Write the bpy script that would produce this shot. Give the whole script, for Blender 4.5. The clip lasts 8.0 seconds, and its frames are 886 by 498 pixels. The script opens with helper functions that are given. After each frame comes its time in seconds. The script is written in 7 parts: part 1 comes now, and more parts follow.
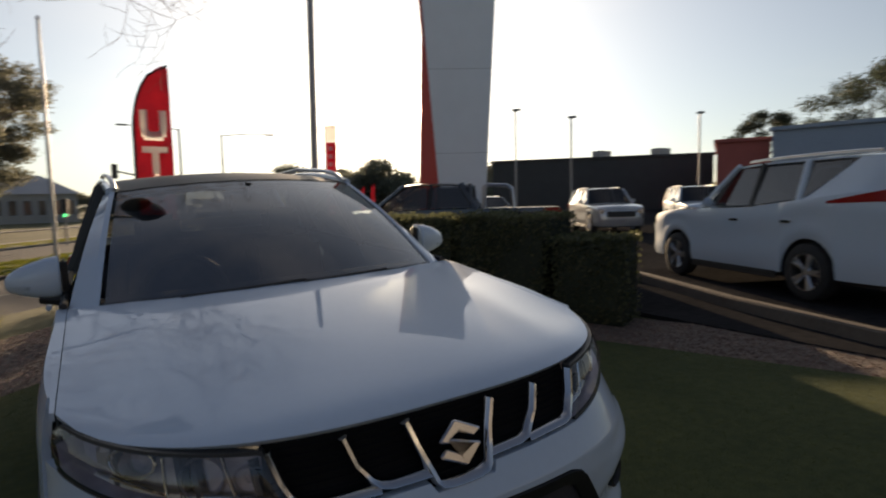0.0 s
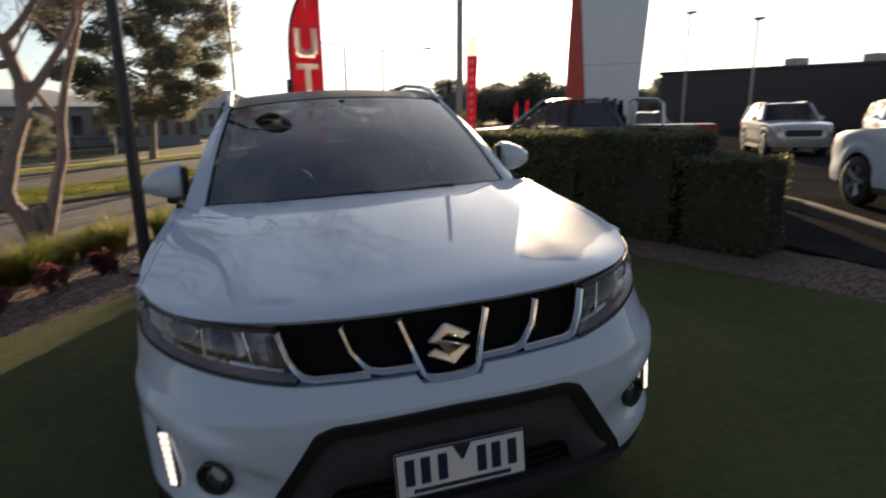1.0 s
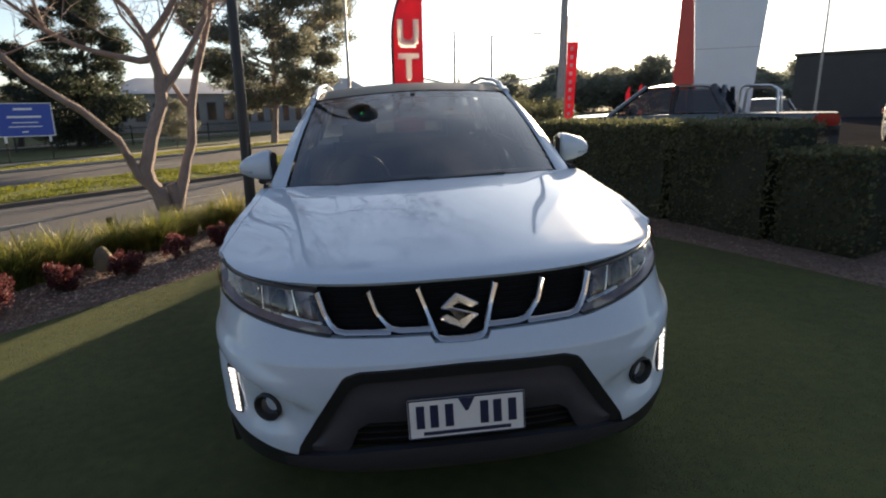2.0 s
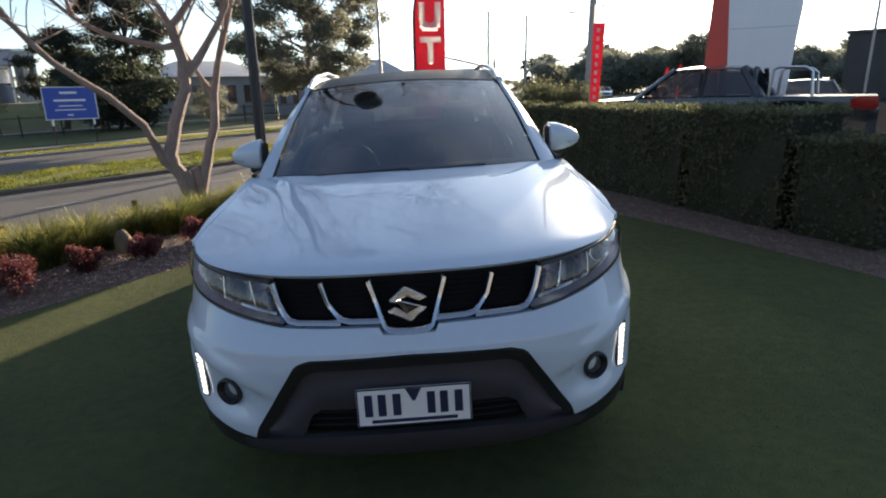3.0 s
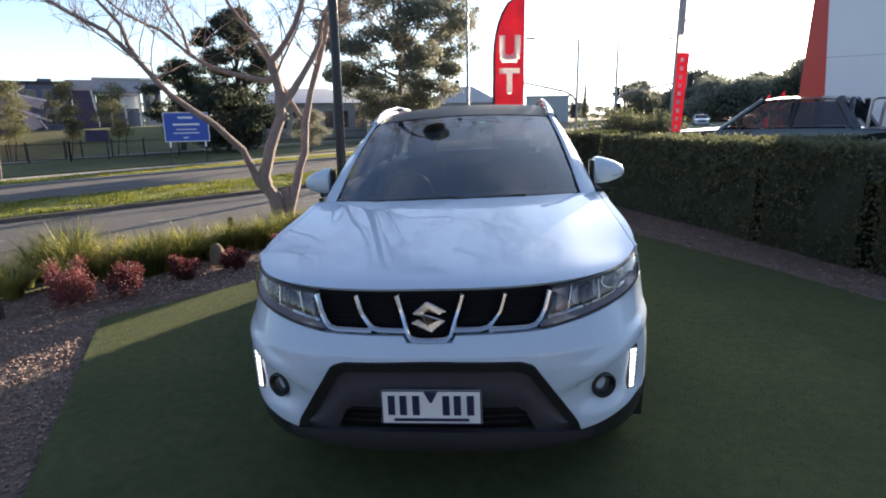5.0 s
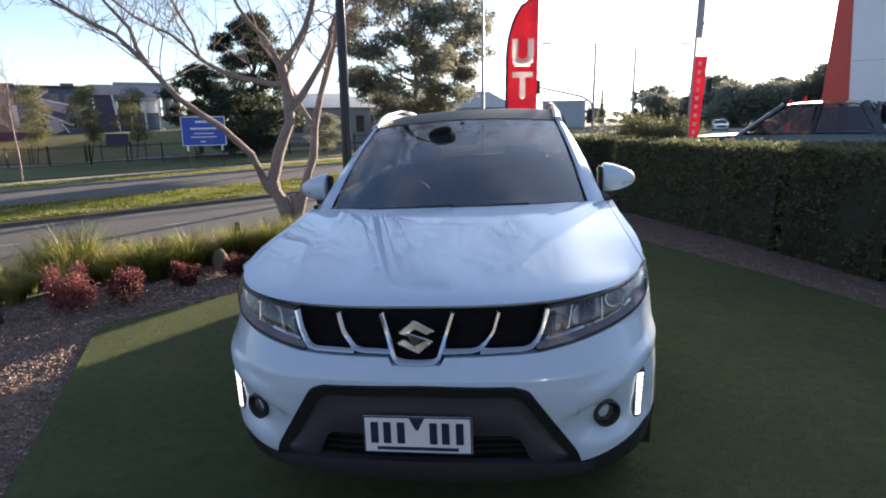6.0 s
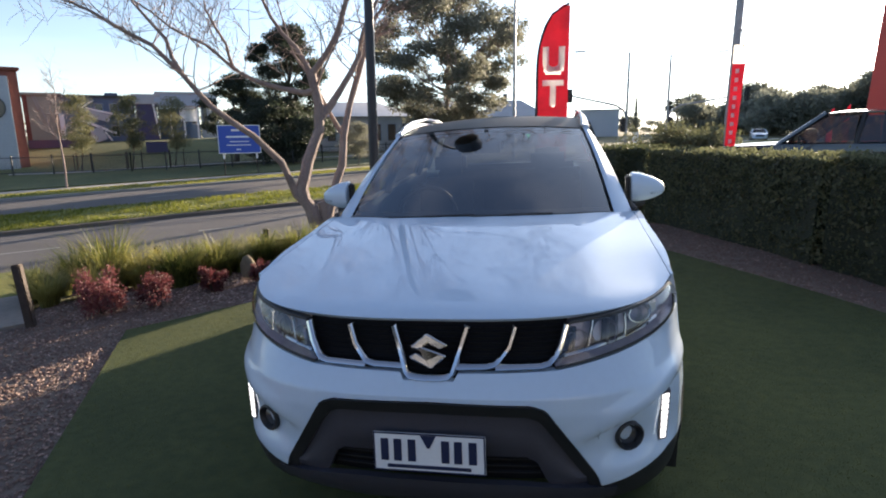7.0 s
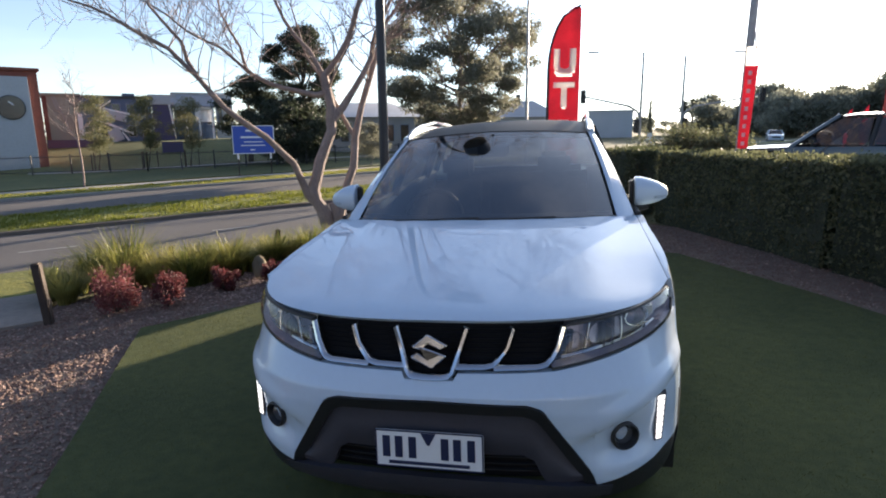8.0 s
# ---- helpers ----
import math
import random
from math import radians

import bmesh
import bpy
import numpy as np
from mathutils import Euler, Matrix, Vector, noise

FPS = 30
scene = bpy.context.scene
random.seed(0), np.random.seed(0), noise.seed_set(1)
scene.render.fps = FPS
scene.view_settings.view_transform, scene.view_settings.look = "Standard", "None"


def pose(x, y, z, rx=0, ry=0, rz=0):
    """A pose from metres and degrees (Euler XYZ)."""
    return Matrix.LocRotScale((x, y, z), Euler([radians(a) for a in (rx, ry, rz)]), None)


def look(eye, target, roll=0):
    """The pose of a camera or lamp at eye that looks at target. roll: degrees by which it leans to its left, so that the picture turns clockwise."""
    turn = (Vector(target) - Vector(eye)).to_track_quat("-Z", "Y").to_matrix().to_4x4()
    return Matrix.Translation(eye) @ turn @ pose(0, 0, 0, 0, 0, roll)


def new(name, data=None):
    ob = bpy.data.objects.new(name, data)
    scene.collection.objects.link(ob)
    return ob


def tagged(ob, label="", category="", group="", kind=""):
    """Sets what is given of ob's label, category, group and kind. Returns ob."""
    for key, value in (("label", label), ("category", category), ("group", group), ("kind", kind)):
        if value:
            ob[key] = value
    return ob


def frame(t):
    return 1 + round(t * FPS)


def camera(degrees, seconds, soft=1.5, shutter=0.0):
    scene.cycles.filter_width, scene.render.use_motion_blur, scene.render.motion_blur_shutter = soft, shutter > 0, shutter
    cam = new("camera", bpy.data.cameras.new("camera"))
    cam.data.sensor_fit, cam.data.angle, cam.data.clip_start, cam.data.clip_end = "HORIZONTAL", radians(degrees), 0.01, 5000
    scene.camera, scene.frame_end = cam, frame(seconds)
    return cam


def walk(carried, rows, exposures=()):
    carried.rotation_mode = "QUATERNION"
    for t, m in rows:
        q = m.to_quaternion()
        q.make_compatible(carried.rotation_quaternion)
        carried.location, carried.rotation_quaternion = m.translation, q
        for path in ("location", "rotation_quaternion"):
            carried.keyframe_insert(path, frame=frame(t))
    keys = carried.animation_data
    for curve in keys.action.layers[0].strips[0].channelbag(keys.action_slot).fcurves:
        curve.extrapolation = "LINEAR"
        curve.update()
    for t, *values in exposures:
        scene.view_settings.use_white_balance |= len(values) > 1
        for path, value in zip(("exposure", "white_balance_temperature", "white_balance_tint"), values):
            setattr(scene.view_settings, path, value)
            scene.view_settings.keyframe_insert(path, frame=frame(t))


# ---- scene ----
# The camera's way: seconds, eye, target, roll.
cam = camera(75.2, 8.0, soft=1.9, shutter=0.6)
PATH = [
    (0, (-0.785, -1.099, 1.412), (0.274, 0.589, 1.247), -1.38),
    (0.5, (-0.553, -1.171, 1.359), (0.254, 0.645, 1.136), -0.99),
    (1, (-0.458, -1.36, 1.415), (0.096, 0.511, 0.976), -1.01),
    (1.5, (-0.367, -1.542, 1.415), (-0.027, 0.375, 0.959), -0.92),
    (1.7, (-0.327, -1.638, 1.431), (-0.054, 0.290, 0.973), -0.9),
    (2.8, (-0.022, -1.675, 1.461), (0.075, 0.246, 0.914), -1.25),
    (3, (0.02, -1.7, 1.486), (0.097, 0.226, 0.951), -1.21),
    (3.5, (0.04, -1.758, 1.495), (0.036, 0.181, 1.002), -1.11),
    (4, (0.117, -1.928, 1.509), (0.013, 0.014, 1.043), -1.1),
    (4.5, (0.191, -1.987, 1.542), (0.014, -0.047, 1.089), -0.99),
    (6, (0.319, -1.767, 1.534), (0.053, 0.168, 1.102), -0.79),
    (6.5, (0.34, -1.714, 1.553), (0.016, 0.216, 1.141), -0.7),
    (7, (0.359, -1.691, 1.527), (-0.011, 0.233, 1.125), -0.7),
    (7.5, (0.37, -1.692, 1.507), (-0.025, 0.228, 1.11), -0.5),
    (8, (0.408, -1.739, 1.549), (-0.004, 0.177, 1.149), -0.6),
]
walk(cam, [(t, look(eye, target, roll)) for t, eye, target, roll in PATH],
     exposures=[(0.0, 1.25, 8300, 15), (0.5, 1.3, 8300, 15), (1.0, 1.75, 8300, 15), (1.5, 2.05, 8000, 14), (3.0, 2.35, 6900, 10), (4.0, 2.68, 6550, 11), (6.0, 2.62, 6600, 13), (8.0, 2.57, 6600, 13)])

# ---- light ----
SUN_AZ, SUN_EL = 26.3, 8.8
sun_dir = Vector((math.sin(radians(SUN_AZ)) * math.cos(radians(SUN_EL)),
                  math.cos(radians(SUN_AZ)) * math.cos(radians(SUN_EL)), math.sin(radians(SUN_EL))))
sun = new("sun", bpy.data.lights.new("sun", "SUN"))
sun.data.energy, sun.data.angle, sun.data.color = 3.5, radians(0.6), (1.0, 0.84, 0.64)
sun.matrix_world = look(sun_dir * 100, (0, 0, 0))

world = bpy.data.worlds.new("sky")
scene.world = world
world.use_nodes = True
wt = world.node_tree
wt.nodes.clear()


def wn(kind, **values):
    n = wt.nodes.new(kind)
    for key, value in values.items():
        if key in n.inputs:
            n.inputs[key].default_value = value
    return n


def wmath(op, a, b=None):
    n = wt.nodes.new("ShaderNodeMath")
    n.operation = op
    for i, v in enumerate((a, b)):
        if v is None:
            continue
        if isinstance(v, (int, float)):
            n.inputs[i].default_value = v
        else:
            wt.links.new(v, n.inputs[i])
    return n.outputs[0]


sky = wt.nodes.new("ShaderNodeTexSky")
sky.sky_type, sky.sun_disc = "NISHITA", False
sky.sun_elevation, sky.sun_rotation = radians(SUN_EL), radians(SUN_AZ)
sky.air_density, sky.dust_density, sky.ozone_density = 1.1, 0.1, 5.5
coord = wt.nodes.new("ShaderNodeTexCoord")
dot = wt.nodes.new("ShaderNodeVectorMath")
dot.operation = "DOT_PRODUCT"
dot.inputs[1].default_value = sun_dir
wt.links.new(coord.outputs["Generated"], dot.inputs[0])
d = wmath("MAXIMUM", dot.outputs["Value"], 0.0)
# aureole of the low sun in thin high cloud
glow = wmath("ADD", wmath("MULTIPLY", wmath("POWER", d, 160.0), 40.0), wmath("MULTIPLY", wmath("POWER", d, 24.0), 12.0))
veil = wmath("MULTIPLY", wmath("POWER", d, 3.6), 6.4)
glow_rgb = wt.nodes.new("ShaderNodeVectorMath")
glow_rgb.operation = "SCALE"
glow_rgb.inputs[0].default_value = (1.0, 0.93, 0.8)
wt.links.new(glow, glow_rgb.inputs["Scale"])
veil_rgb = wt.nodes.new("ShaderNodeVectorMath")
veil_rgb.operation = "MULTIPLY_ADD"
veil_rgb.inputs[0].default_value = (0.86, 0.95, 1.0)
wt.links.new(veil, veil_rgb.inputs[1])
wt.links.new(glow_rgb.outputs[0], veil_rgb.inputs[2])
# thin streaky cloud
stretch = wt.nodes.new("ShaderNodeMapping")
stretch.inputs["Scale"].default_value = (1.3, 1.3, 5.5)
stretch.inputs["Rotation"].default_value = (0.12, 0.2, 0.4)
wt.links.new(coord.outputs["Generated"], stretch.inputs["Vector"])
cloud = wn("ShaderNodeTexNoise", Scale=1.7, Detail=6.0, Roughness=0.55)
wt.links.new(stretch.outputs[0], cloud.inputs["Vector"])
ramp = wt.nodes.new("ShaderNodeValToRGB")
ramp.color_ramp.elements[0].position, ramp.color_ramp.elements[1].position = 0.46, 0.72
wt.links.new(cloud.outputs["Fac"], ramp.inputs["Fac"])
cloud_rgb = wt.nodes.new("ShaderNodeMix")
cloud_rgb.data_type = "RGBA"
cloud_rgb.inputs["B"].default_value = (6.5, 6.6, 6.9, 1)
wt.links.new(wmath("ADD", wmath("MULTIPLY", ramp.outputs["Color"], 0.10), 0.05), cloud_rgb.inputs["Factor"])
wt.links.new(sky.outputs[0], cloud_rgb.inputs["A"])
both = wt.nodes.new("ShaderNodeVectorMath")
wt.links.new(cloud_rgb.outputs["Result"], both.inputs[0])
# pale haze towards the horizon
split = wt.nodes.new("ShaderNodeSeparateXYZ")
wt.links.new(coord.outputs["Generated"], split.inputs[0])
low_sky = wmath("POWER", wmath("SUBTRACT", 1.0, wmath("MAXIMUM", split.outputs["Z"], 0.0)), 4.0)
haze = wt.nodes.new("ShaderNodeVectorMath")
haze.operation = "MULTIPLY_ADD"
haze.inputs[0].default_value = (1.0, 0.98, 0.95)
wt.links.new(wmath("MULTIPLY", low_sky, 2.6), haze.inputs[1])
wt.links.new(veil_rgb.outputs[0], haze.inputs[2])
wt.links.new(haze.outputs[0], both.inputs[1])
back = wt.nodes.new("ShaderNodeBackground")
back.inputs["Strength"].default_value = 0.042
wt.links.new(both.outputs[0], back.inputs["Color"])
wt.links.new(back.outputs[0], wt.nodes.new("ShaderNodeOutputWorld").inputs[0])


# ---- materials ----
def material(name, colour, rough=0.6, metal=0.0, vary=0.25, scale=8.0, bump=0.0, bump_scale=60.0, coat=0.0, colour2=None,
             random_piece=0.0, spec=0.5, sheen=0.0, trans=0.0, thin=0.0):
    """A principled material with variation at two scales, in metres of the object's own space."""
    m = bpy.data.materials.new(name)
    m.use_nodes = True
    nt = m.node_tree
    b = nt.nodes["Principled BSDF"]
    b.inputs["Roughness"].default_value, b.inputs["Metallic"].default_value = rough, metal
    b.inputs["Coat Weight"].default_value, b.inputs["Coat Roughness"].default_value = coat, 0.015
    b.inputs["Specular IOR Level"].default_value = spec
    b.inputs["Sheen Weight"].default_value = sheen
    b.inputs["Transmission Weight"].default_value = trans
    tc = nt.nodes.new("ShaderNodeTexCoord")
    if vary > 0 or colour2:
        big = nt.nodes.new("ShaderNodeTexNoise")
        big.inputs["Scale"].default_value, big.inputs["Detail"].default_value = scale, 5.0
        small = nt.nodes.new("ShaderNodeTexNoise")
        small.inputs["Scale"].default_value, small.inputs["Detail"].default_value = scale * 14, 3.0
        for n in (big, small):
            nt.links.new(tc.outputs["Object"], n.inputs["Vector"])
        add = nt.nodes.new("ShaderNodeMath")
        add.operation = "ADD"
        nt.links.new(big.outputs["Fac"], add.inputs[0])
        nt.links.new(small.outputs["Fac"], add.inputs[1])
        last = add.outputs[0]
        if random_piece > 0:
            info = nt.nodes.new("ShaderNodeObjectInfo")
            isl = nt.nodes.new("ShaderNodeNewGeometry")
            for src in (info.outputs["Random"], isl.outputs["Random Per Island"]):
                k = nt.nodes.new("ShaderNodeMath")
                k.operation = "MULTIPLY_ADD"
                k.inputs[1].default_value, k.inputs[2].default_value = random_piece, -random_piece / 2
                nt.links.new(src, k.inputs[0])
                s = nt.nodes.new("ShaderNodeMath")
                nt.links.new(last, s.inputs[0])
                nt.links.new(k.outputs[0], s.inputs[1])
                last = s.outputs[0]
        rg = nt.nodes.new("ShaderNodeMapRange")
        rg.inputs["From Min"].default_value, rg.inputs["From Max"].default_value = 0.65, 1.35
        nt.links.new(last, rg.inputs["Value"])
        mix = nt.nodes.new("ShaderNodeMix")
        mix.data_type = "RGBA"
        c2 = colour2 or tuple(min(1, c * (1 + vary)) for c in colour)
        c1 = colour if colour2 else tuple(c * (1 - vary) for c in colour)
        mix.inputs["A"].default_value, mix.inputs["B"].default_value = (*c1, 1), (*c2, 1)
        nt.links.new(rg.outputs[0], mix.inputs["Factor"])
        nt.links.new(mix.outputs["Result"], b.inputs["Base Color"])
    else:
        b.inputs["Base Color"].default_value = (*colour, 1)
    if bump > 0:
        n = nt.nodes.new("ShaderNodeTexNoise")
        n.inputs["Scale"].default_value, n.inputs["Detail"].default_value = bump_scale, 4.0
        nt.links.new(tc.outputs["Object"], n.inputs["Vector"])
        bm_ = nt.nodes.new("ShaderNodeBump")
        bm_.inputs["Strength"].default_value, bm_.inputs["Distance"].default_value = bump, 0.02
        nt.links.new(n.outputs["Fac"], bm_.inputs["Height"])
        nt.links.new(bm_.outputs[0], b.inputs["Normal"])
    if thin > 0:
        # light through thin leaves
        tr, mx = nt.nodes.new("ShaderNodeBsdfTranslucent"), nt.nodes.new("ShaderNodeMixShader")
        mx.inputs[0].default_value = thin
        src = b.inputs["Base Color"].links
        if src:
            nt.links.new(src[0].from_socket, tr.inputs["Color"])
        else:
            tr.inputs["Color"].default_value = (*colour, 1)
        nt.links.new(b.outputs[0], mx.inputs[1])
        nt.links.new(tr.outputs[0], mx.inputs[2])
        nt.links.new(mx.outputs[0], nt.nodes["Material Output"].inputs[0])
    return m


def glass(name, tint, gloss=0.02, face=0.06):
    """A thin pane: clear, with a mirror that grows towards grazing angles; face: its share seen straight on."""
    m = bpy.data.materials.new(name)
    m.use_nodes = True
    nt = m.node_tree
    nt.nodes.clear()
    t, g = nt.nodes.new("ShaderNodeBsdfTransparent"), nt.nodes.new("ShaderNodeBsdfGlossy")
    f, x = nt.nodes.new("ShaderNodeLayerWeight"), nt.nodes.new("ShaderNodeMixShader")
    p, k = nt.nodes.new("ShaderNodeMath"), nt.nodes.new("ShaderNodeMath")
    o = nt.nodes.new("ShaderNodeOutputMaterial")
    t.inputs["Color"].default_value = (*tint, 1)
    g.inputs["Roughness"].default_value = gloss
    f.inputs["Blend"].default_value = 0.5
    p.operation, p.inputs[1].default_value = "POWER", 4.0
    k.operation, k.inputs[1].default_value, k.inputs[2].default_value = "MULTIPLY_ADD", 1 - face, face
    nt.links.new(f.outputs["Facing"], p.inputs[0])
    nt.links.new(p.outputs[0], k.inputs[0])
    nt.links.new(k.outputs[0], x.inputs[0])
    nt.links.new(t.outputs[0], x.inputs[1])
    nt.links.new(g.outputs[0], x.inputs[2])
    nt.links.new(x.outputs[0], o.inputs[0])
    return m


def glowing(name, colour, strength):
    m = material(name, colour, 0.4, vary=0)
    b = m.node_tree.nodes["Principled BSDF"]
    b.inputs["Emission Color"].default_value = (*colour, 1)
    b.inputs["Emission Strength"].default_value = strength
    return m


M = dict(
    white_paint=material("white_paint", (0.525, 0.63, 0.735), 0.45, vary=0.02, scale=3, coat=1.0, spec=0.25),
    black_paint=material("black_paint", (0.02, 0.018, 0.018), 0.5, vary=0.1, scale=3, spec=0.12),
    dark_paint=material("dark_paint", (0.02, 0.022, 0.026), 0.25, vary=0.1, scale=3, coat=0.8),
    silver_paint=material("silver_paint", (0.42, 0.45, 0.48), 0.3, 0.5, vary=0.04, scale=3, coat=0.8),
    black_plastic=material("black_plastic", (0.018, 0.018, 0.019), 0.5, vary=0.2, bump=0.1, bump_scale=300),
    grey_plastic=material("grey_plastic", (0.040, 0.039, 0.050), 0.55, vary=0.12, bump=0.15, bump_scale=300),
    grille_black=material("grille_black", (0.008, 0.008, 0.009), 0.7, vary=0.2, spec=0.12),
    lamp_grey=material("lamp_grey", (0.42, 0.38, 0.43), 0.28, 0.35, vary=0.2, scale=30),
    turf_blade=material("turf_blade", (0.060, 0.072, 0.014), 0.75, colour2=(0.135, 0.128, 0.024), scale=1.1, random_piece=0.4, thin=0.5),
    chrome=material("chrome", (0.55, 0.54, 0.54), 0.1, 1.0, vary=0.03),
    satin=material("satin", (0.62, 0.63, 0.64), 0.3, 1.0, vary=0.04),
    rubber=material("rubber", (0.022, 0.022, 0.023), 0.8, vary=0.25, scale=20, bump=0.2, bump_scale=80),
    interior=material("interior", (0.05, 0.05, 0.053), 0.75, vary=0.2, bump=0.2, bump_scale=200),
    fabric=material("fabric", (0.075, 0.075, 0.082), 0.9, vary=0.25, scale=20, bump=0.3, bump_scale=300, sheen=0.2),
    glass=glass("glass", (0.42, 0.46, 0.47), 0.02, 0.26),
    dark_glass=glass("dark_glass", (0.15, 0.16, 0.165), 0.02, 0.1),
    side_glass=glass("side_glass", (0.6, 0.63, 0.62), 0.02, 0.06),
    lens=glass("lens", (0.92, 0.94, 0.95), 0.02, 0.08),
    red_lens=material("red_lens", (0.35, 0.012, 0.012), 0.15, vary=0.1, coat=0.6),
    lamp_on=glowing("lamp_on", (1.0, 0.98, 0.95), 0.34),
    green_lamp=glowing("green_lamp", (0.05, 1.0, 0.35), 0.8),
    plate=material("plate", (0.75, 0.76, 0.76), 0.4, vary=0.03),
    navy=material("navy", (0.01, 0.018, 0.06), 0.45, vary=0.1),
    turf=material("turf", (0.052, 0.066, 0.029), 0.95, colour2=(0.090, 0.104, 0.042), scale=1.1, bump=0.5, bump_scale=260, spec=0.15),
    gravel_bed=material("gravel_bed", (0.10, 0.07, 0.055), 0.9, colour2=(0.2, 0.15, 0.12), scale=9, bump=1.0, bump_scale=70),
    rock=material("rock", (0.12, 0.095, 0.06), 0.95, colour2=(0.20, 0.16, 0.105), scale=6, bump=0.8, bump_scale=25),
    stone=material("stone", (0.15, 0.092, 0.072), 0.85, colour2=(0.48, 0.345, 0.29), scale=9, random_piece=0.9, bump=0.3),
    asphalt=material("asphalt", (0.034, 0.033, 0.034), 0.95, vary=0.3, scale=0.7, bump=0.5, bump_scale=120, spec=0.0),
    road=material("road", (0.078, 0.070, 0.066), 0.85, vary=0.18, scale=0.5, bump=0.4, bump_scale=120),
    concrete=material("concrete", (0.28, 0.26, 0.235), 0.85, vary=0.15, scale=1.5, bump=0.3, bump_scale=60),
    # darker copy of concrete; at the car park kerb its colour holds the shade
    kerb_dark=material("kerb_dark", (0.15, 0.125, 0.105), 0.9, vary=0.2, scale=1.5, bump=0.4, bump_scale=60, spec=0.1),
    line_paint=material("line_paint", (0.32, 0.31, 0.29), 0.7, vary=0.15, scale=5),
    dry_grass=material("dry_grass", (0.06, 0.066, 0.022), 0.95, colour2=(0.16, 0.14, 0.06), scale=0.35, bump=0.9, bump_scale=25),
    verge=material("verge", (0.062, 0.082, 0.008), 0.95, colour2=(0.20, 0.185, 0.022), scale=1.1, bump=0.9, bump_scale=35),
    strip_blade=material("strip_blade", (0.085, 0.105, 0.012), 0.7, colour2=(0.26, 0.25, 0.04), scale=0.5, random_piece=0.5, thin=0.5),
    school_grass=material("school_grass", (0.045, 0.062, 0.018), 0.95, colour2=(0.12, 0.125, 0.04), scale=0.25, bump=0.8, bump_scale=20),
    hedge=material("hedge", (0.06, 0.07, 0.032), 0.6, colour2=(0.145, 0.15, 0.08), scale=5, random_piece=0.6, thin=0.4),
    leaf=material("leaf", (0.095, 0.10, 0.075), 0.6, colour2=(0.21, 0.21, 0.16), scale=2, random_piece=0.6, thin=0.55),
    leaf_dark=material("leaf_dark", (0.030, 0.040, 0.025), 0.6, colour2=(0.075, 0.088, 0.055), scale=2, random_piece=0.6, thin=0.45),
    leaf_young=material("leaf_young", (0.075, 0.085, 0.038), 0.6, colour2=(0.18, 0.175, 0.085), scale=2, random_piece=0.6, thin=0.5),
    leaf_red=material("leaf_red", (0.085, 0.024, 0.026), 0.65, colour2=(0.20, 0.068, 0.07), scale=6, random_piece=0.6, thin=0.45),
    blade=material("blade", (0.085, 0.105, 0.022), 0.5, colour2=(0.36, 0.32, 0.10), scale=3, random_piece=0.7, thin=0.55),
    bark=material("bark", (0.16, 0.115, 0.10), 0.85, colour2=(0.32, 0.25, 0.225), scale=5, bump=0.6, bump_scale=30),
    bark_dark=material("bark_dark", (0.06, 0.05, 0.042), 0.9, vary=0.3, scale=5, bump=0.6, bump_scale=30),
    timber=material("timber", (0.05, 0.035, 0.027), 0.85, vary=0.35, scale=8, bump=0.5, bump_scale=40),
    pole_black=material("pole_black", (0.012, 0.014, 0.02), 0.4, vary=0.15),
    pole_grey=material("pole_grey", (0.32, 0.32, 0.32), 0.5, 0.6, vary=0.15),
    red=material("red", (0.52, 0.060, 0.088), 0.6, vary=0.2, scale=4, bump=0.05, bump_scale=6, thin=0.5),
    flag_white=material("flag_white", (0.88, 0.87, 0.85), 0.6, vary=0.05, scale=6, thin=0.6),
    pylon_red=material("pylon_red", (0.55, 0.06, 0.04), 0.4, vary=0.05, scale=2),
    pylon_white=material("pylon_white", (0.72, 0.76, 0.80), 0.4, vary=0.04, scale=2),
    white=material("white", (0.78, 0.78, 0.77), 0.5, vary=0.05),
    sign_blue=material("sign_blue", (0.03, 0.085, 0.42), 0.45, vary=0.06),
    wall_blue=material("wall_blue", (0.075, 0.115, 0.185), 0.6, vary=0.12, scale=0.6),
    wall_purple=material("wall_purple", (0.055, 0.05, 0.11), 0.6, vary=0.12, scale=0.6),
    wall_grey=material("wall_grey", (0.25, 0.27, 0.30), 0.7, vary=0.12, scale=0.6),
    wall_red=material("wall_red", (0.40, 0.10, 0.085), 0.75, vary=0.12, scale=0.8),
    clad_blue=material("clad_blue", (0.27, 0.34, 0.43), 0.5, vary=0.1, scale=0.5),
    wall_pale=material("wall_pale", (0.78, 0.78, 0.78), 0.75, vary=0.08, scale=0.4),
    unseen_showroom=material("unseen_showroom", (0.052, 0.058, 0.072), 0.6, vary=0.15, scale=1),
    render_grey=material("render_grey", (0.42, 0.44, 0.46), 0.8, vary=0.08, scale=0.4),
    wall_tan=material("wall_tan", (0.34, 0.33, 0.265), 0.8, vary=0.12, scale=0.6),
    sand_path=material("sand_path", (0.22, 0.19, 0.165), 0.9, vary=0.2, scale=1.2, bump=0.4, bump_scale=80),
    wall_beige=material("wall_beige", (0.36, 0.36, 0.34), 0.8, vary=0.12, scale=0.6),
    brick_red=material("brick_red", (0.22, 0.07, 0.05), 0.85, vary=0.2, scale=1.5),
    roof_metal=material("roof_metal", (0.38, 0.37, 0.37), 0.5, 0.3, vary=0.1, scale=0.5),
    dark_panel=material("dark_panel", (0.03, 0.032, 0.036), 0.5, vary=0.2, scale=1),
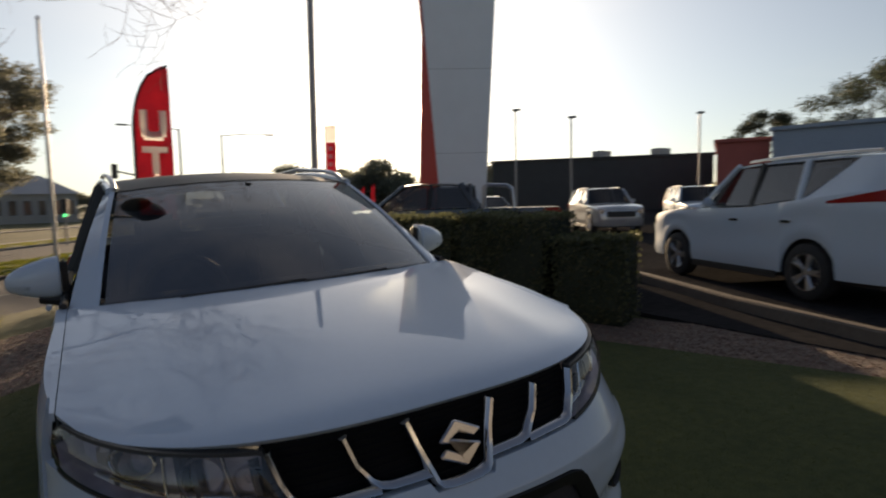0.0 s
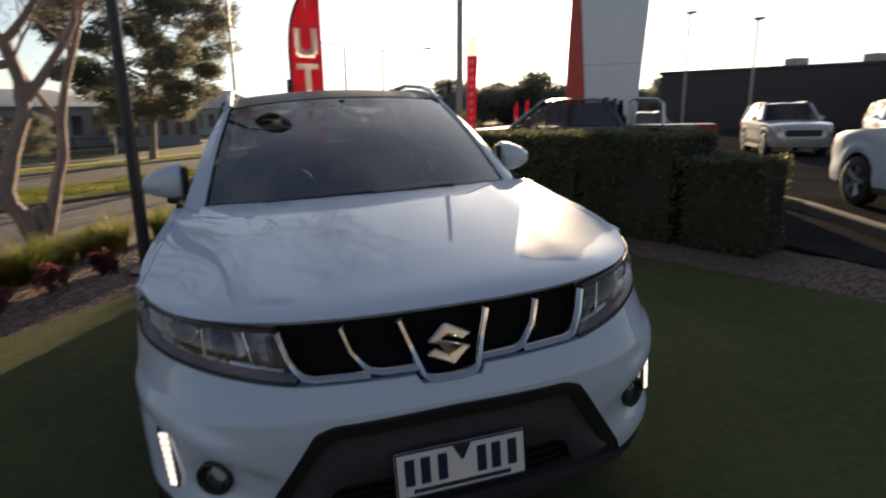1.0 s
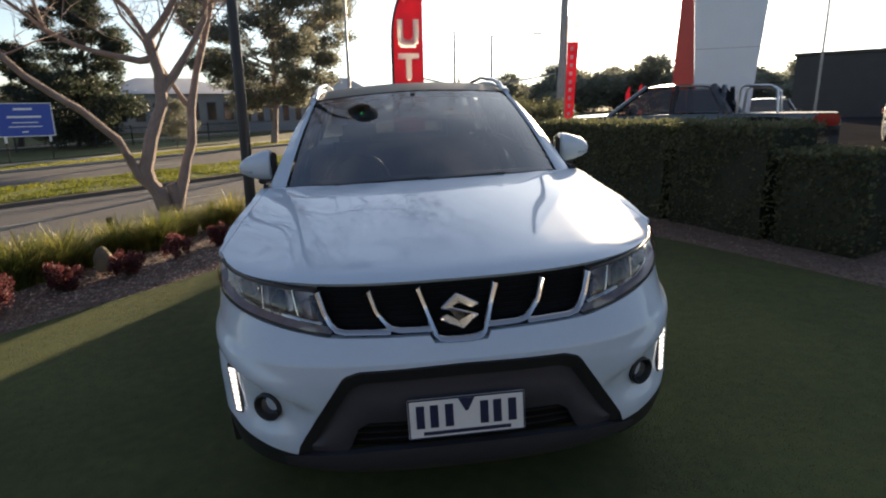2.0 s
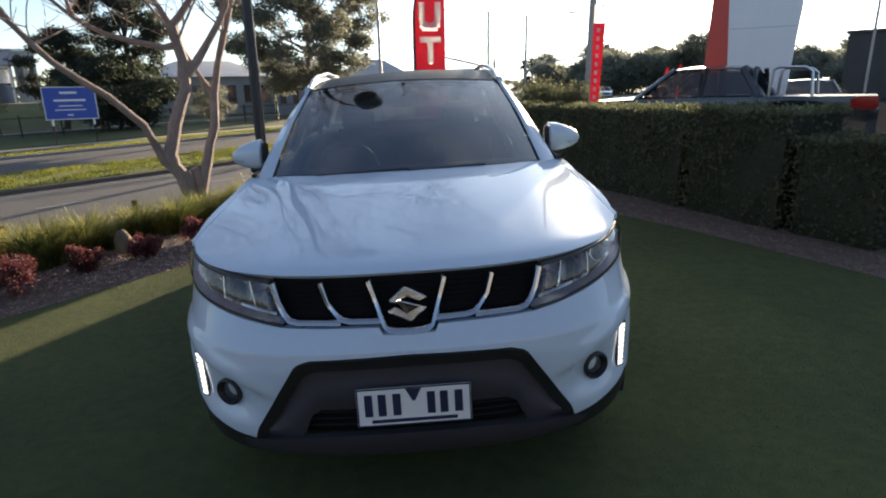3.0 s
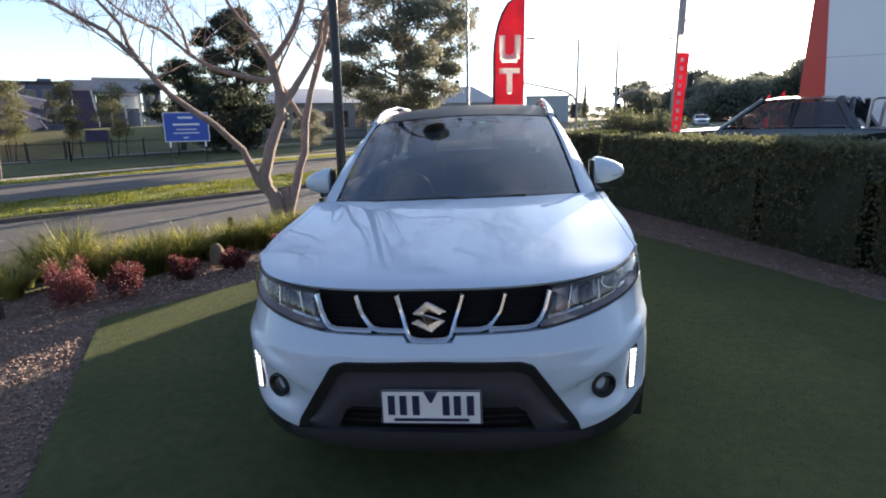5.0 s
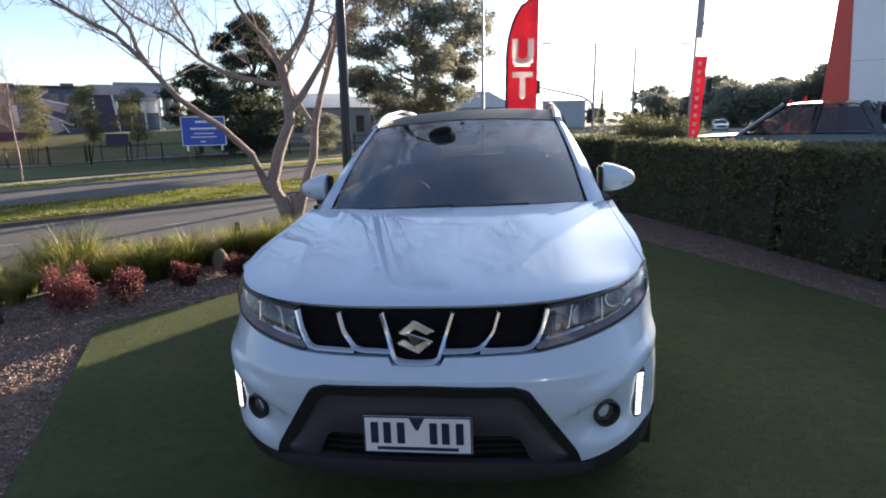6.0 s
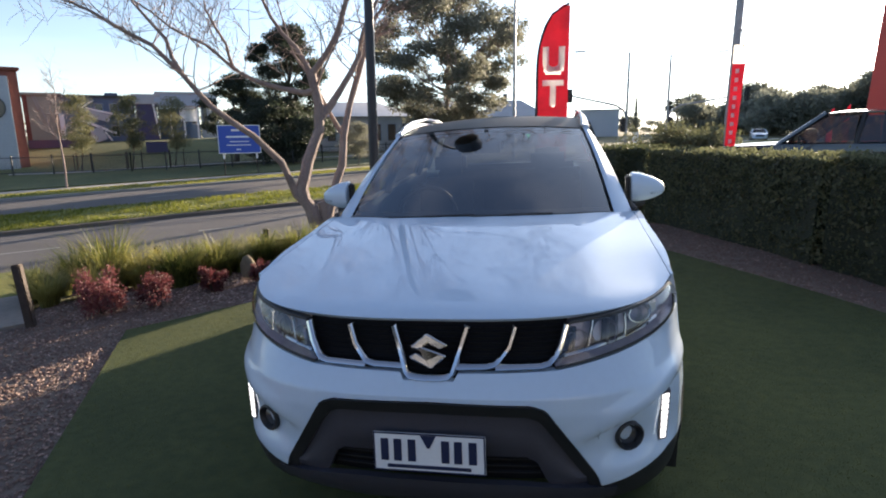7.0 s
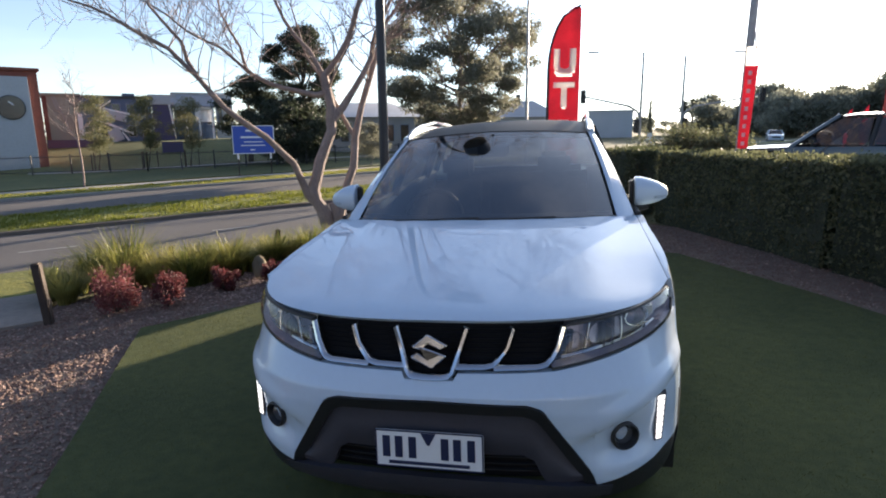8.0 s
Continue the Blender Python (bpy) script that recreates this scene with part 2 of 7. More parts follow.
    # far foliage: distance haze is mixed into this paler, greyer green
    hazy_far_tree=material("hazy_far_tree", (0.15, 0.16, 0.125), 0.9, colour2=(0.27, 0.28, 0.225), scale=0.12, thin=0.5),
    window=material("window", (0.02, 0.024, 0.03), 0.1, vary=0.1, spec=0.8),
)


# ---- builders ----
def mesh_of(bm, name, mat, smooth=35):
    me = bpy.data.meshes.new(name)
    bm.normal_update()
    bm.to_mesh(me)
    bm.free()
    if mat:
        me.materials.append(M[mat])
    if smooth:
        me.polygons.foreach_set("use_smooth", [True] * len(me.polygons))
        me.set_sharp_from_angle(angle=radians(smooth))
    return me


def part(name, bm, mat, parent, label="", smooth=35):
    ob = new(name, mesh_of(bm, name, mat, smooth))
    ob.parent = parent
    if label:
        tagged(ob, label)
    return ob


def thing(name, label, category, m=None, group="", kind=""):
    ob = new(name)
    ob.empty_display_size = 0.2
    ob.matrix_world = m or Matrix()
    return tagged(ob, label, category, group, kind)


def solid(name, bm, mat, label, category="", kind="", m=None, smooth=35, group=""):
    ob = new(name, mesh_of(bm, name, mat, smooth))
    if m:
        ob.matrix_world = m
    return tagged(ob, label, category, group, kind)


def box(bm, x0, x1, y0, y1, z0, z1, bevel=0.0, m=None):
    r = bmesh.ops.create_cube(bm, size=1.0, matrix=Matrix.LocRotScale(
        ((x0 + x1) / 2, (y0 + y1) / 2, (z0 + z1) / 2), None, (x1 - x0, y1 - y0, z1 - z0)))
    if bevel:
        edges = list({e for v in r["verts"] for e in v.link_edges})
        got = bmesh.ops.bevel(bm, geom=edges, offset=bevel, segments=2, affect="EDGES")
        verts = list({v for f in got["faces"] for v in f.verts} | {v for v in r["verts"] if v.is_valid})
    else:
        verts = r["verts"]
    if m:
        bmesh.ops.transform(bm, matrix=m, verts=verts)
    return verts


def tube(bm, points, radii, n=8, cap=True):
    """A tapered tube along points."""
    rings, pts = [], [Vector(p) for p in points]
    side = None
    for i, p in enumerate(pts):
        d = (pts[min(i + 1, len(pts) - 1)] - pts[max(i - 1, 0)]).normalized()
        ref = Vector((1, 0, 0)) if abs(d.x) < 0.9 else Vector((0, 1, 0))
        side = d.cross(ref).normalized() if side is None else (side - d * side.dot(d)).normalized()
        up = d.cross(side)
        r = radii[i] if isinstance(radii, (list, tuple)) else radii
        rings.append([bm.verts.new(p + (side * math.cos(k * math.tau / n) + up * math.sin(k * math.tau / n)) * r) for k in range(n)])
    for a, b in zip(rings, rings[1:]):
        for k in range(n):
            bm.faces.new((a[k], a[(k + 1) % n], b[(k + 1) % n], b[k]))
    if cap:
        bm.faces.new(list(reversed(rings[0])))
        bm.faces.new(rings[-1])
    return rings


def sheet(bm, f, us, vs, thick=None):
    """A grid of points f(u, v); thick: a function or vector by which the back lies behind, closed round the rim."""
    nu, nv = len(us), len(vs)
    front = [[bm.verts.new(f(u, v)) for v in vs] for u in us]
    for i in range(nu - 1):
        for j in range(nv - 1):
            bm.faces.new((front[i][j], front[i + 1][j], front[i + 1][j + 1], front[i][j + 1]))
    if thick is not None:
        t = Vector(thick)
        rear = [[bm.verts.new(v.co + t) for v in row] for row in front]
        for i in range(nu - 1):
            for j in range(nv - 1):
                bm.faces.new((rear[i][j], rear[i][j + 1], rear[i + 1][j + 1], rear[i + 1][j]))
        rim = ([(i, 0) for i in range(nu)] + [(nu - 1, j) for j in range(1, nv)]
               + [(i, nv - 1) for i in range(nu - 2, -1, -1)] + [(0, j) for j in range(nv - 2, 0, -1)])
        for (a, b), (c, d_) in zip(rim, rim[1:] + rim[:1]):
            bm.faces.new((front[c][d_], front[a][b], rear[a][b], rear[c][d_]))
    return front


def steps(a, b, n):
    return [a + (b - a) * i / (n - 1) for i in range(n)]


def lathe(bm, profile, n=24, m=None):
    """A solid of revolution about x: profile of (x, r)."""
    rings = []
    for x, r in profile:
        rings.append([bm.verts.new((x, r * math.cos(k * math.tau / n), r * math.sin(k * math.tau / n))) for k in range(n)])
    for a, b in zip(rings, rings[1:]):
        for k in range(n):
            bm.faces.new((a[k], b[k], b[(k + 1) % n], a[(k + 1) % n]))
    verts = [v for r in rings for v in r]
    if m:
        bmesh.ops.transform(bm, matrix=m, verts=verts)
    return verts


def smoothstep(t):
    t = max(0.0, min(1.0, t))
    return t * t * (3 - 2 * t)


def lerp_table(x, table):
    """Piecewise-linear look-up in rows of (x, value)."""
    if x <= table[0][0]:
        return table[0][1]
    for (a, va), (b, vb) in zip(table, table[1:]):
        if x <= b:
            return va + (vb - va) * (x - a) / (b - a)
    return table[-1][1]


# ---- ground ----
ROAD_O, ROAD_A, ROAD_N = (-11.06, 7.66), (0.72, 0.694), (-0.694, 0.72)


def road_xy(a, n):
    return ROAD_O[0] + a * ROAD_A[0] + n * ROAD_N[0], ROAD_O[1] + a * ROAD_A[1] + n * ROAD_N[1]


def road_an(x, y):
    dx, dy = x - ROAD_O[0], y - ROAD_O[1]
    return dx * ROAD_A[0] + dy * ROAD_A[1], dx * ROAD_N[0] + dy * ROAD_N[1]


def low_z(x, y):
    return -1.5 + 0.012 * (max(-40, min(60, y)) - 12) + 0.02 * (max(-60, min(30, x)) + 12)


def ground_z(x, y):
    """The lot stands on a low rise above the road; the far side climbs gently again."""
    a, n = road_an(x, y)
    lot = 0.0353 * max(-12, min(2.6, x)) * (1 - smoothstep((x - 2.6) / 3.0)) + 0.0066 * max(-8, min(14, y))
    low = low_z(x, y) + 0.9 * smoothstep((n - 24) / 45) + 1.7 * smoothstep((n - 44) / 15) * smoothstep((-24 - x) / 10)
    z = lot + (low - lot) * smoothstep((n + 5.6) / 4.6)
    far = math.hypot(x, y)
    return z + (0.0 - z) * smoothstep((far - 120) / 200)


def axis_steps():
    near = [i * 1.0 for i in range(-45, 61)]
    out = [-2600, -1700, -1100, -700, -450, -300, -200, -150, -115, -90, -72, -58, -50]
    return out + near + [65, 72, 82, 95, 115, 150, 200, 300, 450, 700, 1100, 1700, 2600]


bm = bmesh.new()
sheet(bm, lambda x, y: (x, y, ground_z(x, y) - 0.06), axis_steps(), axis_steps())
solid("ground", bm, "dry_grass", "dry patchy grass and earth", "ground", "structure")


def clipped(name, poly, lift, mat, label, step=0.3, category="ground", kind="structure"):
    """A sheet on the ground inside a convex polygon (counter-clockwise)."""
    xs, ys = [p[0] for p in poly], [p[1] for p in poly]
    bm = bmesh.new()
    nx, ny = int((max(xs) - min(xs)) / step) + 2, int((max(ys) - min(ys)) / step) + 2
    sheet(bm, lambda x, y: (x, y, 0), steps(min(xs), max(xs), nx), steps(min(ys), max(ys), ny))
    for (ax, ay), (bx, by) in zip(poly, poly[1:] + poly[:1]):
        bmesh.ops.bisect_plane(bm, geom=bm.verts[:] + bm.edges[:] + bm.faces[:], plane_co=(ax, ay, 0),
                               plane_no=(by - ay, ax - bx, 0), clear_outer=True)
    for v in bm.verts:
        v.co.z = ground_z(v.co.x, v.co.y) + lift
    rim = [e for e in bm.edges if e.is_boundary]
    out = bmesh.ops.extrude_edge_only(bm, edges=rim)
    for v in out["geom"]:
        if isinstance(v, bmesh.types.BMVert):
            v.co.z -= 0.05
    return solid(name, bm, mat, label, category, kind)


LAWN = [(-3.17, 2.37), (1.6, -6.0), (4.6, -6.0), (5.0, -1.5), (4.3, 0.3), (3.22, 2.5), (1.75, 5.4), (0.4, 6.1), (-1.5, 4.35)]
BED = [(-5.6, -6.5), (5.4, -6.5), (5.35, -1.0), (4.9, 2.5), (2.6, 6.9), (0.6, 8.6), (-1.3, 7.3), (-3.1, 5.6), (-4.75, 2.9)]
clipped("gravel_bed", BED, -0.02, "gravel_bed", "brown pebble mulch garden bed")
clipped("lawn", LAWN, 0.0, "turf", "flat green artificial turf display lawn", 0.2)


# ---- the white display car ----
CAR_TILT = Vector((0.0353, 0.0066, 0.99935)).rotation_difference(Vector((0, 0, 1))).to_matrix().to_4x4()
FRONT = [(0.22, 0.09), (0.28, 0.04), (0.36, 0.012), (0.5, 0.008), (0.62, -0.006), (0.68, 0.0), (0.735, 0.03), (0.80, 0.07), (0.90, 0.095), (1.2, 0.16)]
REAR = [(0.22, 4.08), (0.4, 4.15), (0.6, 4.17), (0.9, 4.13), (1.1, 4.08), (1.3, 3.98)]
DEPTH, REAR_DEPTH = 0.93, 0.4


def half_width(z):
    return 0.902 - 0.9 * max(0.0, z - 0.80) ** 2 - 0.6 * max(0.0, 0.42 - z) ** 2


def hull(u, z, out=0.0):
    """A point on the car's plan outline at height z. u: 0 front centre, 1 front corner's end, 2 rear corner's start, 3 rear centre; minus: the other side."""
    s, u = (-1 if u < 0 else 1), abs(u)
    w, f, r = half_width(z), lerp_table(z, FRONT), lerp_table(z, REAR)
    dep = DEPTH - 0.13 * smoothstep((0.78 - z) / 0.25)
    if u <= 1:
        a = u * math.pi / 2
        x, y = w * math.sin(a) ** (2 / 3), f + dep * (1 - max(0, math.cos(a)) ** (2 / 3))
        nx, ny = math.sin(a) ** 1.33 / w, -max(0, math.cos(a)) ** 1.33 / dep
    elif u <= 2:
        x, y = w, f + dep + (u - 1) * (r - REAR_DEPTH - f - dep)
        nx, ny = 1, 0
    else:
        a = (3 - u) * math.pi / 2
        x, y = w * math.sin(a) ** 0.6, r - REAR_DEPTH * (1 - max(0, math.cos(a)) ** 0.6)
        nx, ny = math.sin(a) ** 1.4 / w, max(0, math.cos(a)) ** 1.4 / REAR_DEPTH
    k = math.hypot(nx, ny) or 1
    return Vector((s * (x + nx / k * out), y + ny / k * out, z))


def u_at_x(x):
    return math.copysign(math.asin(min(1, abs(x) / 0.885) ** 1.5) * 2 / math.pi, x)


def u_at_y(y, z=0.6):
    f, r = lerp_table(z, FRONT), lerp_table(z, REAR)
    dep = DEPTH - 0.13 * smoothstep((0.78 - z) / 0.25)
    if y - f < dep:
        return math.acos((1 - (y - f) / dep) ** 1.5) * 2 / math.pi
    return min(2.0, 1 + (y - f - dep) / (r - REAR_DEPTH - f - dep))


def panel(us, low, high, nz=8, out=0.0, thick=0.02):
    """A body panel over the outline between two heights, which follow u; out: how far proud; closed at the back."""
    bm = bmesh.new()
    o = out if callable(out) else (lambda u, t: out)
    n = len(us)
    rows = [[hull(u, low(u) + (high(u) - low(u)) * j / (nz - 1), o(u, j / (nz - 1))) for j in range(nz)] for u in us]
    back = [[hull(u, low(u) + (high(u) - low(u)) * j / (nz - 1), o(u, j / (nz - 1)) - thick) for j in range(nz)] for u in us]
    f = [[bm.verts.new(p) for p in r] for r in rows]
    b = [[bm.verts.new(p) for p in r] for r in back]
    for i in range(n - 1):
        for j in range(nz - 1):
            bm.faces.new((f[i][j], f[i + 1][j], f[i + 1][j + 1], f[i][j + 1]))
            bm.faces.new((b[i][j], b[i][j + 1], b[i + 1][j + 1], b[i + 1][j]))
    for i in range(n - 1):
        bm.faces.new((f[i + 1][0], f[i][0], b[i][0], b[i + 1][0]))
        bm.faces.new((f[i][-1], f[i + 1][-1], b[i + 1][-1], b[i][-1]))
    for j in range(nz - 1):
        bm.faces.new((f[0][j], f[0][j + 1], b[0][j + 1], b[0][j]))
        bm.faces.new((f[-1][j + 1], f[-1][j], b[-1][j], b[-1][j + 1]))
    bmesh.ops.recalc_face_normals(bm, faces=bm.faces)
    return bm


def pane(us, low, high, nz, out):
    """A single curved skin over the outline, for lamp lenses."""
    bm = bmesh.new()
    sheet(bm, lambda u, t: hull(u, low(u) + (high(u) - low(u)) * t, out(u, t)), us, steps(0, 1, nz))
    return bm


def both_sides(points):
    return [-p for p in reversed(points)] + [p for p in points if p > 0]


def intake_outer(x):
    return lerp_table(abs(x), [(0, 0.668), (0.33, 0.662), (0.38, 0.645), (0.54, 0.40), (0.56, 0.34)])


def intake_inner(x):
    return lerp_table(abs(x), [(0, 0.622), (0.315, 0.619), (0.36, 0.602), (0.508, 0.385), (0.524, 0.34)])


def x_of(u, z=0.6):
    return abs(hull(u, z).x)


def lower_line(u):
    """The lower edge of the white bumper, outside the intake."""
    return lerp_table(abs(u), [(0.3, 0.345), (0.42, 0.365), (0.62, 0.405), (0.8, 0.42)])


def bumper_low(u):
    x = x_of(u, 0.5)
    return max(intake_outer(x), lower_line(u)) if x < 0.56 else lower_line(u)


def bumper_high(u):
    u = abs(u)
    return lerp_table(u, [(0, 0.728), (0.018, 0.728), (0.0225, 0.750), (0.2, 0.757), (0.7, 0.836), (0.72, 0.84)])


def bumper_relief(u, t):
    p = hull(u, bumper_low(u) + (bumper_high(u) - bumper_low(u)) * t)
    return relief(abs(p.x), p.z)


def relief(x, z):
    """The pocket round fog lamp and lamp strip, with a crisp upper edge, and the fold above it."""
    edge = 0.50 + 0.135 * (x - 0.42) / 0.36
    pocket = 0.024 * smoothstep((edge - z) / 0.016) * smoothstep((x - 0.44) / 0.16) * smoothstep((0.845 - x) / 0.045) * smoothstep((z - 0.385) / 0.09)
    dent = 0.016 * smoothstep(1 - abs(x - 0.66) / 0.11) * smoothstep(1 - abs(z - 0.495) / 0.10)
    fold = 0.010 * smoothstep(1 - abs(z - edge - 0.03) / 0.06) * smoothstep((x - 0.36) / 0.3)
    return fold - pocket - dent


def arch(y, centre, r):
    return 0.335 + math.sqrt(max(0.0, r * r - (y - centre) ** 2)) if abs(y - centre) < r else 0.0


AXLE_F, AXLE_R = 0.83, 3.33


def belt(y):
    return lerp_table(y, [(0.3, 0.93), (0.46, 0.945), (0.8, 0.995), (1.33, 1.062), (2.2, 1.10), (3.4, 1.17), (4.1, 1.2)])


def hood_point(p, t):
    """p: -1 to 1 across to the wings' outer edges; t: 0 front edge, 1 windscreen."""
    w = 0.845
    x = p * w
    ax = abs(x)
    front = hull(u_at_x(min(ax, 0.835)), 0.93).y + 0.008
    rear = 1.16 + 0.2 * (ax / 0.74) ** 2.2
    y = front + (rear - front) * t
    edge = belt(max(y, 0.3))
    ridge = 0.006 * smoothstep(1 - abs(abs(p) - 0.62 - 0.1 * t) / 0.16)
    centre = 0.924 + 0.173 * t ** 0.8
    mixp = abs(p) ** 2.6
    z = centre * (1 - mixp) + (edge + 0.004) * mixp + ridge * min(1, t * 4) * (1 - mixp)
    if t < 0.08:
        z -= 0.012 * (1 - t / 0.08) ** 2 * (1 - mixp)
    return Vector((x, y, z))


def screen_point(p, t):
    """The windscreen: p across, t from its foot to the roof."""
    foot = hood_point(p * 0.86, 1.0) + Vector((0, 0.0, -0.012))
    ax = abs(p)
    top = Vector((p * 0.60, 1.98 + 0.10 * ax ** 2, 1.533 - 0.035 * ax ** 2))
    q = foot.lerp(top, t)
    q.z += 0.03 * math.sin(math.pi * t)
    q.y -= 0.02 * math.sin(math.pi * t) * (1 - ax ** 2)
    return q


def roof_point(p, t):
    ax = abs(p)
    y = 1.98 + 0.10 * ax ** 2 * (1 - t) + 1.80 * t
    return Vector((p * (0.60 + 0.01 * math.sin(math.pi * t)), y, 1.535 + 0.27 * t - 0.245 * t * t - 0.035 * ax ** 2))


def side_glass_point(s, y, t):
    """The side of the cabin: t from the belt to the roof's edge."""
    low = Vector((s * (half_width(belt(y)) - 0.01), y, belt(y)))
    ty = (min(max(y, 2.0), 3.78) - 2.0) / 1.78
    r = roof_point(1, max(0, min(1, ty)))
    return low.lerp(Vector((s * (r.x + 0.012), max(2.06, min(3.8, y)) if y > 2.06 else y, r.z - 0.012)), t)


def wheel(name, parent, x, y, r=0.335, width=0.215, spokes=5, label="black tyre on a dark alloy wheel"):
    s = 1 if x > 0 else -1
    m = Matrix.Translation((x, y, r)) @ Matrix.Diagonal((s, 1, 1, 1))
    hub = new(name)
    hub.parent = parent
    hub.matrix_local = m
    hub.empty_display_size = 0.1
    h = width / 2
    bm = bmesh.new()
    lathe(bm, [(-h, r * 0.62), (-h, r * 0.86), (-h * 0.8, r * 0.97), (-h * 0.5, r), (h * 0.5, r), (h * 0.8, r * 0.97), (h, r * 0.86), (h, r * 0.66), (h * 0.8, r * 0.63), (-h, r * 0.62)], 40)
    part("tyre", bm, "rubber", hub)
    bm = bmesh.new()
    lathe(bm, [(h * 0.92, r * 0.66), (h * 0.92, r * 0.62), (h * 0.3, r * 0.58), (-h * 0.8, r * 0.58), (-h * 0.8, r * 0.63)], 40)
    for k in range(spokes):
        a = k * math.tau / spokes
        for da in (-0.14, 0.14):
            pa, pb = (h * 0.72, r * 0.12 * math.cos(a), r * 0.12 * math.sin(a)), (h * 0.78, r * 0.62 * math.cos(a + da), r * 0.62 * math.sin(a + da))
            tube(bm, [pa, pb], [r * 0.07, r * 0.055], 6)
    lathe(bm, [(h * 0.86, 0.001), (h * 0.86, r * 0.1), (h * 0.6, r * 0.17), (h * 0.3, r * 0.17)], 20)
    part("rim", bm, "satin", hub)
    bm = bmesh.new()
    lathe(bm, [(h * 0.1, 0.001), (h * 0.1, r * 0.45), (-h * 0.1, r * 0.45), (-h * 0.1, 0.001)], 24)
    part("brake_disc", bm, "grey_plastic", hub)
    return hub


def bar_on_hull(bm, pts, half, depth, out):
    """A bar along (x, z) points lying on the car's front."""
    rows = []
    for i, (x, z) in enumerate(pts):
        a, b = pts[max(0, i - 1)], pts[min(len(pts) - 1, i + 1)]
        d = Vector((b[0] - a[0], b[1] - a[1])).normalized()
        nx, nz = -d.y, d.x
        ring = []
        for k, lift in ((-1, 0), (-0.85, 0.55), (-0.4, 1), (0.4, 1), (0.85, 0.55), (1, 0)):
            px, pz = x + nx * half * k, z + nz * half * k
            ring.append(bm.verts.new(hull(u_at_x(px), pz, out + depth * lift)))
        rows.append(ring)
    for a, b in zip(rows, rows[1:]):
        for k in range(5):
            bm.faces.new((a[k], b[k], b[k + 1], a[k + 1]))
    for r in (rows[0], rows[-1]):
        bm.faces.new(r)
    bmesh.ops.recalc_face_normals(bm, faces=bm.faces)


def flat_solid(bm, outline, depth, m):
    """A flat piece with bevelled rim from an (x, z) outline, facing -y."""
    top = [bm.verts.new((x, 0, z)) for x, z in outline]
    low = [bm.verts.new((x, depth, z)) for x, z in outline]
    bm.faces.new(top)
    bm.faces.new(list(reversed(low)))
    n = len(outline)
    for i in range(n):
        bm.faces.new((top[i], low[i], low[(i + 1) % n], top[(i + 1) % n]))
    bmesh.ops.recalc_face_normals(bm, faces=bm.faces)
    bmesh.ops.transform(bm, matrix=m, verts=top + low)


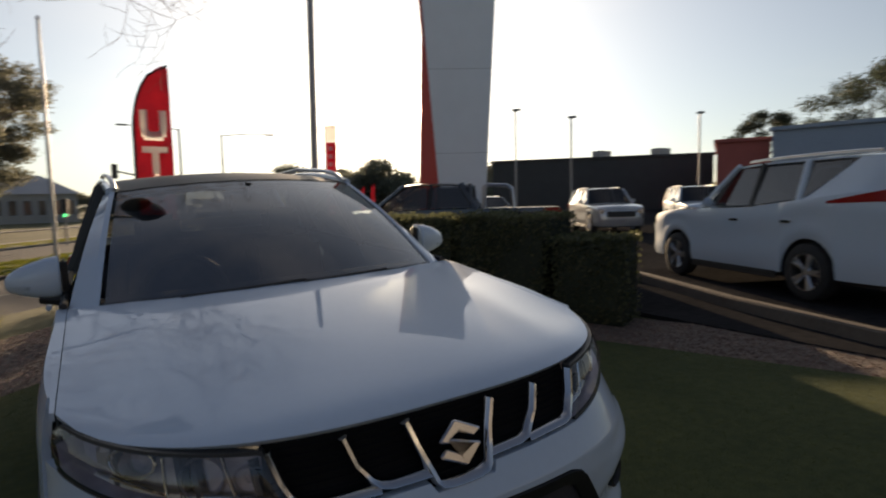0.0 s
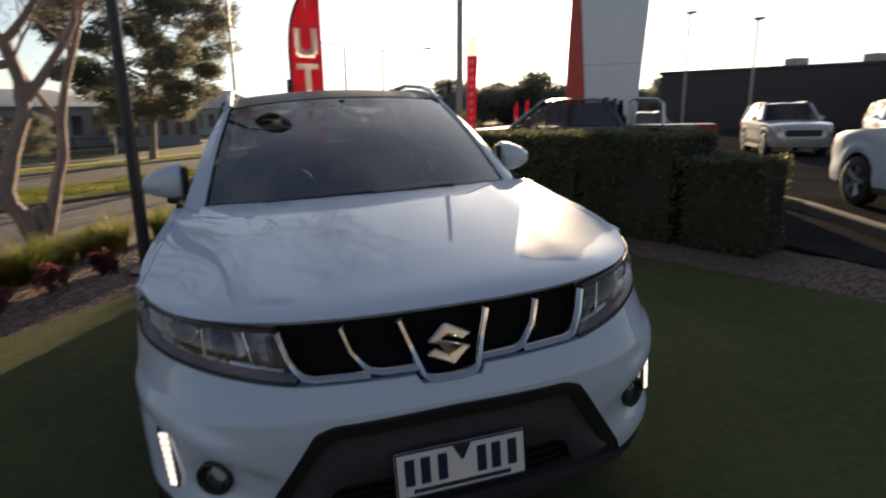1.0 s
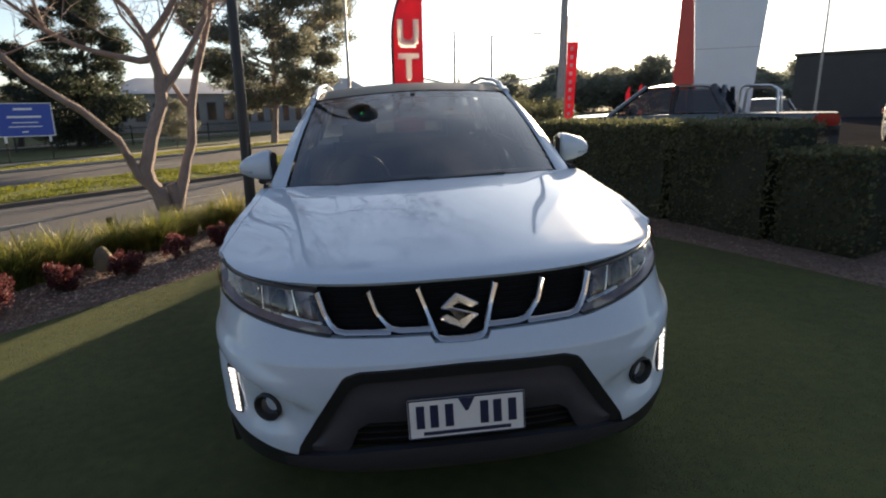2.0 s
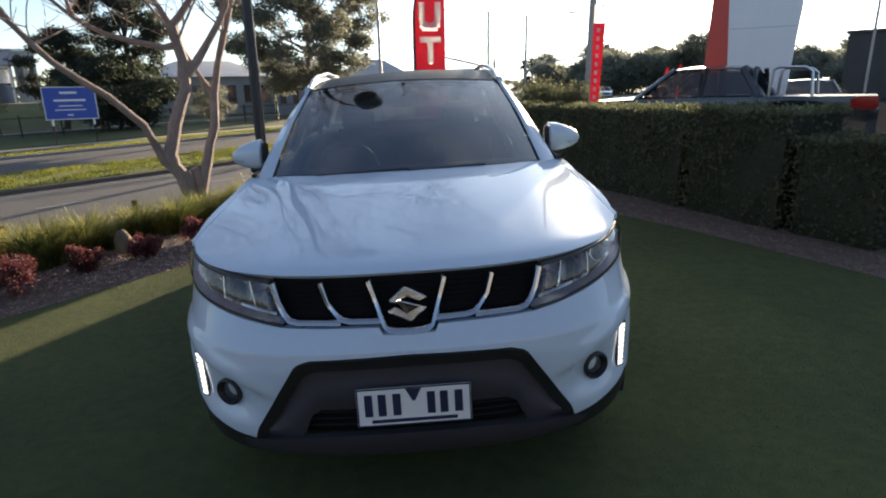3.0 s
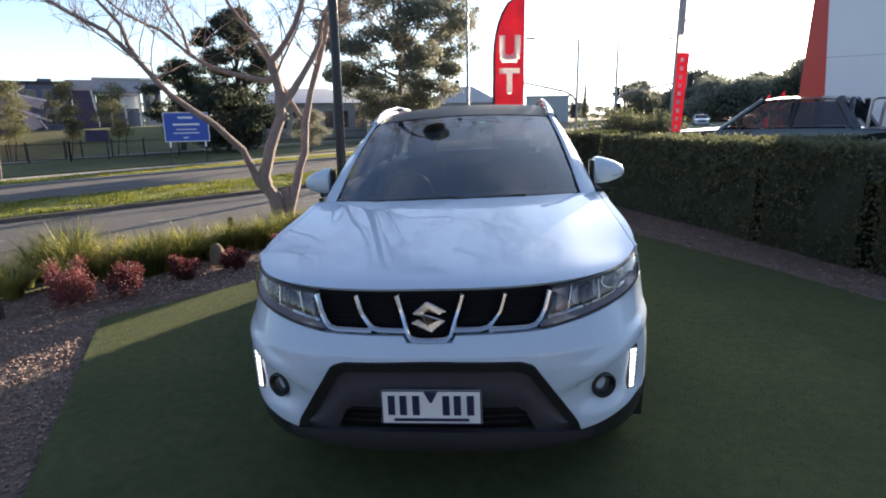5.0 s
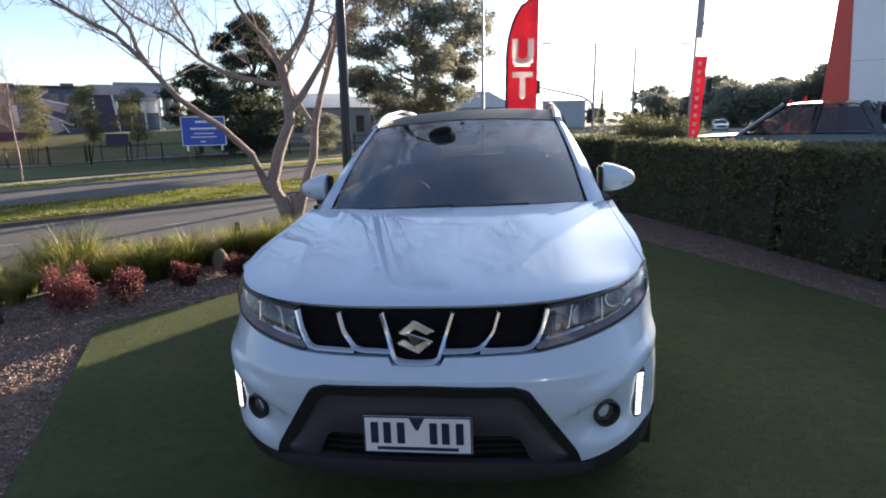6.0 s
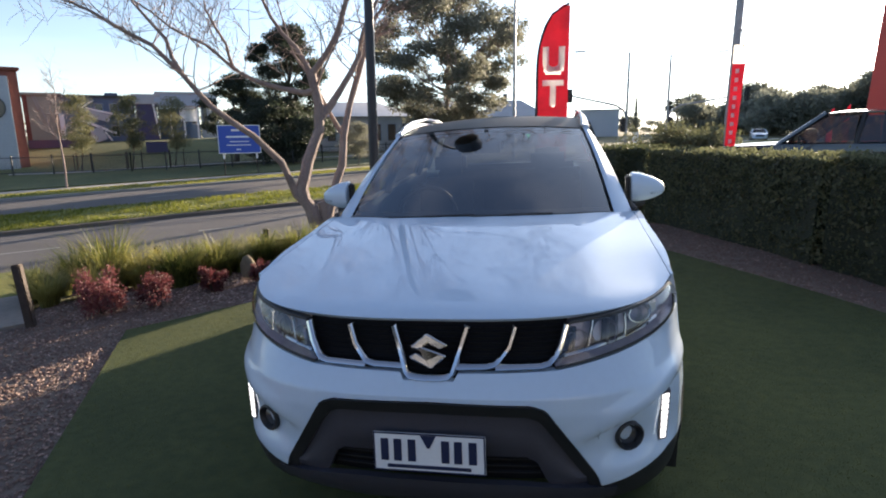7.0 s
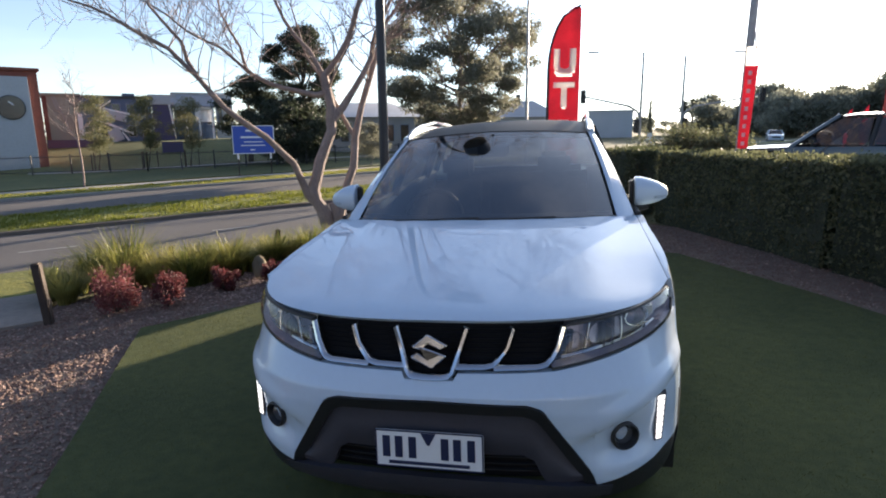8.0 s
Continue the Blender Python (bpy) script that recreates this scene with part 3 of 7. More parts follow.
def display_car():
    car = thing("car", "white compact SUV with black roof and chrome grille on lawn", "car", CAR_TILT)
    # body: bumper, wings, doors
    us = both_sides(sorted({round(i * 0.01, 3) for i in range(0, 79)} | {u_at_x(0.545), u_at_x(0.38), 0.018, 0.0225}))
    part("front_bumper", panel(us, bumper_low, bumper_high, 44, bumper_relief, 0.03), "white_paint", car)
    for s in (-1, 1):
        ys = steps(0.462, 1.33, 40)

        def wing_low(u):
            y = hull(u, 0.6).y
            return max(arch(y, AXLE_F, 0.395), 0.30 if y > AXLE_F else 0.42)
        part("front_wing", panel([s * u_at_y(y) for y in ys], wing_low, lambda u: belt(hull(u, 0.9).y) + 0.002, 10, 0.0), "white_paint", car)
        for name, a, b in (("front_door", 1.34, 2.36), ("rear_door", 2.37, 3.28)):
            def door_low(u):
                y = hull(u, 0.6).y
                return max(0.33, arch(y, AXLE_R, 0.395))
            def crease(u, t):
                return 0.012 * smoothstep(1 - abs(t - 0.62) / 0.14) - 0.012 * smoothstep(1 - abs(t - 0.3) / 0.25)
            door = part(name, panel([s * u_at_y(y) for y in steps(a, b, 20)], door_low, lambda u: belt(hull(u, 0.9).y), 14, crease), "white_paint", car)
            bm = bmesh.new()
            p = hull(s * u_at_y(b - 0.17), belt(b) - 0.14, 0.03)
            box(bm, p.x - 0.012, p.x + 0.012, p.y - 0.09, p.y + 0.09, p.z - 0.014, p.z + 0.014, 0.006)
            part("door_handle", bm, "white_paint", door)

        def quarter_low(u):
            y = hull(u, 0.6).y
            return max(arch(y, AXLE_R, 0.395), 0.33 if y < AXLE_R else 0.45)
        part("rear_quarter", panel([s * (u_at_y(y) if y < 3.7 else 2 + (y - 3.7) * 0.9) for y in steps(3.29, 4.1, 30)], quarter_low, lambda u: 1.165 + 0.01 * abs(u), 10, 0.0), "white_paint", car)
        # dark cladding of sill and arches
        part("sill", panel([s * u_at_y(y) for y in steps(1.2, 2.96, 12)], lambda u: 0.2, lambda u: 0.335, 4, 0.012), "black_plastic", car)
        for c in (AXLE_F, AXLE_R):
            bm = bmesh.new()
            rows = []
            for k in range(25):
                a = math.pi * (-0.06 + 1.12 * k / 24)
                y, z = c - 0.40 * math.cos(a), 0.335 + 0.40 * math.sin(a)
                y2, z2 = c - 0.425 * math.cos(a), 0.335 + 0.425 * math.sin(a)
                u, u2 = s * u_at_y(max(0.45, y)), s * u_at_y(max(0.43, y2))
                rows.append([bm.verts.new(q) for q in (hull(u, max(0.22, z), -0.05), hull(u, max(0.22, z), 0.003), hull(u2, max(0.22, z2), 0.002), hull(u2, max(0.22, z2), -0.02))])
            for r1, r2 in zip(rows, rows[1:]):
                for k in range(3):
                    bm.faces.new((r1[k], r2[k], r2[k + 1], r1[k + 1]))
            bmesh.ops.recalc_face_normals(bm, faces=bm.faces)
            part("wheel_arch_trim", bm, "black_plastic", car)
            bm = bmesh.new()
            sheet(bm, lambda a, t: (s * (0.86 - 0.34 * t), c - 0.405 * math.cos(a), 0.335 + 0.405 * math.sin(a)), steps(-0.3, math.pi + 0.3, 20), (0, 1))
            part("wheel_well", bm, "black_plastic", car)
    # hood and wing tops
    ps = steps(-0.86, 0.86, 41)
    bm = bmesh.new()
    sheet(bm, lambda p, t: hood_point(p / 0.86 * (0.985 - 0.03 * t), t), ps, [0, 0.02, 0.05, 0.09] + steps(0.14, 1.0, 18), (0, 0.012, -0.012))
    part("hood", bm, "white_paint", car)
    for s in (-1, 1):
        bm = bmesh.new()
        sheet(bm, lambda q, t: hood_point(s * (0.988 - 0.03 * t + (0.012 + 0.03 * t) * q), t), steps(0, 1.0, 6), [0, 0.02, 0.05, 0.09] + steps(0.14, 1.0, 18), (0, 0.0, -0.02))
        part("wing_top", bm, "white_paint", car)
    # grille
    us = both_sides([u_at_x(x) for x in steps(0, 0.455, 16)])
    part("grille_mesh", panel(us, lambda u: lerp_table(abs(u), [(0, 0.725), (0.035, 0.725), (0.055, 0.745), (0.3, 0.755)]), lambda u: 0.922 + 0.004 * abs(u) / 0.235, 6, -0.035, 0.01), "grille_black", car, "black mesh grille")
    for k in range(9):
        z = 0.752 + k * 0.0165
        bm = bmesh.new()
        bar_on_hull(bm, [(x, z) for x in steps(-0.44, 0.44, 19)], 0.003, 0.008, -0.032)
        part("grille_slat", bm, "grille_black", car)
    for s in (-1, 1):
        for top, low, bend in ((0.125, 0.072, 0), (0.28, 0.225, 1), (0.442, 0.395, 1)):
            bm = bmesh.new()
            if bend:
                inner = 0.077 if top < 0.3 else 0.215
                pts = [(s * x, z) for x, z in ((top, 0.893), (top - 0.022, 0.83), (low + 0.006, 0.795), (low - 0.012, 0.777), (low - 0.04, 0.771), (inner, 0.768))]
            else:
                pts = [(s * x, z) for x, z in ((top, 0.893), (top - 0.022, 0.83), (low + 0.004, 0.752), (low - 0.008, 0.741), (0.04, 0.737), (0.0, 0.736))]
            bar_on_hull(bm, pts, 0.0105 if bend else 0.0125, 0.016, -0.008)
            part("chrome_fin", bm, "chrome", car, "bright chrome grille fin")
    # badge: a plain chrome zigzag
    bm = bmesh.new()
    one = [(-0.062, 0.012), (-0.008, 0.058), (0.066, 0.020), (0.040, 0.004), (0.0, 0.026), (-0.024, 0.014), (0.062, -0.014), (0.01, -0.060), (-0.066, -0.022), (-0.042, -0.004), (-0.004, -0.026), (0.026, -0.012)]
    flat_solid(bm, one, 0.02, Matrix.Translation((0, 0.048, 0.822)) @ pose(0, 0, 0, -14))
    bmesh.ops.bevel(bm, geom=[e for e in bm.edges], offset=0.0045, segments=1, affect="EDGES")
    part("badge", bm, "chrome", car, "polished chrome badge")
    # headlights
    for s in (-1, 1):
        us = [s * u for u in [u_at_x(x) for x in (0.402, 0.418, 0.434, 0.45)] + steps(u_at_x(0.46), 0.725, 22)]

        def hl_low(u):
            return lerp_table(abs(u), [(0.2, 0.762), (0.7, 0.842), (0.715, 0.86), (0.73, 0.90)])

        def hl_high(u):
            slant = 0.77 + 0.128 * (x_of(abs(u), 0.83) - 0.402) / 0.056
            return min(slant, lerp_table(abs(u), [(0.2, 0.898), (0.5, 0.925), (0.7, 0.944), (0.725, 0.93)]))
        lamp = part("headlight", panel(us, hl_low, hl_high, 6, -0.055, 0.02), "lamp_grey", car, "clear-lensed headlight with chrome reflectors")
        part("lens", pane(us, hl_low, hl_high, 7, lambda u, t: 0.002 + 0.012 * math.sin(math.pi * t)), "lens", lamp)
        bm = bmesh.new()
        sheet(bm, lambda u, t: hull(u, hl_low(u) + 0.006 + 0.012 * t, -0.002 - 0.054 * t), us, steps(0, 1, 4))
        part("lamp_floor", bm, "lamp_grey", lamp)
        part("bezel", panel(us, hl_low, lambda u: hl_low(u) + 0.006, 3, 0.004, 0.03), "black_plastic", lamp)
        part("bezel", panel(us, lambda u: hl_high(u) - 0.008, hl_high, 3, 0.004, 0.03), "black_plastic", lamp)
        for x, z, r in ((0.485, 0.832, 0.034), (0.575, 0.85, 0.046), (0.70, 0.882, 0.036)):
            bm = bmesh.new()
            c = hull(s * u_at_x(x), z, -0.04)
            lathe(bm, [(0.02, r), (0.0, r * 0.98), (-0.03, r * 0.7), (-0.045, r * 0.3)], 24, Matrix.Translation(c) @ pose(0, 0, 0, 0, 0, -90 + s * 22))
            part("reflector", bm, "lamp_grey" if 0.5 < x < 0.6 else "chrome", lamp)
            if x < 0.6:
                bm = bmesh.new()
                tube(bm, [c + Vector((0, 0.02, 0)), c + Vector((0, -0.012, 0))], [0.009, 0.006], 10)
                part("bulb", bm, "lens", lamp)
                continue
            bm = bmesh.new()
            bmesh.ops.create_uvsphere(bm, u_segments=16, v_segments=10, radius=r * 0.62, matrix=Matrix.Translation(c + Vector((0, -0.005, 0))))
            part("projector", bm, "lens", lamp)
        bm = bmesh.new()
        bar_on_hull(bm, [(s * x, 0.79 + 0.16 * (x - 0.47)) for x in steps(0.48, 0.78, 10)], 0.008, 0.01, -0.04)
        part("light_guide", bm, "satin", lamp)
        # bright rim of the projector and thin dividing edges
        for pts, half in (([(s * (0.70 + 0.043 * math.cos(a)), 0.884 + 0.030 * math.sin(a)) for a in steps(0, math.tau, 17)], 0.0035),
                          ([(s * (0.638 + 0.006 * k), 0.822 + 0.075 * k) for k in steps(0, 1, 5)], 0.003),
                          ([(s * (0.638 + 0.10 * k), 0.822 + 0.030 * k) for k in steps(0, 1, 6)], 0.003),
                          ([(s * (0.512 + 0.022 * k), 0.812 + 0.085 * k) for k in steps(0, 1, 5)], 0.004),
                          ([(s * (0.435 + 0.07 * k), 0.79 + 0.012 * k) for k in steps(0, 1, 5)], 0.006)):
            bm = bmesh.new()
            bar_on_hull(bm, pts, half, 0.006, -0.022)
            part("chrome_edge", bm, "chrome", lamp)
        bm = bmesh.new()
        c = hull(s * u_at_x(0.76), 0.885, -0.05)
        box(bm, c.x - 0.03, c.x + 0.03, c.y - 0.02, c.y + 0.03, c.z - 0.022, c.z + 0.022, 0.008)
        part("indicator", bm, "satin", lamp)
        for x in (0.462, 0.582, 0.612, 0.735):
            bm = bmesh.new()
            bar_on_hull(bm, [(s * (x + 0.012 * k), 0.785 + 0.16 * (x - 0.47) + 0.085 * k) for k in steps(0, 1, 5)], 0.012, 0.02, -0.05)
            part("divider", bm, "grey_plastic", lamp)
        # day-running strip
        def strip_at(q, t, out, grow=0.0):
            z = 0.446 - grow + (0.158 + 2 * grow) * t
            # a straight bar between the hollow's lower and upper ends
            skin = [hull(u_at_x(s * (0.772 + 0.016 * k)), 0.446 + 0.158 * k, relief(0.772 + 0.016 * k, 0.446 + 0.158 * k)) for k in steps(0, 1, 6)]
            proud = 0.007 + max(skin[0].y + (skin[-1].y - skin[0].y) * k - p.y for k, p in zip(steps(0, 1, 6), skin))
            dx = (0.018 + 0.008 * t + 2 * grow) * (q - 0.5)
            return Vector((skin[0].x + (skin[-1].x - skin[0].x) * t + s * dx, skin[0].y + (skin[-1].y - skin[0].y) * t - proud - out - 0.006 + 0.6 * dx, z))
        bm = bmesh.new()
        sheet(bm, lambda q, t: strip_at(q, t, 0.002, 0.005), steps(0, 1, 4), steps(0, 1, 7), (0, 0.025, 0))
        bmesh.ops.recalc_face_normals(bm, faces=bm.faces)
        housing = part("lamp_strip_housing", bm, "grey_plastic", car)
        for k in range(8):
            bm = bmesh.new()
            sheet(bm, lambda q, t: strip_at(q, (k + 0.15 + 0.70 * t) / 8, 0.0075), steps(0, 1, 4), steps(0, 1, 4), (0, 0.01, 0))
            bmesh.ops.recalc_face_normals(bm, faces=bm.faces)
            part("day_running_lamp", bm, "lamp_on", housing, "lit white LED segment")
        # fog lamp
        c = hull(s * u_at_x(0.65), 0.502, -0.026)
        face = Matrix.Translation(c) @ pose(0, 0, 0, 0, 0, -90 + s * 24)
        bm = bmesh.new()
        lathe(bm, [(-0.02, 0.05), (0.012, 0.05), (0.016, 0.044), (0.004, 0.037), (-0.02, 0.033)], 28, face)
        fog = part("fog_lamp", bm, "black_plastic", car)
        bm = bmesh.new()
        lathe(bm, [(0.012, 0.001), (0.010, 0.016), (0.005, 0.028), (-0.004, 0.036)], 24, face)
        part("lens", bm, "lens", fog)
        bm = bmesh.new()
        lathe(bm, [(-0.022, 0.001), (-0.018, 0.016), (-0.004, 0.033)], 24, face)
        part("reflector", bm, "grey_plastic", fog)
    # lower intake
    us = both_sides(sorted(u_at_x(x) for x in [0, 0.1, 0.2, 0.28, 0.31, 0.33, 0.345, 0.36, 0.38] + steps(0.4, 0.555, 14)))
    part("intake_frame", panel(us, lambda u: max(0.335, intake_inner(x_of(u, 0.5))), lambda u: max(0.345, intake_outer(x_of(u, 0.5)) - 0.003), 5, lambda u, t: 0.008 - 0.02 * (1 - t), 0.05), "black_plastic", car)
    us = both_sides(sorted(u_at_x(x) for x in [0, 0.1, 0.2, 0.28, 0.31, 0.345] + steps(0.37, 0.515, 11)))
    part("intake_insert", panel(us, lambda u: lerp_table(x_of(u, 0.5), [(0, 0.466), (0.33, 0.466), (0.35, 0.448), (0.385, 0.372), (0.40, 0.36)]), lambda u: max(0.43 if x_of(u, 0.5) > 0.4 else 0.47, intake_inner(x_of(u, 0.5))), 6, lambda u, t: -0.022 + 0.014 * smoothstep(1 - abs(t - 0.35) / 0.5), 0.02), "grey_plastic", car)
    slot = part("intake_slot", panel(us, lambda u: 0.36, lambda u: min(0.472, intake_inner(x_of(u, 0.5))), 4, -0.06, 0.01), "grille_black", car)
    for z in (0.392, 0.417, 0.442):
        bm = bmesh.new()
        bar_on_hull(bm, [(x, z) for x in steps(-0.36, 0.36, 15)], 0.004, 0.012, -0.055)
        part("slat", bm, "black_plastic", slot)
    part("lower_lip", panel(both_sides(steps(0, u_at_x(0.6), 22)), lambda u: 0.225 + 0.04 * abs(u), lambda u: lerp_table(abs(u), [(0, 0.376), (0.11, 0.376), (0.2, 0.364), (0.3, 0.352), (0.4, 0.33)]), 7, lambda u, t: 0.004 - 0.03 * (1 - t) ** 2, 0.03), "grey_plastic", car)
    for s in (-1, 1):
        part("lower_trim", panel([s * u for u in steps(u_at_x(0.57), 0.78, 14)], lambda u: 0.25 + 0.06 * abs(u), lambda u: lower_line(u) - 0.002, 4, -0.004, 0.03), "black_plastic", car)
    # number plate with plain bars
    plate_m = pose(0, -0.022, 0.496, -4)
    bm = bmesh.new()
    box(bm, -0.188, 0.188, 0, 0.006, -0.067, 0.067, 0.003, plate_m)
    plate = part("number_plate", bm, "plate", car, "white number plate with navy edge and plain bars")
    for x0, x1, z0, z1 in ((-0.186, 0.186, 0.0615, 0.0655), (-0.186, 0.186, -0.0655, -0.0615), (-0.186, -0.182, -0.062, 0.062), (0.182, 0.186, -0.062, 0.062)):
        bm = bmesh.new()
        box(bm, x0, x1, -0.002, 0.001, z0, z1, 0, plate_m)
        part("border", bm, "navy", plate)
    for x in (-0.148, -0.104, -0.056, 0.056, 0.098, 0.146):
        bm = bmesh.new()
        box(bm, x - 0.013, x + 0.013, -0.003, 0.001, -0.03, 0.045, 0, plate_m)
        part("bar", bm, "navy", plate)
    bm = bmesh.new()
    box(bm, -0.14, 0.14, -0.003, 0.001, -0.054, -0.043, 0, plate_m)
    part("bar", bm, "navy", plate)
    bm = bmesh.new()
    flat_solid(bm, [(-0.026, 0.06), (0.026, 0.06), (0.004, 0.018), (-0.004, 0.018)], 0.003, plate_m @ Matrix.Translation((0, -0.003, 0)))
    part("emblem", bm, "navy", plate)
    # cabin: screen, roof, pillars, side glass, rear
    bm = bmesh.new()
    sheet(bm, screen_point, steps(-0.955, 0.955, 25), steps(0.0, 0.985, 12))
    part("windscreen", bm, "glass", car, "tinted windscreen reflecting the sky")
    bm = bmesh.new()
    sheet(bm, lambda p, t: screen_point(p, t) + Vector((0, -0.004, 0.004)), steps(-0.98, 0.98, 25), (-0.01, 0.022))
    part("windscreen_cowl", bm, "black_plastic", car)
    bm = bmesh.new()
    sheet(bm, lambda p, t: screen_point(p, t) + Vector((0, 0.002, -0.003)), steps(-0.96, 0.96, 25), (0.95, 1.0))
    part("screen_band", bm, "black_plastic", car)
    bm = bmesh.new()
    sheet(bm, lambda p, t: screen_point(p, t) + Vector((0, 0.003, -0.004)), steps(-0.955, 0.955, 25), (0.0, 0.035, 0.07))
    part("screen_band", bm, "black_plastic", car)
    bm = bmesh.new()
    sheet(bm, roof_point, steps(-1, 1, 17), steps(0, 1, 16), (0, 0, -0.03))
    part("roof", bm, "black_paint", car, "gloss black roof panel")
    for s in (-1, 1):
        bm = bmesh.new()
        rows = []
        for t in steps(0, 1, 12):
            c = screen_point(s * 0.985, t)
            e = screen_point(s * 1.0, t)
            o = Vector((s * (0.085 - 0.05 * t), 0.06, -0.014))
            rows.append([bm.verts.new(q) for q in (c + Vector((-s * 0.005, 0, 0.004)), e + Vector((s * 0.006, 0.0, 0.008)), e + o, e + o + Vector((-s * 0.03, 0.02, -0.03)))])
        for a, b in zip(rows, rows[1:]):
            for k in range(3):
                bm.faces.new((a[k], b[k], b[k + 1], a[k + 1]))
        bmesh.ops.recalc_face_normals(bm, faces=bm.faces)
        part("windscreen_pillar", bm, "white_paint", car)
        bm = bmesh.new()
        tube(bm, [roof_point(s * 1.0, t) + Vector((s * 0.004, 0, 0.002)) for t in steps(0, 1, 12)], 0.022, 8)
        part("roof_edge", bm, "white_paint", car)
        bm = bmesh.new()
        pts = [roof_point(s * 0.975, t) + Vector((0, 0, h)) for t, h in ((0.0, 0.012), (0.03, 0.02), (0.08, 0.036), (0.2, 0.042), (0.5, 0.045), (0.8, 0.042), (0.93, 0.034), (1.0, 0.01))]
        tube(bm, pts, [0.009, 0.012, 0.014, 0.013, 0.013, 0.013, 0.013, 0.009], 8)
        part("roof_rail", bm, "silver_paint", car, "silver roof rail")
        for a, b, name in ((1.52, 2.33, "front_side_window"), (2.40, 3.22, "rear_side_window"), (3.28, 3.70, "quarter_window")):
            bm = bmesh.new()

            def gp(y, t):
                lo, hi = 0.06, 0.95
                if name == "front_side_window":
                    hi = min(0.95, 0.06 + (y - 1.50) / 0.62)
                if name == "quarter_window":
                    hi = max(0.1, 0.95 - (y - 3.28) * 1.4)
                return side_glass_point(s, y, lo + (hi - lo) * t)
            sheet(bm, gp, steps(a, b, 12), steps(0, 1, 5))
            part(name, bm, "side_glass" if name == "front_side_window" else "dark_glass", car)
        for y in (2.365, 3.25):
            bm = bmesh.new()
            tube(bm, [side_glass_point(s, y, t) + Vector((-s * 0.006, 0, 0)) for t in (0, 0.5, 1)], 0.035, 6)
            part("door_pillar", bm, "black_plastic", car)
        bm = bmesh.new()
        tube(bm, [side_glass_point(s, y, 0.03) for y in steps(1.42, 3.75, 14)], 0.014, 6)
        part("belt_moulding", bm, "black_plastic", car)
        bm = bmesh.new()
        rows = [[side_glass_point(s, y, t) for t in (0, 0.35, 0.7, 1)] for y in (3.60, 3.72, 3.86)]
        sheet(bm, lambda i, j: rows[int(i)][int(j)], (0, 1, 2), (0, 1, 2, 3), (-s * 0.03, 0, 0))
        part("rear_pillar", bm, "white_paint", car)
        # mirror
        bm = bmesh.new()
        # the shell: flat inner end, rounded and tapering outwards
        shell = ((0.826, 0.080, 0.070), (0.832, 0.088, 0.078), (0.87, 0.086, 0.080), (0.92, 0.074, 0.074), (0.965, 0.058, 0.060), (1.000, 0.038, 0.042), (1.014, 0.018, 0.02))
        rings = []
        for x, hz, hy in shell:
            ring = []
            for a in steps(0, math.tau, 25)[:-1]:
                c, q = math.cos(a), math.sin(a)
                e = math.copysign(abs(q) ** 0.75, q)
                yy = -hy * abs(c) ** 0.8 if c > 0 else 0.038 * abs(c) ** 0.4
                ring.append(bm.verts.new((s * x, 1.69 + yy + 0.25 * (x - 0.826), 1.163 + hz * e * (1 if q > 0 else 0.9) - 0.06 * (x - 0.826))))
            rings.append(ring)
        for a, b in zip(rings, rings[1:]):
            for i in range(24):
                bm.faces.new((a[i], a[(i + 1) % 24], b[(i + 1) % 24], b[i]))
        bm.faces.new(rings[0])
        bm.faces.new(rings[-1])
        bmesh.ops.recalc_face_normals(bm, faces=bm.faces)
        mirror = part("door_mirror", bm, "white_paint", car, "white door mirror")
        bm = bmesh.new()
        bmesh.ops.create_circle(bm, cap_ends=True, segments=24, radius=1.0, matrix=pose(s * 0.912, 1.755, 1.16, 0, 0, s * 14) @ Matrix.Diagonal((0.08, 1, 0.06, 1)) @ pose(0, 0, 0, 90))
        part("mirror_glass", bm, "chrome", mirror)
        bm = bmesh.new()
        tube(bm, [(s * 0.93, 1.638, 1.135), (s * 0.975, 1.668, 1.137), (s * 1.0, 1.70, 1.14)], [0.007, 0.007, 0.005], 6)
        part("indicator", bm, "lens", mirror)
        bm = bmesh.new()
        tube(bm, [(s * 0.78, 1.66, 1.07), (s * 0.84, 1.67, 1.078), (s * 0.90, 1.69, 1.085)], [0.03, 0.028, 0.022], 8)
        box(bm, min(s * 0.80, s * 0.824), max(s * 0.80, s * 0.824), 1.66, 1.72, 1.09, 1.235, 0.008)
        part("mirror_arm", bm, "black_plastic", mirror)
        # tail lamp
        part("tail_lamp", panel([s * u for u in steps(2.0, 2.55, 10)], lambda u: 0.93, lambda u: 1.1, 4, 0.006), "red_lens", car)
    part("tailgate", panel(both_sides(steps(2.0, 3.0, 22))[:22] + [-x for x in reversed(both_sides(steps(2.0, 3.0, 22))[:22])], lambda u: 0.62, lambda u: 1.19, 8, 0.0), "white_paint", car)
    part("rear_bumper", panel([-(2.0 + 1.0 * i / 20) for i in range(21)] + [3.0 - i / 20 for i in range(1, 21)], lambda u: 0.36, lambda u: 0.62, 6, 0.02), "black_plastic", car)
    bm = bmesh.new()
    sheet(bm, lambda p, t: Vector((p * (0.74 - 0.16 * t), 3.80 + 0.24 * (1 - t) - 0.08 * p * p, 1.19 + 0.33 * t)), steps(-1, 1, 13), steps(0, 1, 6))
    part("rear_window", bm, "dark_glass", car)
    bm = bmesh.new()
    tube(bm, [(x, 3.83 - 0.06 * (x / 0.6) ** 2, 1.55) for x in steps(-0.58, 0.58, 9)], 0.03, 6)
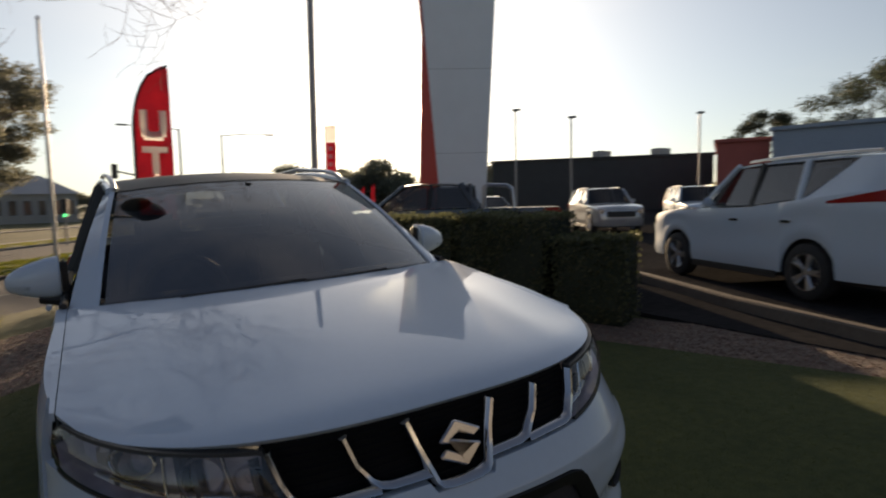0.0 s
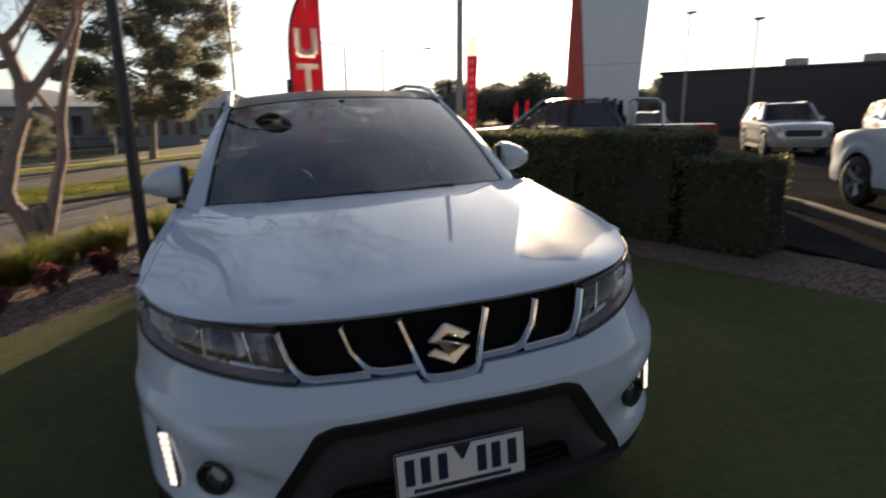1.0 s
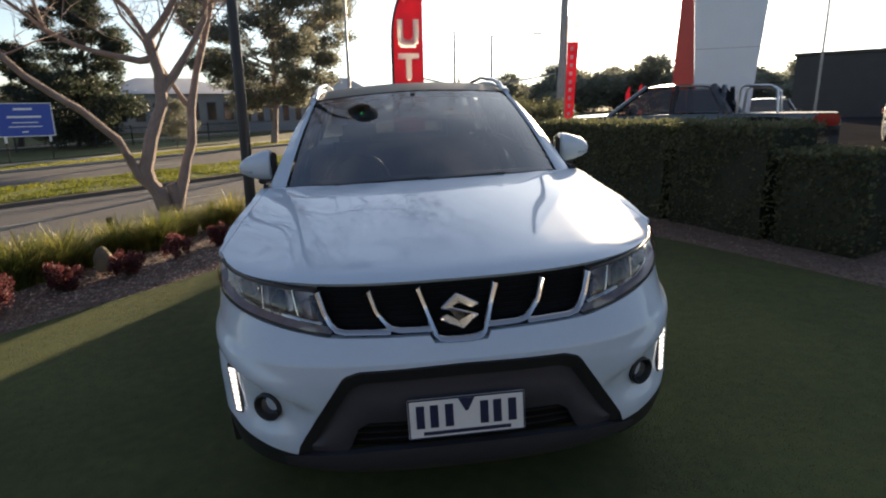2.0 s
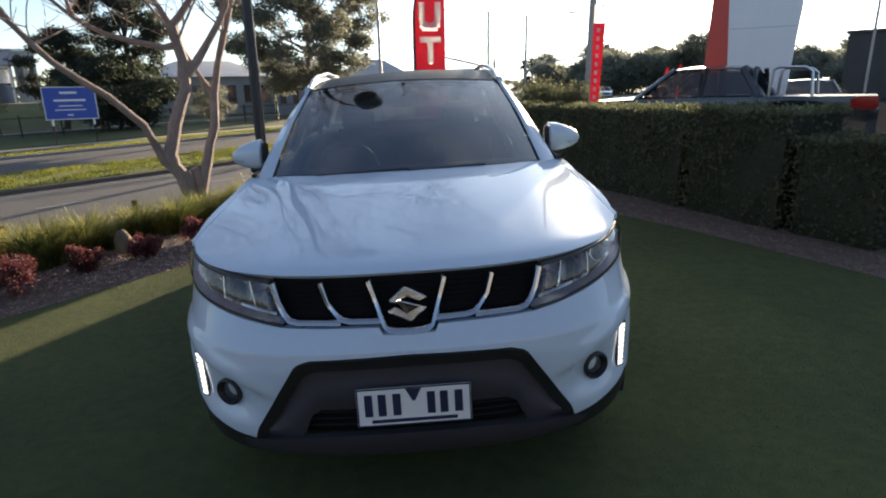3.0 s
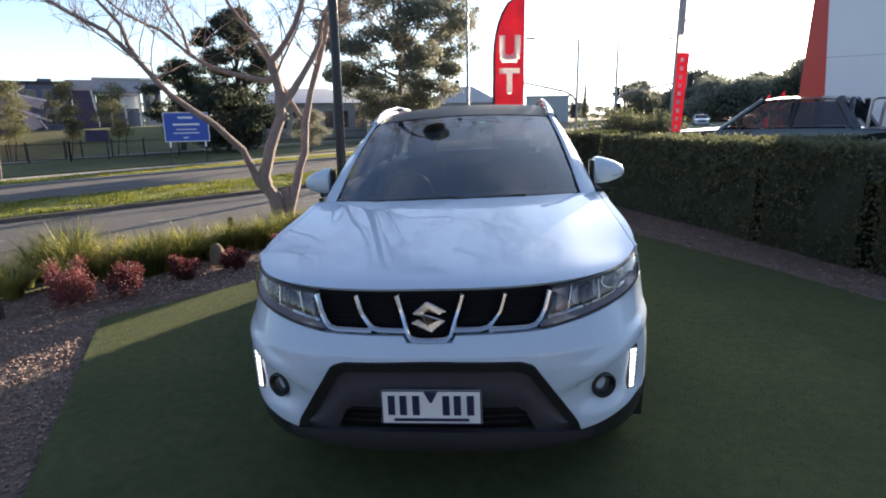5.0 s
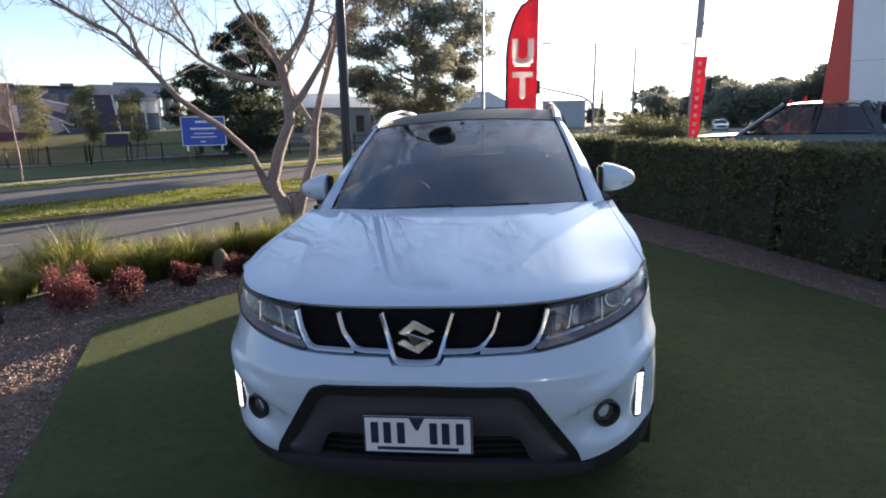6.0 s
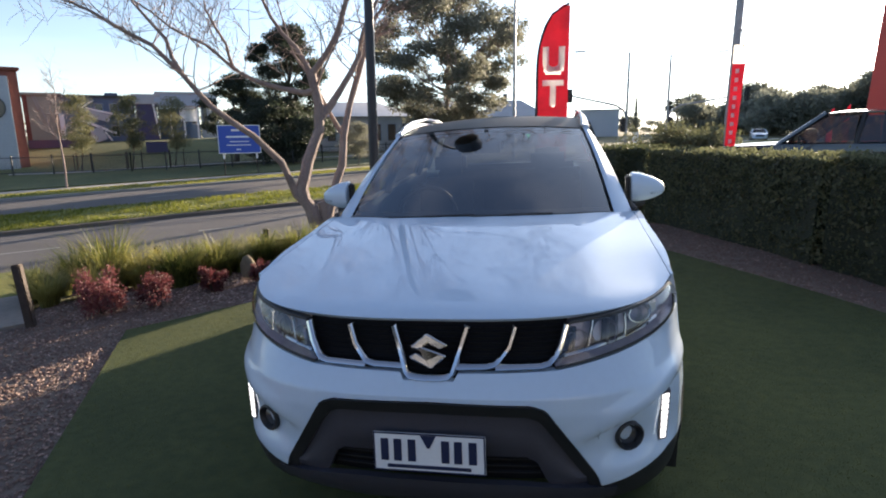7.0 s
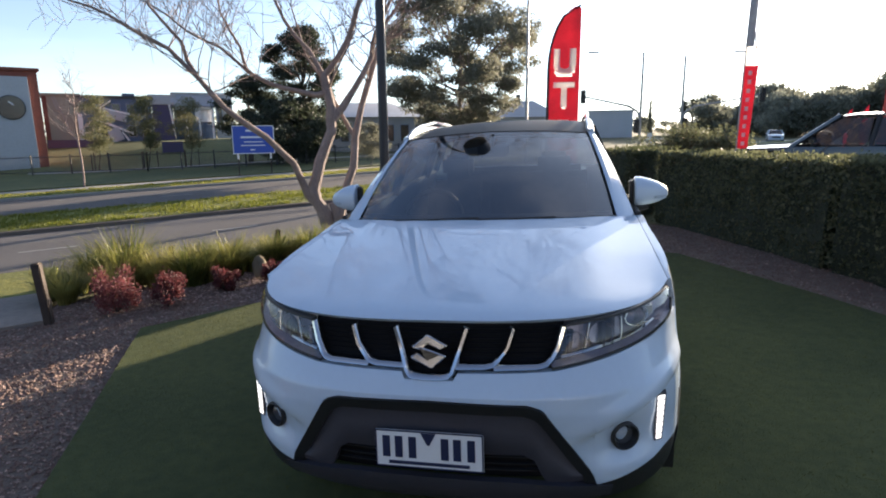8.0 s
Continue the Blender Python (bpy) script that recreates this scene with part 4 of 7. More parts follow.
    part("roof_spoiler", bm, "black_paint", car)
    bm = bmesh.new()
    box(bm, -0.70, 0.70, 0.35, 3.95, 0.24, 0.34)
    box(bm, -0.45, 0.45, 0.25, 1.2, 0.3, 0.72)
    part("underbody", bm, "black_plastic", car)
    # wiper, shut lines
    for x0, x1 in ((-0.62, 0.02), (0.0, 0.55)):
        bm = bmesh.new()
        tube(bm, [screen_point(x0, 0.006) + Vector((0, -0.01, 0.008)), screen_point((x0 + x1) / 2, 0.012) + Vector((0, -0.01, 0.008)), screen_point(x1, 0.02) + Vector((0, -0.01, 0.008))], 0.006, 6)
        part("wiper", bm, "black_plastic", car)
    # cabin fittings
    bm = bmesh.new()
    sheet(bm, lambda p, t: Vector((p * 0.70, 1.27 + 0.15 * p * p + 0.42 * t, 1.055 - 0.01 * t - 0.04 * max(0, t - 0.8) * 5)), steps(-1, 1, 13), steps(0, 1, 6), (0, 0, -0.25))
    part("dashboard", bm, "interior", car)
    for s in (-1, 1):
        bm = bmesh.new()
        box(bm, s * 0.36 - 0.25, s * 0.36 + 0.25, 2.05, 2.55, 0.45, 0.66, 0.06)
        box(bm, s * 0.36 - 0.24, s * 0.36 + 0.24, 2.42, 2.56, 0.6, 1.2, 0.06, pose(0, 2.5, 0.6, -14) @ Matrix.Translation((0, -2.5, -0.6)))
        seat = part("front_seat", bm, "fabric", car)
        bm = bmesh.new()
        box(bm, s * 0.36 - 0.12, s * 0.36 + 0.12, 2.60, 2.70, 1.20, 1.37, 0.035)
        part("headrest", bm, "fabric", seat)
    bm = bmesh.new()
    box(bm, -0.62, 0.62, 3.0, 3.45, 0.5, 0.7, 0.05)
    box(bm, -0.62, 0.62, 3.40, 3.52, 0.65, 1.22, 0.05)
    part("rear_seat", bm, "fabric", car)
    bm = bmesh.new()
    ring = [(-0.36 + 0.18 * math.cos(a), 1.74 + 0.06 * math.sin(a), 1.02 + 0.165 * math.sin(a)) for a in steps(0, math.tau, 25)]
    tube(bm, ring, 0.016, 8, False)
    tube(bm, [(-0.53, 1.74, 1.02), (-0.36, 1.76, 1.0), (-0.19, 1.74, 1.02)], 0.02, 6)
    part("steering_wheel", bm, "interior", car)
    bm = bmesh.new()
    box(bm, -0.10, 0.10, 1.93, 1.97, 1.375, 1.465, 0.018, pose(0, 0, 0))
    tube(bm, [(0, 1.95, 1.44), (0, 1.93, 1.52)], 0.014, 6)
    part("rear_view_mirror", bm, "black_plastic", car)
    bm = bmesh.new()
    sheet(bm, lambda p, t: roof_point(p * 0.97, t) + Vector((0, 0, -0.05)), steps(-1, 1, 7), steps(0.02, 1, 5))
    part("headlining", bm, "fabric", car)
    for x in (-0.748, 0.748):
        for y in (AXLE_F, AXLE_R):
            wheel("wheel", car, x, y)
    return car


display_car()


# ---- foliage ----
def raw_mesh(name, verts, faces, mat):
    me = bpy.data.meshes.new(name)
    me.from_pydata(verts, [], faces)
    me.materials.append(M[mat])
    me.update()
    return me


def leaf_mesh(name, centres, size, mat, seed, hang=0.0, aspect=2.2):
    """Many small pointed leaves round given centres (an array of points)."""
    rng = np.random.default_rng(seed)
    n = len(centres)
    d = rng.normal(size=(n, 3))
    d[:, 2] = d[:, 2] * (1 - hang) - hang * 1.5
    d /= np.linalg.norm(d, axis=1, keepdims=True) + 1e-9
    o = rng.normal(size=(n, 3))
    s = np.cross(d, o)
    s /= np.linalg.norm(s, axis=1, keepdims=True) + 1e-9
    ln = (size * rng.uniform(0.6, 1.4, (n, 1)))
    a, b = centres, centres + d * ln
    mid = centres + d * ln * 0.5
    w = s * ln / aspect / 2 * 1.3
    v = np.stack([a, mid + w, b, mid - w], axis=1).reshape(-1, 3)
    f = np.arange(n * 4).reshape(-1, 4)
    return raw_mesh(name, v.tolist(), f.tolist(), mat)


def blob_points(blobs, count, seed, shell=0.55):
    """Points in uneven clumps: blobs of (x, y, z, rx, ry, rz)."""
    rng = np.random.default_rng(seed)
    vol = np.array([b[3] * b[4] * b[5] for b in blobs]) ** 0.8
    which = rng.choice(len(blobs), size=count, p=vol / vol.sum())
    d = rng.normal(size=(count, 3))
    d /= np.linalg.norm(d, axis=1, keepdims=True)
    r = shell + (1 - shell) * rng.random((count, 1)) ** 0.5
    r *= 1 + 0.17 * rng.normal(size=(count, 1))
    b = np.array(blobs)[which]
    return b[:, :3] + d * r * b[:, 3:]


def leafy_tree(name, label, x, y, height, spread, crown_from, mat, bark, seed, clumps=26, leaves=9000, leaf=0.16, lean=0.0, hang=0.3, trunk_r=0.22, group="", clump=1.0):
    """A trunk with limbs, and a crown of separate leaf clumps with gaps."""
    rnd = random.Random(seed)
    z0 = ground_z(x, y) - 0.05
    t = thing(name, label, "tree", Matrix.Translation((x, y, z0)), group)
    bm = bmesh.new()
    top = Vector((lean, 0, height * 0.82))
    mid = Vector((lean * 0.3 + 0.2, 0.1, height * crown_from * 0.9))
    tube(bm, [(0, 0, -0.1), mid * 0.5, mid, (mid + top) / 2 + Vector((0.2, 0, 0)), top], [trunk_r, trunk_r * 0.8, trunk_r * 0.65, trunk_r * 0.4, trunk_r * 0.1], 9)
    blobs, nodes = [], []
    for k in range(clumps):
        a, q = rnd.uniform(0, math.tau), rnd.random()
        h = crown_from + (1 - crown_from) * (k + 0.5) / clumps
        w = spread * math.sin(math.pi * (0.12 + 0.80 * (h - crown_from) / (1 - crown_from))) * (0.35 + 0.7 * math.sqrt(q))
        c = Vector((lean * h + math.cos(a) * w, math.sin(a) * w, height * h))
        s = spread * rnd.uniform(0.20, 0.36) * clump
        blobs.append((*c, s * rnd.uniform(0.9, 1.4), s * rnd.uniform(0.9, 1.4), s * rnd.uniform(0.5, 0.8)))
        base = mid.lerp(top, max(0, (h - crown_from) * 0.9))
        if k % 5 == 0 or not nodes:
            # a limb that leaves the trunk and bends upwards
            m1 = base.lerp(c, 0.4) + Vector((rnd.gauss(0, 0.1), rnd.gauss(0, 0.1), -0.12)) * w * 0.5
            m2 = base.lerp(c, 0.75) + Vector((rnd.gauss(0, 0.08), rnd.gauss(0, 0.08), 0.02)) * w * 0.5
            tube(bm, [base, m1, m2, c], [trunk_r * 0.3, trunk_r * 0.22, trunk_r * 0.14, trunk_r * 0.05], 6)
            nodes += [m1, m2]
        else:
            n = min(nodes, key=lambda p: (p - c).length + (0.8 if p.z > c.z else 0))
            tube(bm, [n, n.lerp(c, 0.5) + Vector((rnd.gauss(0, 0.1), rnd.gauss(0, 0.1), 0.05)) * w * 0.4, c], [trunk_r * 0.12, trunk_r * 0.08, trunk_r * 0.03], 5)
    part("trunk", bm, bark, t)
    crown = new("crown", leaf_mesh("crown", blob_points(blobs, leaves, seed, 0.3), leaf, mat, seed + 1, hang))
    crown.parent = t
    return t


def grow(bm, rnd, start, d, length, r, depth):
    """A twig that wanders and forks."""
    pts, radii, p, v = [start], [r], Vector(start), Vector(d).normalized()
    n = 4
    for i in range(n):
        v = (v + Vector((rnd.gauss(0, 0.16), rnd.gauss(0, 0.16), rnd.gauss(0.05, 0.12)))).normalized()
        p = p + v * length / n
        pts.append(p.copy())
        radii.append(r * (1 - 0.75 * (i + 1) / n) + 0.0012)
    tube(bm, pts, radii, 5 if r > 0.012 else 3, False)
    if depth > 0:
        for i in range(1, n + 1):
            for _ in range(2 if i > 1 else 1):
                if rnd.random() < 0.72:
                    side = Vector((rnd.gauss(0, 1), rnd.gauss(0, 1), rnd.gauss(0.35, 0.7))).normalized()
                    grow(bm, rnd, pts[i], (v * 0.55 + side * 0.75), length * rnd.uniform(0.45, 0.7), radii[i] * 0.75, depth - 1)


def bare_tree():
    x, y = -3.32, 7.05
    t = thing("bare_tree", "leafless multi-stemmed tree with smooth pinkish bark", "tree", Matrix.Translation((x, y, ground_z(x, y) - 0.05)))
    right, away = Vector((0.914, 0.407, 0)), Vector((-0.407, 0.914, 0))
    stems = [
        ([(-0.02, 0, 0), (-0.16, 0, 0.45), (-0.29, 0, 0.78), (-0.17, 0, 1.2), (0.04, 0.05, 1.7), (0.05, 0.05, 2.08), (-0.04, 0.1, 2.54)], 0.115, 0.075),
        ([(0.0, 0.05, 2.3), (-0.17, 0.15, 2.26), (-0.4, 0.2, 2.31), (-0.9, 0.3, 2.45), (-1.22, 0.4, 2.64), (-1.62, 0.5, 3.01), (-2.1, 0.6, 3.25), (-2.7, 0.7, 3.7)], 0.055, 0.012),
        ([(-0.04, 0.1, 2.54), (0.2, 0, 2.83), (0.43, -0.1, 3.28), (0.56, -0.2, 3.7), (0.62, -0.2, 4.6), (0.6, -0.2, 5.4)], 0.06, 0.02),
        ([(-0.04, 0.1, 2.54), (-0.25, 0.2, 2.95), (-0.6, 0.3, 3.4), (-0.85, 0.3, 4.0), (-1.0, 0.3, 4.8)], 0.045, 0.014),
        ([(-1.22, 0.4, 2.64), (-1.3, 0.4, 3.0), (-1.55, 0.35, 3.5), (-1.6, 0.3, 4.2)], 0.03, 0.01),
        ([(-0.2, 0, 0.5), (-0.38, 0, 0.68), (-0.57, -0.1, 1.2), (-0.94, -0.2, 1.6), (-1.5, -0.3, 2.04), (-1.83, -0.35, 2.47), (-2.18, -0.4, 2.86), (-2.68, -0.45, 3.14), (-3.07, -0.5, 3.36), (-3.6, -0.5, 3.55)], 0.075, 0.012),
        ([(-1.83, -0.35, 2.47), (-2.0, -0.4, 2.95), (-2.35, -0.5, 3.4), (-2.5, -0.5, 4.1)], 0.035, 0.01),
        ([(0.02, 0, -0.02), (0.2, 0.05, 0.62), (0.37, 0.1, 1.12), (0.42, 0.15, 1.6), (0.54, 0.2, 2.08), (0.78, 0.3, 2.78), (0.92, 0.35, 3.3), (1.0, 0.4, 3.9), (1.1, 0.5, 5.0)], 0.085, 0.03),
        ([(0.06, 0.05, 1.85), (0.42, 0.05, 2.34), (0.71, 0.0, 2.83), (0.77, -0.1, 3.15), (1.2, -0.2, 4.0), (1.4, -0.3, 4.9)], 0.065, 0.018),
        ([(0.92, 0.35, 3.3), (1.25, 0.4, 3.75), (1.8, 0.5, 4.15), (2.4, 0.5, 4.4), (3.1, 0.4, 4.5), (3.7, 0.3, 4.75)], 0.03, 0.008),
        ([(0.77, -0.1, 3.15), (1.05, -0.35, 3.75), (1.6, -0.6, 4.2), (2.3, -0.8, 4.35), (3.0, -1.0, 4.6)], 0.028, 0.008),
        ([(0.58, -0.2, 4.0), (0.9, -0.5, 4.5), (1.5, -0.9, 4.95), (2.2, -1.2, 5.2)], 0.022, 0.007),
        ([(0.42, 0.15, 1.6), (0.25, 0.25, 1.9), (0.06, 0.3, 2.3), (-0.3, 0.6, 2.9), (-0.5, 0.8, 3.7)], 0.045, 0.012),
    ]
    rnd = random.Random(5)
    for pts, r0, r1 in stems:
        bm = bmesh.new()
        w = [right * p[0] + away * p[1] + Vector((0, 0, p[2])) for p in pts]
        fine = [w[0]]
        for a, b in zip(w, w[1:]):
            fine += [a.lerp(b, 0.5) + Vector((rnd.gauss(0, 0.012), rnd.gauss(0, 0.012), rnd.gauss(0, 0.01))), b]
        n = len(fine)
        radii = [(r0 + (r1 - r0) * (i / (n - 1)) ** 0.8) * rnd.uniform(0.93, 1.07) * min(1.0, max(0.4, 1.0 - (fine[i].z - 3.5) * 0.45)) for i in range(n)]
        tube(bm, fine, radii, 9)
        for i in range(n // 2, n):
            if fine[i].z < 2.1:
                continue
            for _ in range(2):
                if rnd.random() < 0.8:
                    d = (fine[i] - fine[i - 1]).normalized() * 0.7 + Vector((rnd.gauss(0, 0.6), rnd.gauss(0, 0.6), rnd.gauss(0.35, 0.45)))
                    grow(bm, rnd, fine[i], d, rnd.uniform(0.6, 1.2), max(0.005, radii[i] * 0.3), 2)
        if fine[-1].z > 3:
            for _ in range(4):
                grow(bm, rnd, fine[-1], (fine[-1] - fine[-3]).normalized() + Vector((rnd.gauss(0, 0.35), rnd.gauss(0, 0.35), 0.5)), rnd.uniform(1.4, 2.2), max(0.009, r1 * 0.8), 3)
        part("limb", bm, "bark", t)
    bm = bmesh.new()
    tube(bm, [right * 0.06 + Vector((0, 0, 0.1)), right * 0.03 + Vector((0, 0, 0.45)), right * 0.0 + Vector((0, 0, 0.55))], [0.08, 0.07, 0.065], 10)
    part("cut_stump", bm, "bark", t, "pale sawn stump between the stems")


def grass_tuft_mesh(seed, height, blades=380):
    rng = np.random.default_rng(seed)
    verts, faces = [], []
    for k in range(blades):
        a, r = rng.uniform(0, math.tau), 0.075 * math.sqrt(rng.random())
        h, bend = height * rng.uniform(0.5, 1.12), rng.uniform(0.12, 0.85)
        w = rng.uniform(0.003, 0.006)
        b = rng.uniform(0, math.tau) * 0.25 + a
        dx, dy = math.cos(b), math.sin(b)
        base = len(verts)
        for i in range(4):
            q = i / 3
            off = bend * h * q ** 2 * 0.8
            z = h * (q - 0.28 * bend * q ** 2.5)
            c = (r * math.cos(a) + dx * off, r * math.sin(a) + dy * off)
            ww = w * (1 - q * 0.85)
            verts += [(c[0] - dy * ww, c[1] + dx * ww, z), (c[0] + dy * ww, c[1] - dx * ww, z)]
        faces += [(base + 2 * i, base + 2 * i + 1, base + 2 * i + 3, base + 2 * i + 2) for i in range(3)]
    return raw_mesh("grass_tuft", verts, faces, "blade")


def grasses():
    meshes = [grass_tuft_mesh(20 + k, h) for k, h in enumerate((0.5, 0.56, 0.46, 0.6))]
    rnd = random.Random(3)
    clumps = [(-4.9, 3.75, 0.95), (-4.45, 3.72, 1.08), (-3.68, 3.83, 1.02), (-3.42, 4.23, 0.88), (-3.16, 4.81, 0.85), (-2.83, 5.05, 0.78), (-2.73, 5.71, 0.82), (-2.3, 6.3, 0.8), (-1.9, 6.9, 0.8), (-4.95, 3.2, 0.8), (-4.62, 3.05, 0.75), (-4.3, 3.3, 0.85), (-4.05, 3.72, 0.95), (-3.55, 4.0, 0.85), (-3.3, 4.5, 0.8), (-3.0, 4.95, 0.75), (-2.8, 5.4, 0.75), (-2.5, 6.0, 0.75)]
    spots = []
    for x, y, sc in clumps:
        spots.append((x, y, sc * (1.12 if len(spots) < 27 else 0.9)))
        spots += [(x + rnd.uniform(-0.3, 0.12), y + rnd.uniform(-0.05, 0.3), sc * rnd.uniform(0.65, 0.92)) for _ in range(2)]
    for k, (x, y, sc) in enumerate(spots):
        ob = new("grass_tuft", meshes[k % 4])
        ob.matrix_world = Matrix.LocRotScale((x, y, ground_z(x, y) - 0.03), Euler((0, 0, rnd.uniform(0, 6.28))), (sc * 1.45, sc * 1.45, sc))
        tagged(ob, "arching yellow-green ornamental grass tuft in the garden bed", "ornamental grass", "grass border")


def red_shrubs():
    rng = random.Random(8)
    for k, (x, y, s) in enumerate(((-3.80, 2.82, 1.3), (-3.41, 3.04, 1.08), (-3.13, 3.6, 0.78), (-2.72, 3.96, 0.74), (-2.47, 4.57, 0.76), (-2.15, 5.1, 0.7))):
        t = thing("red_shrub", "small red-leaved shrub in the pebble bed", "shrub", Matrix.Translation((x, y, ground_z(x, y) - 0.02)), "red shrubs")
        bm = bmesh.new()
        blobs = []
        for i in range(15):
            a = rng.uniform(0, math.tau)
            p = Vector((math.cos(a) * 0.13 * s * rng.random() * 1.4, math.sin(a) * 0.13 * s, (0.06 + 0.22 * rng.random()) * s))
            tube(bm, [(0, 0, 0), p * 0.5 + Vector((0, 0, 0.02)), p], [0.006, 0.004, 0.002], 4)
            blobs.append((*p, 0.06 * s, 0.06 * s, 0.085 * s))
        part("stems", bm, "bark_dark", t)
        ob = new("leaves", leaf_mesh("leaves", blob_points(blobs, 3600, 40 + k, 0.1), 0.02, "leaf_red", 60 + k, -0.25, 1.8))
        ob.parent = t


def hedge(name, a, b, deep, top, seed, label):
    """A clipped hedge: solid core in the dark leaf colour and a skin of leaves."""
    a, b = Vector((*a, 0)), Vector((*b, 0))
    d = (b - a).normalized()
    n = Vector((-d.y, d.x, 0))
    if n.y < 0:
        n = -n
    ln = (b - a).length
    t = thing(name, label, "hedge", Matrix.Translation((a.x, a.y, 0)), "hedges")
    bm = bmesh.new()

    def q(s, w, h):
        p = d * s + n * w
        g = ground_z(a.x + p.x, a.y + p.y)
        bulge = 0.05 * noise.noise(Vector((s * 1.7, w * 2, h * 2 + seed)))
        return p.x - n.x * bulge, p.y - n.y * bulge, g + (top - g) * h + 0.04 * noise.noise(Vector((s * 2.3 + seed, w, 7))) * h
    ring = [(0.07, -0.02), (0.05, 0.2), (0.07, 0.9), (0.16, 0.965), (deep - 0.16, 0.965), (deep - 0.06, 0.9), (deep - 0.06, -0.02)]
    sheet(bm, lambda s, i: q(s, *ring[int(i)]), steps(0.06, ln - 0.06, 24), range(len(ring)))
    for s in (0.06, ln - 0.06):
        bm.faces.new([bm.verts.new(q(s, *w)) for w in ring])
    bmesh.ops.recalc_face_normals(bm, faces=bm.faces)
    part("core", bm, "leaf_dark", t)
    rng = np.random.default_rng(seed)
    pts = []
    count = int(ln * 5200)
    for _ in range(count):
        s, k = rng.random() * ln, rng.random()
        if k < 0.5:
            w, h = 0.03 + 0.06 * rng.random(), rng.random() ** 0.85
        elif k < 0.88:
            w, h = rng.random() * deep, 0.96 + 0.04 * rng.random() + 0.05 * rng.random() ** 6
        else:
            s = 0.05 * rng.random() if rng.random() < 0.5 else ln - 0.05 * rng.random()
            w, h = rng.random() * deep, rng.random()
        pts.append(q(s, w, h))
    ob = new("leaves", leaf_mesh("leaves", np.array(pts), 0.042, "hedge", seed + 5, -0.2, 2.0))
    ob.parent = t
    return t


# first piece is added, mostly hidden: placed so its shadow bounds the sunlit turf
hedge("hedge", (1.38, 8.02), (2.45, 9.68), 0.8, 1.20, 2, "dark green clipped hedge mostly hidden behind the car, added to shade the turf")
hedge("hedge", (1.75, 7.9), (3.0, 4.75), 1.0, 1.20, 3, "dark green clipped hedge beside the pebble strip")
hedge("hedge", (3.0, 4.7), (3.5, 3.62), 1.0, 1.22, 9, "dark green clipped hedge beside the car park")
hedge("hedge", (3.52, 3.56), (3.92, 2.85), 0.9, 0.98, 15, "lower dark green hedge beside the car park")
bare_tree()
grasses()
red_shrubs()
leafy_tree("gum_tree", "tall grey-green eucalyptus with open drooping crown", -8.2, 43.0, 14.0, 5.8, 0.22, "leaf", "bark", 11, 150, 84000, 0.18, 0.4, 0.6, 0.3, "", 0.5)
leafy_tree("dark_tree", "dark dense broad-crowned tree", -24.3, 50.0, 12.0, 3.4, 0.30, "leaf_dark", "bark_dark", 12, 80, 50000, 0.17, 0.2, 0.1, 0.32, "", 0.75)
leafy_tree("dark_tree", "lower dark dense tree beside the car park fence", -29.3, 49.0, 7.6, 2.6, 0.2, "leaf_dark", "bark_dark", 13, 34, 26000, 0.18, 0.0, 0.1, 0.28)
leafy_tree("dark_tree", "low dark shrubby tree", -24.0, 47.0, 5.2, 4.0, 0.15, "leaf_dark", "bark_dark", 14, 40, 22000, 0.24, 0.0, 0.1, 0.2)
for i, (x, y, h, w) in enumerate(((-38.3, 40.2, 6.1, 1.1), (-34.9, 42.0, 6.0, 1.05), (-32.2, 43.9, 5.9, 1.25))):
    leafy_tree("young_tree", "slender young street tree with thin yellow-green foliage", x, y, h, w, 0.3, "leaf_young", "bark_dark", 20 + i, 30, 9000, 0.10, 0.1, 0.3, 0.05, "young street trees", 1.9)
leafy_tree("garden_tree", "low grey-green garden tree behind the fence", -15.5, 44.0, 3.4, 1.2, 0.3, "leaf", "bark_dark", 23, 30, 9000, 0.10, 0.1, 0.3, 0.05, "", 1.5)
for i, (x, y, h, w) in enumerate(((45.7, 17.2, 9.9, 4.2), (52.0, 27.6, 8.6, 3.0))):
    leafy_tree("dark_tree", "dark tree behind the blue building", x, y, h, w, 0.3, "leaf_dark", "bark_dark", 30 + i, 34, 20000, 0.16, 0, 0.1, 0.22, "", 0.85)


def sapling(x, y, h, lean):
    """A thin bare street tree."""
    rnd = random.Random(17)
    t = thing("bare_sapling", "thin leafless sapling on the far grass verge", "tree", Matrix.Translation((x, y, ground_z(x, y) - 0.05)))
    right = Vector((0.72, 0.694, 0))
    bm = bmesh.new()
    pts = [right * (lean * k ** 1.3 + 0.05 * math.sin(7 * k)) + Vector((0, 0, h * 0.72 * k)) for k in steps(0, 1, 7)]
    tube(bm, pts, [0.06, 0.055, 0.05, 0.044, 0.037, 0.03, 0.022], 7)
    for i in (3, 4, 5, 6):
        for _ in range(3):
            grow(bm, rnd, pts[i], Vector((rnd.gauss(0, 0.5), rnd.gauss(0, 0.5), 0.9)), rnd.uniform(0.8, 1.6), 0.018, 2)
    part("trunk", bm, "bark", t)


def tree_stakes(x, y):
    """Timber guard stakes round a young tree."""
    for k in range(3):
        a = 0.6 + k * math.tau / 3
        sx, sy = x + 0.75 * math.cos(a), y + 0.75 * math.sin(a)
        bm = bmesh.new()
        box(bm, -0.035, 0.035, -0.035, 0.035, -0.1, 1.45, 0.008)
        solid("tree_stake", bm, "timber", "dark timber stake guarding a young street tree", "stake", "", Matrix.Translation((sx, sy, ground_z(sx, sy))), 35, "tree stakes")


sapling(-27.7, 27.4, 8.0, 0.05)
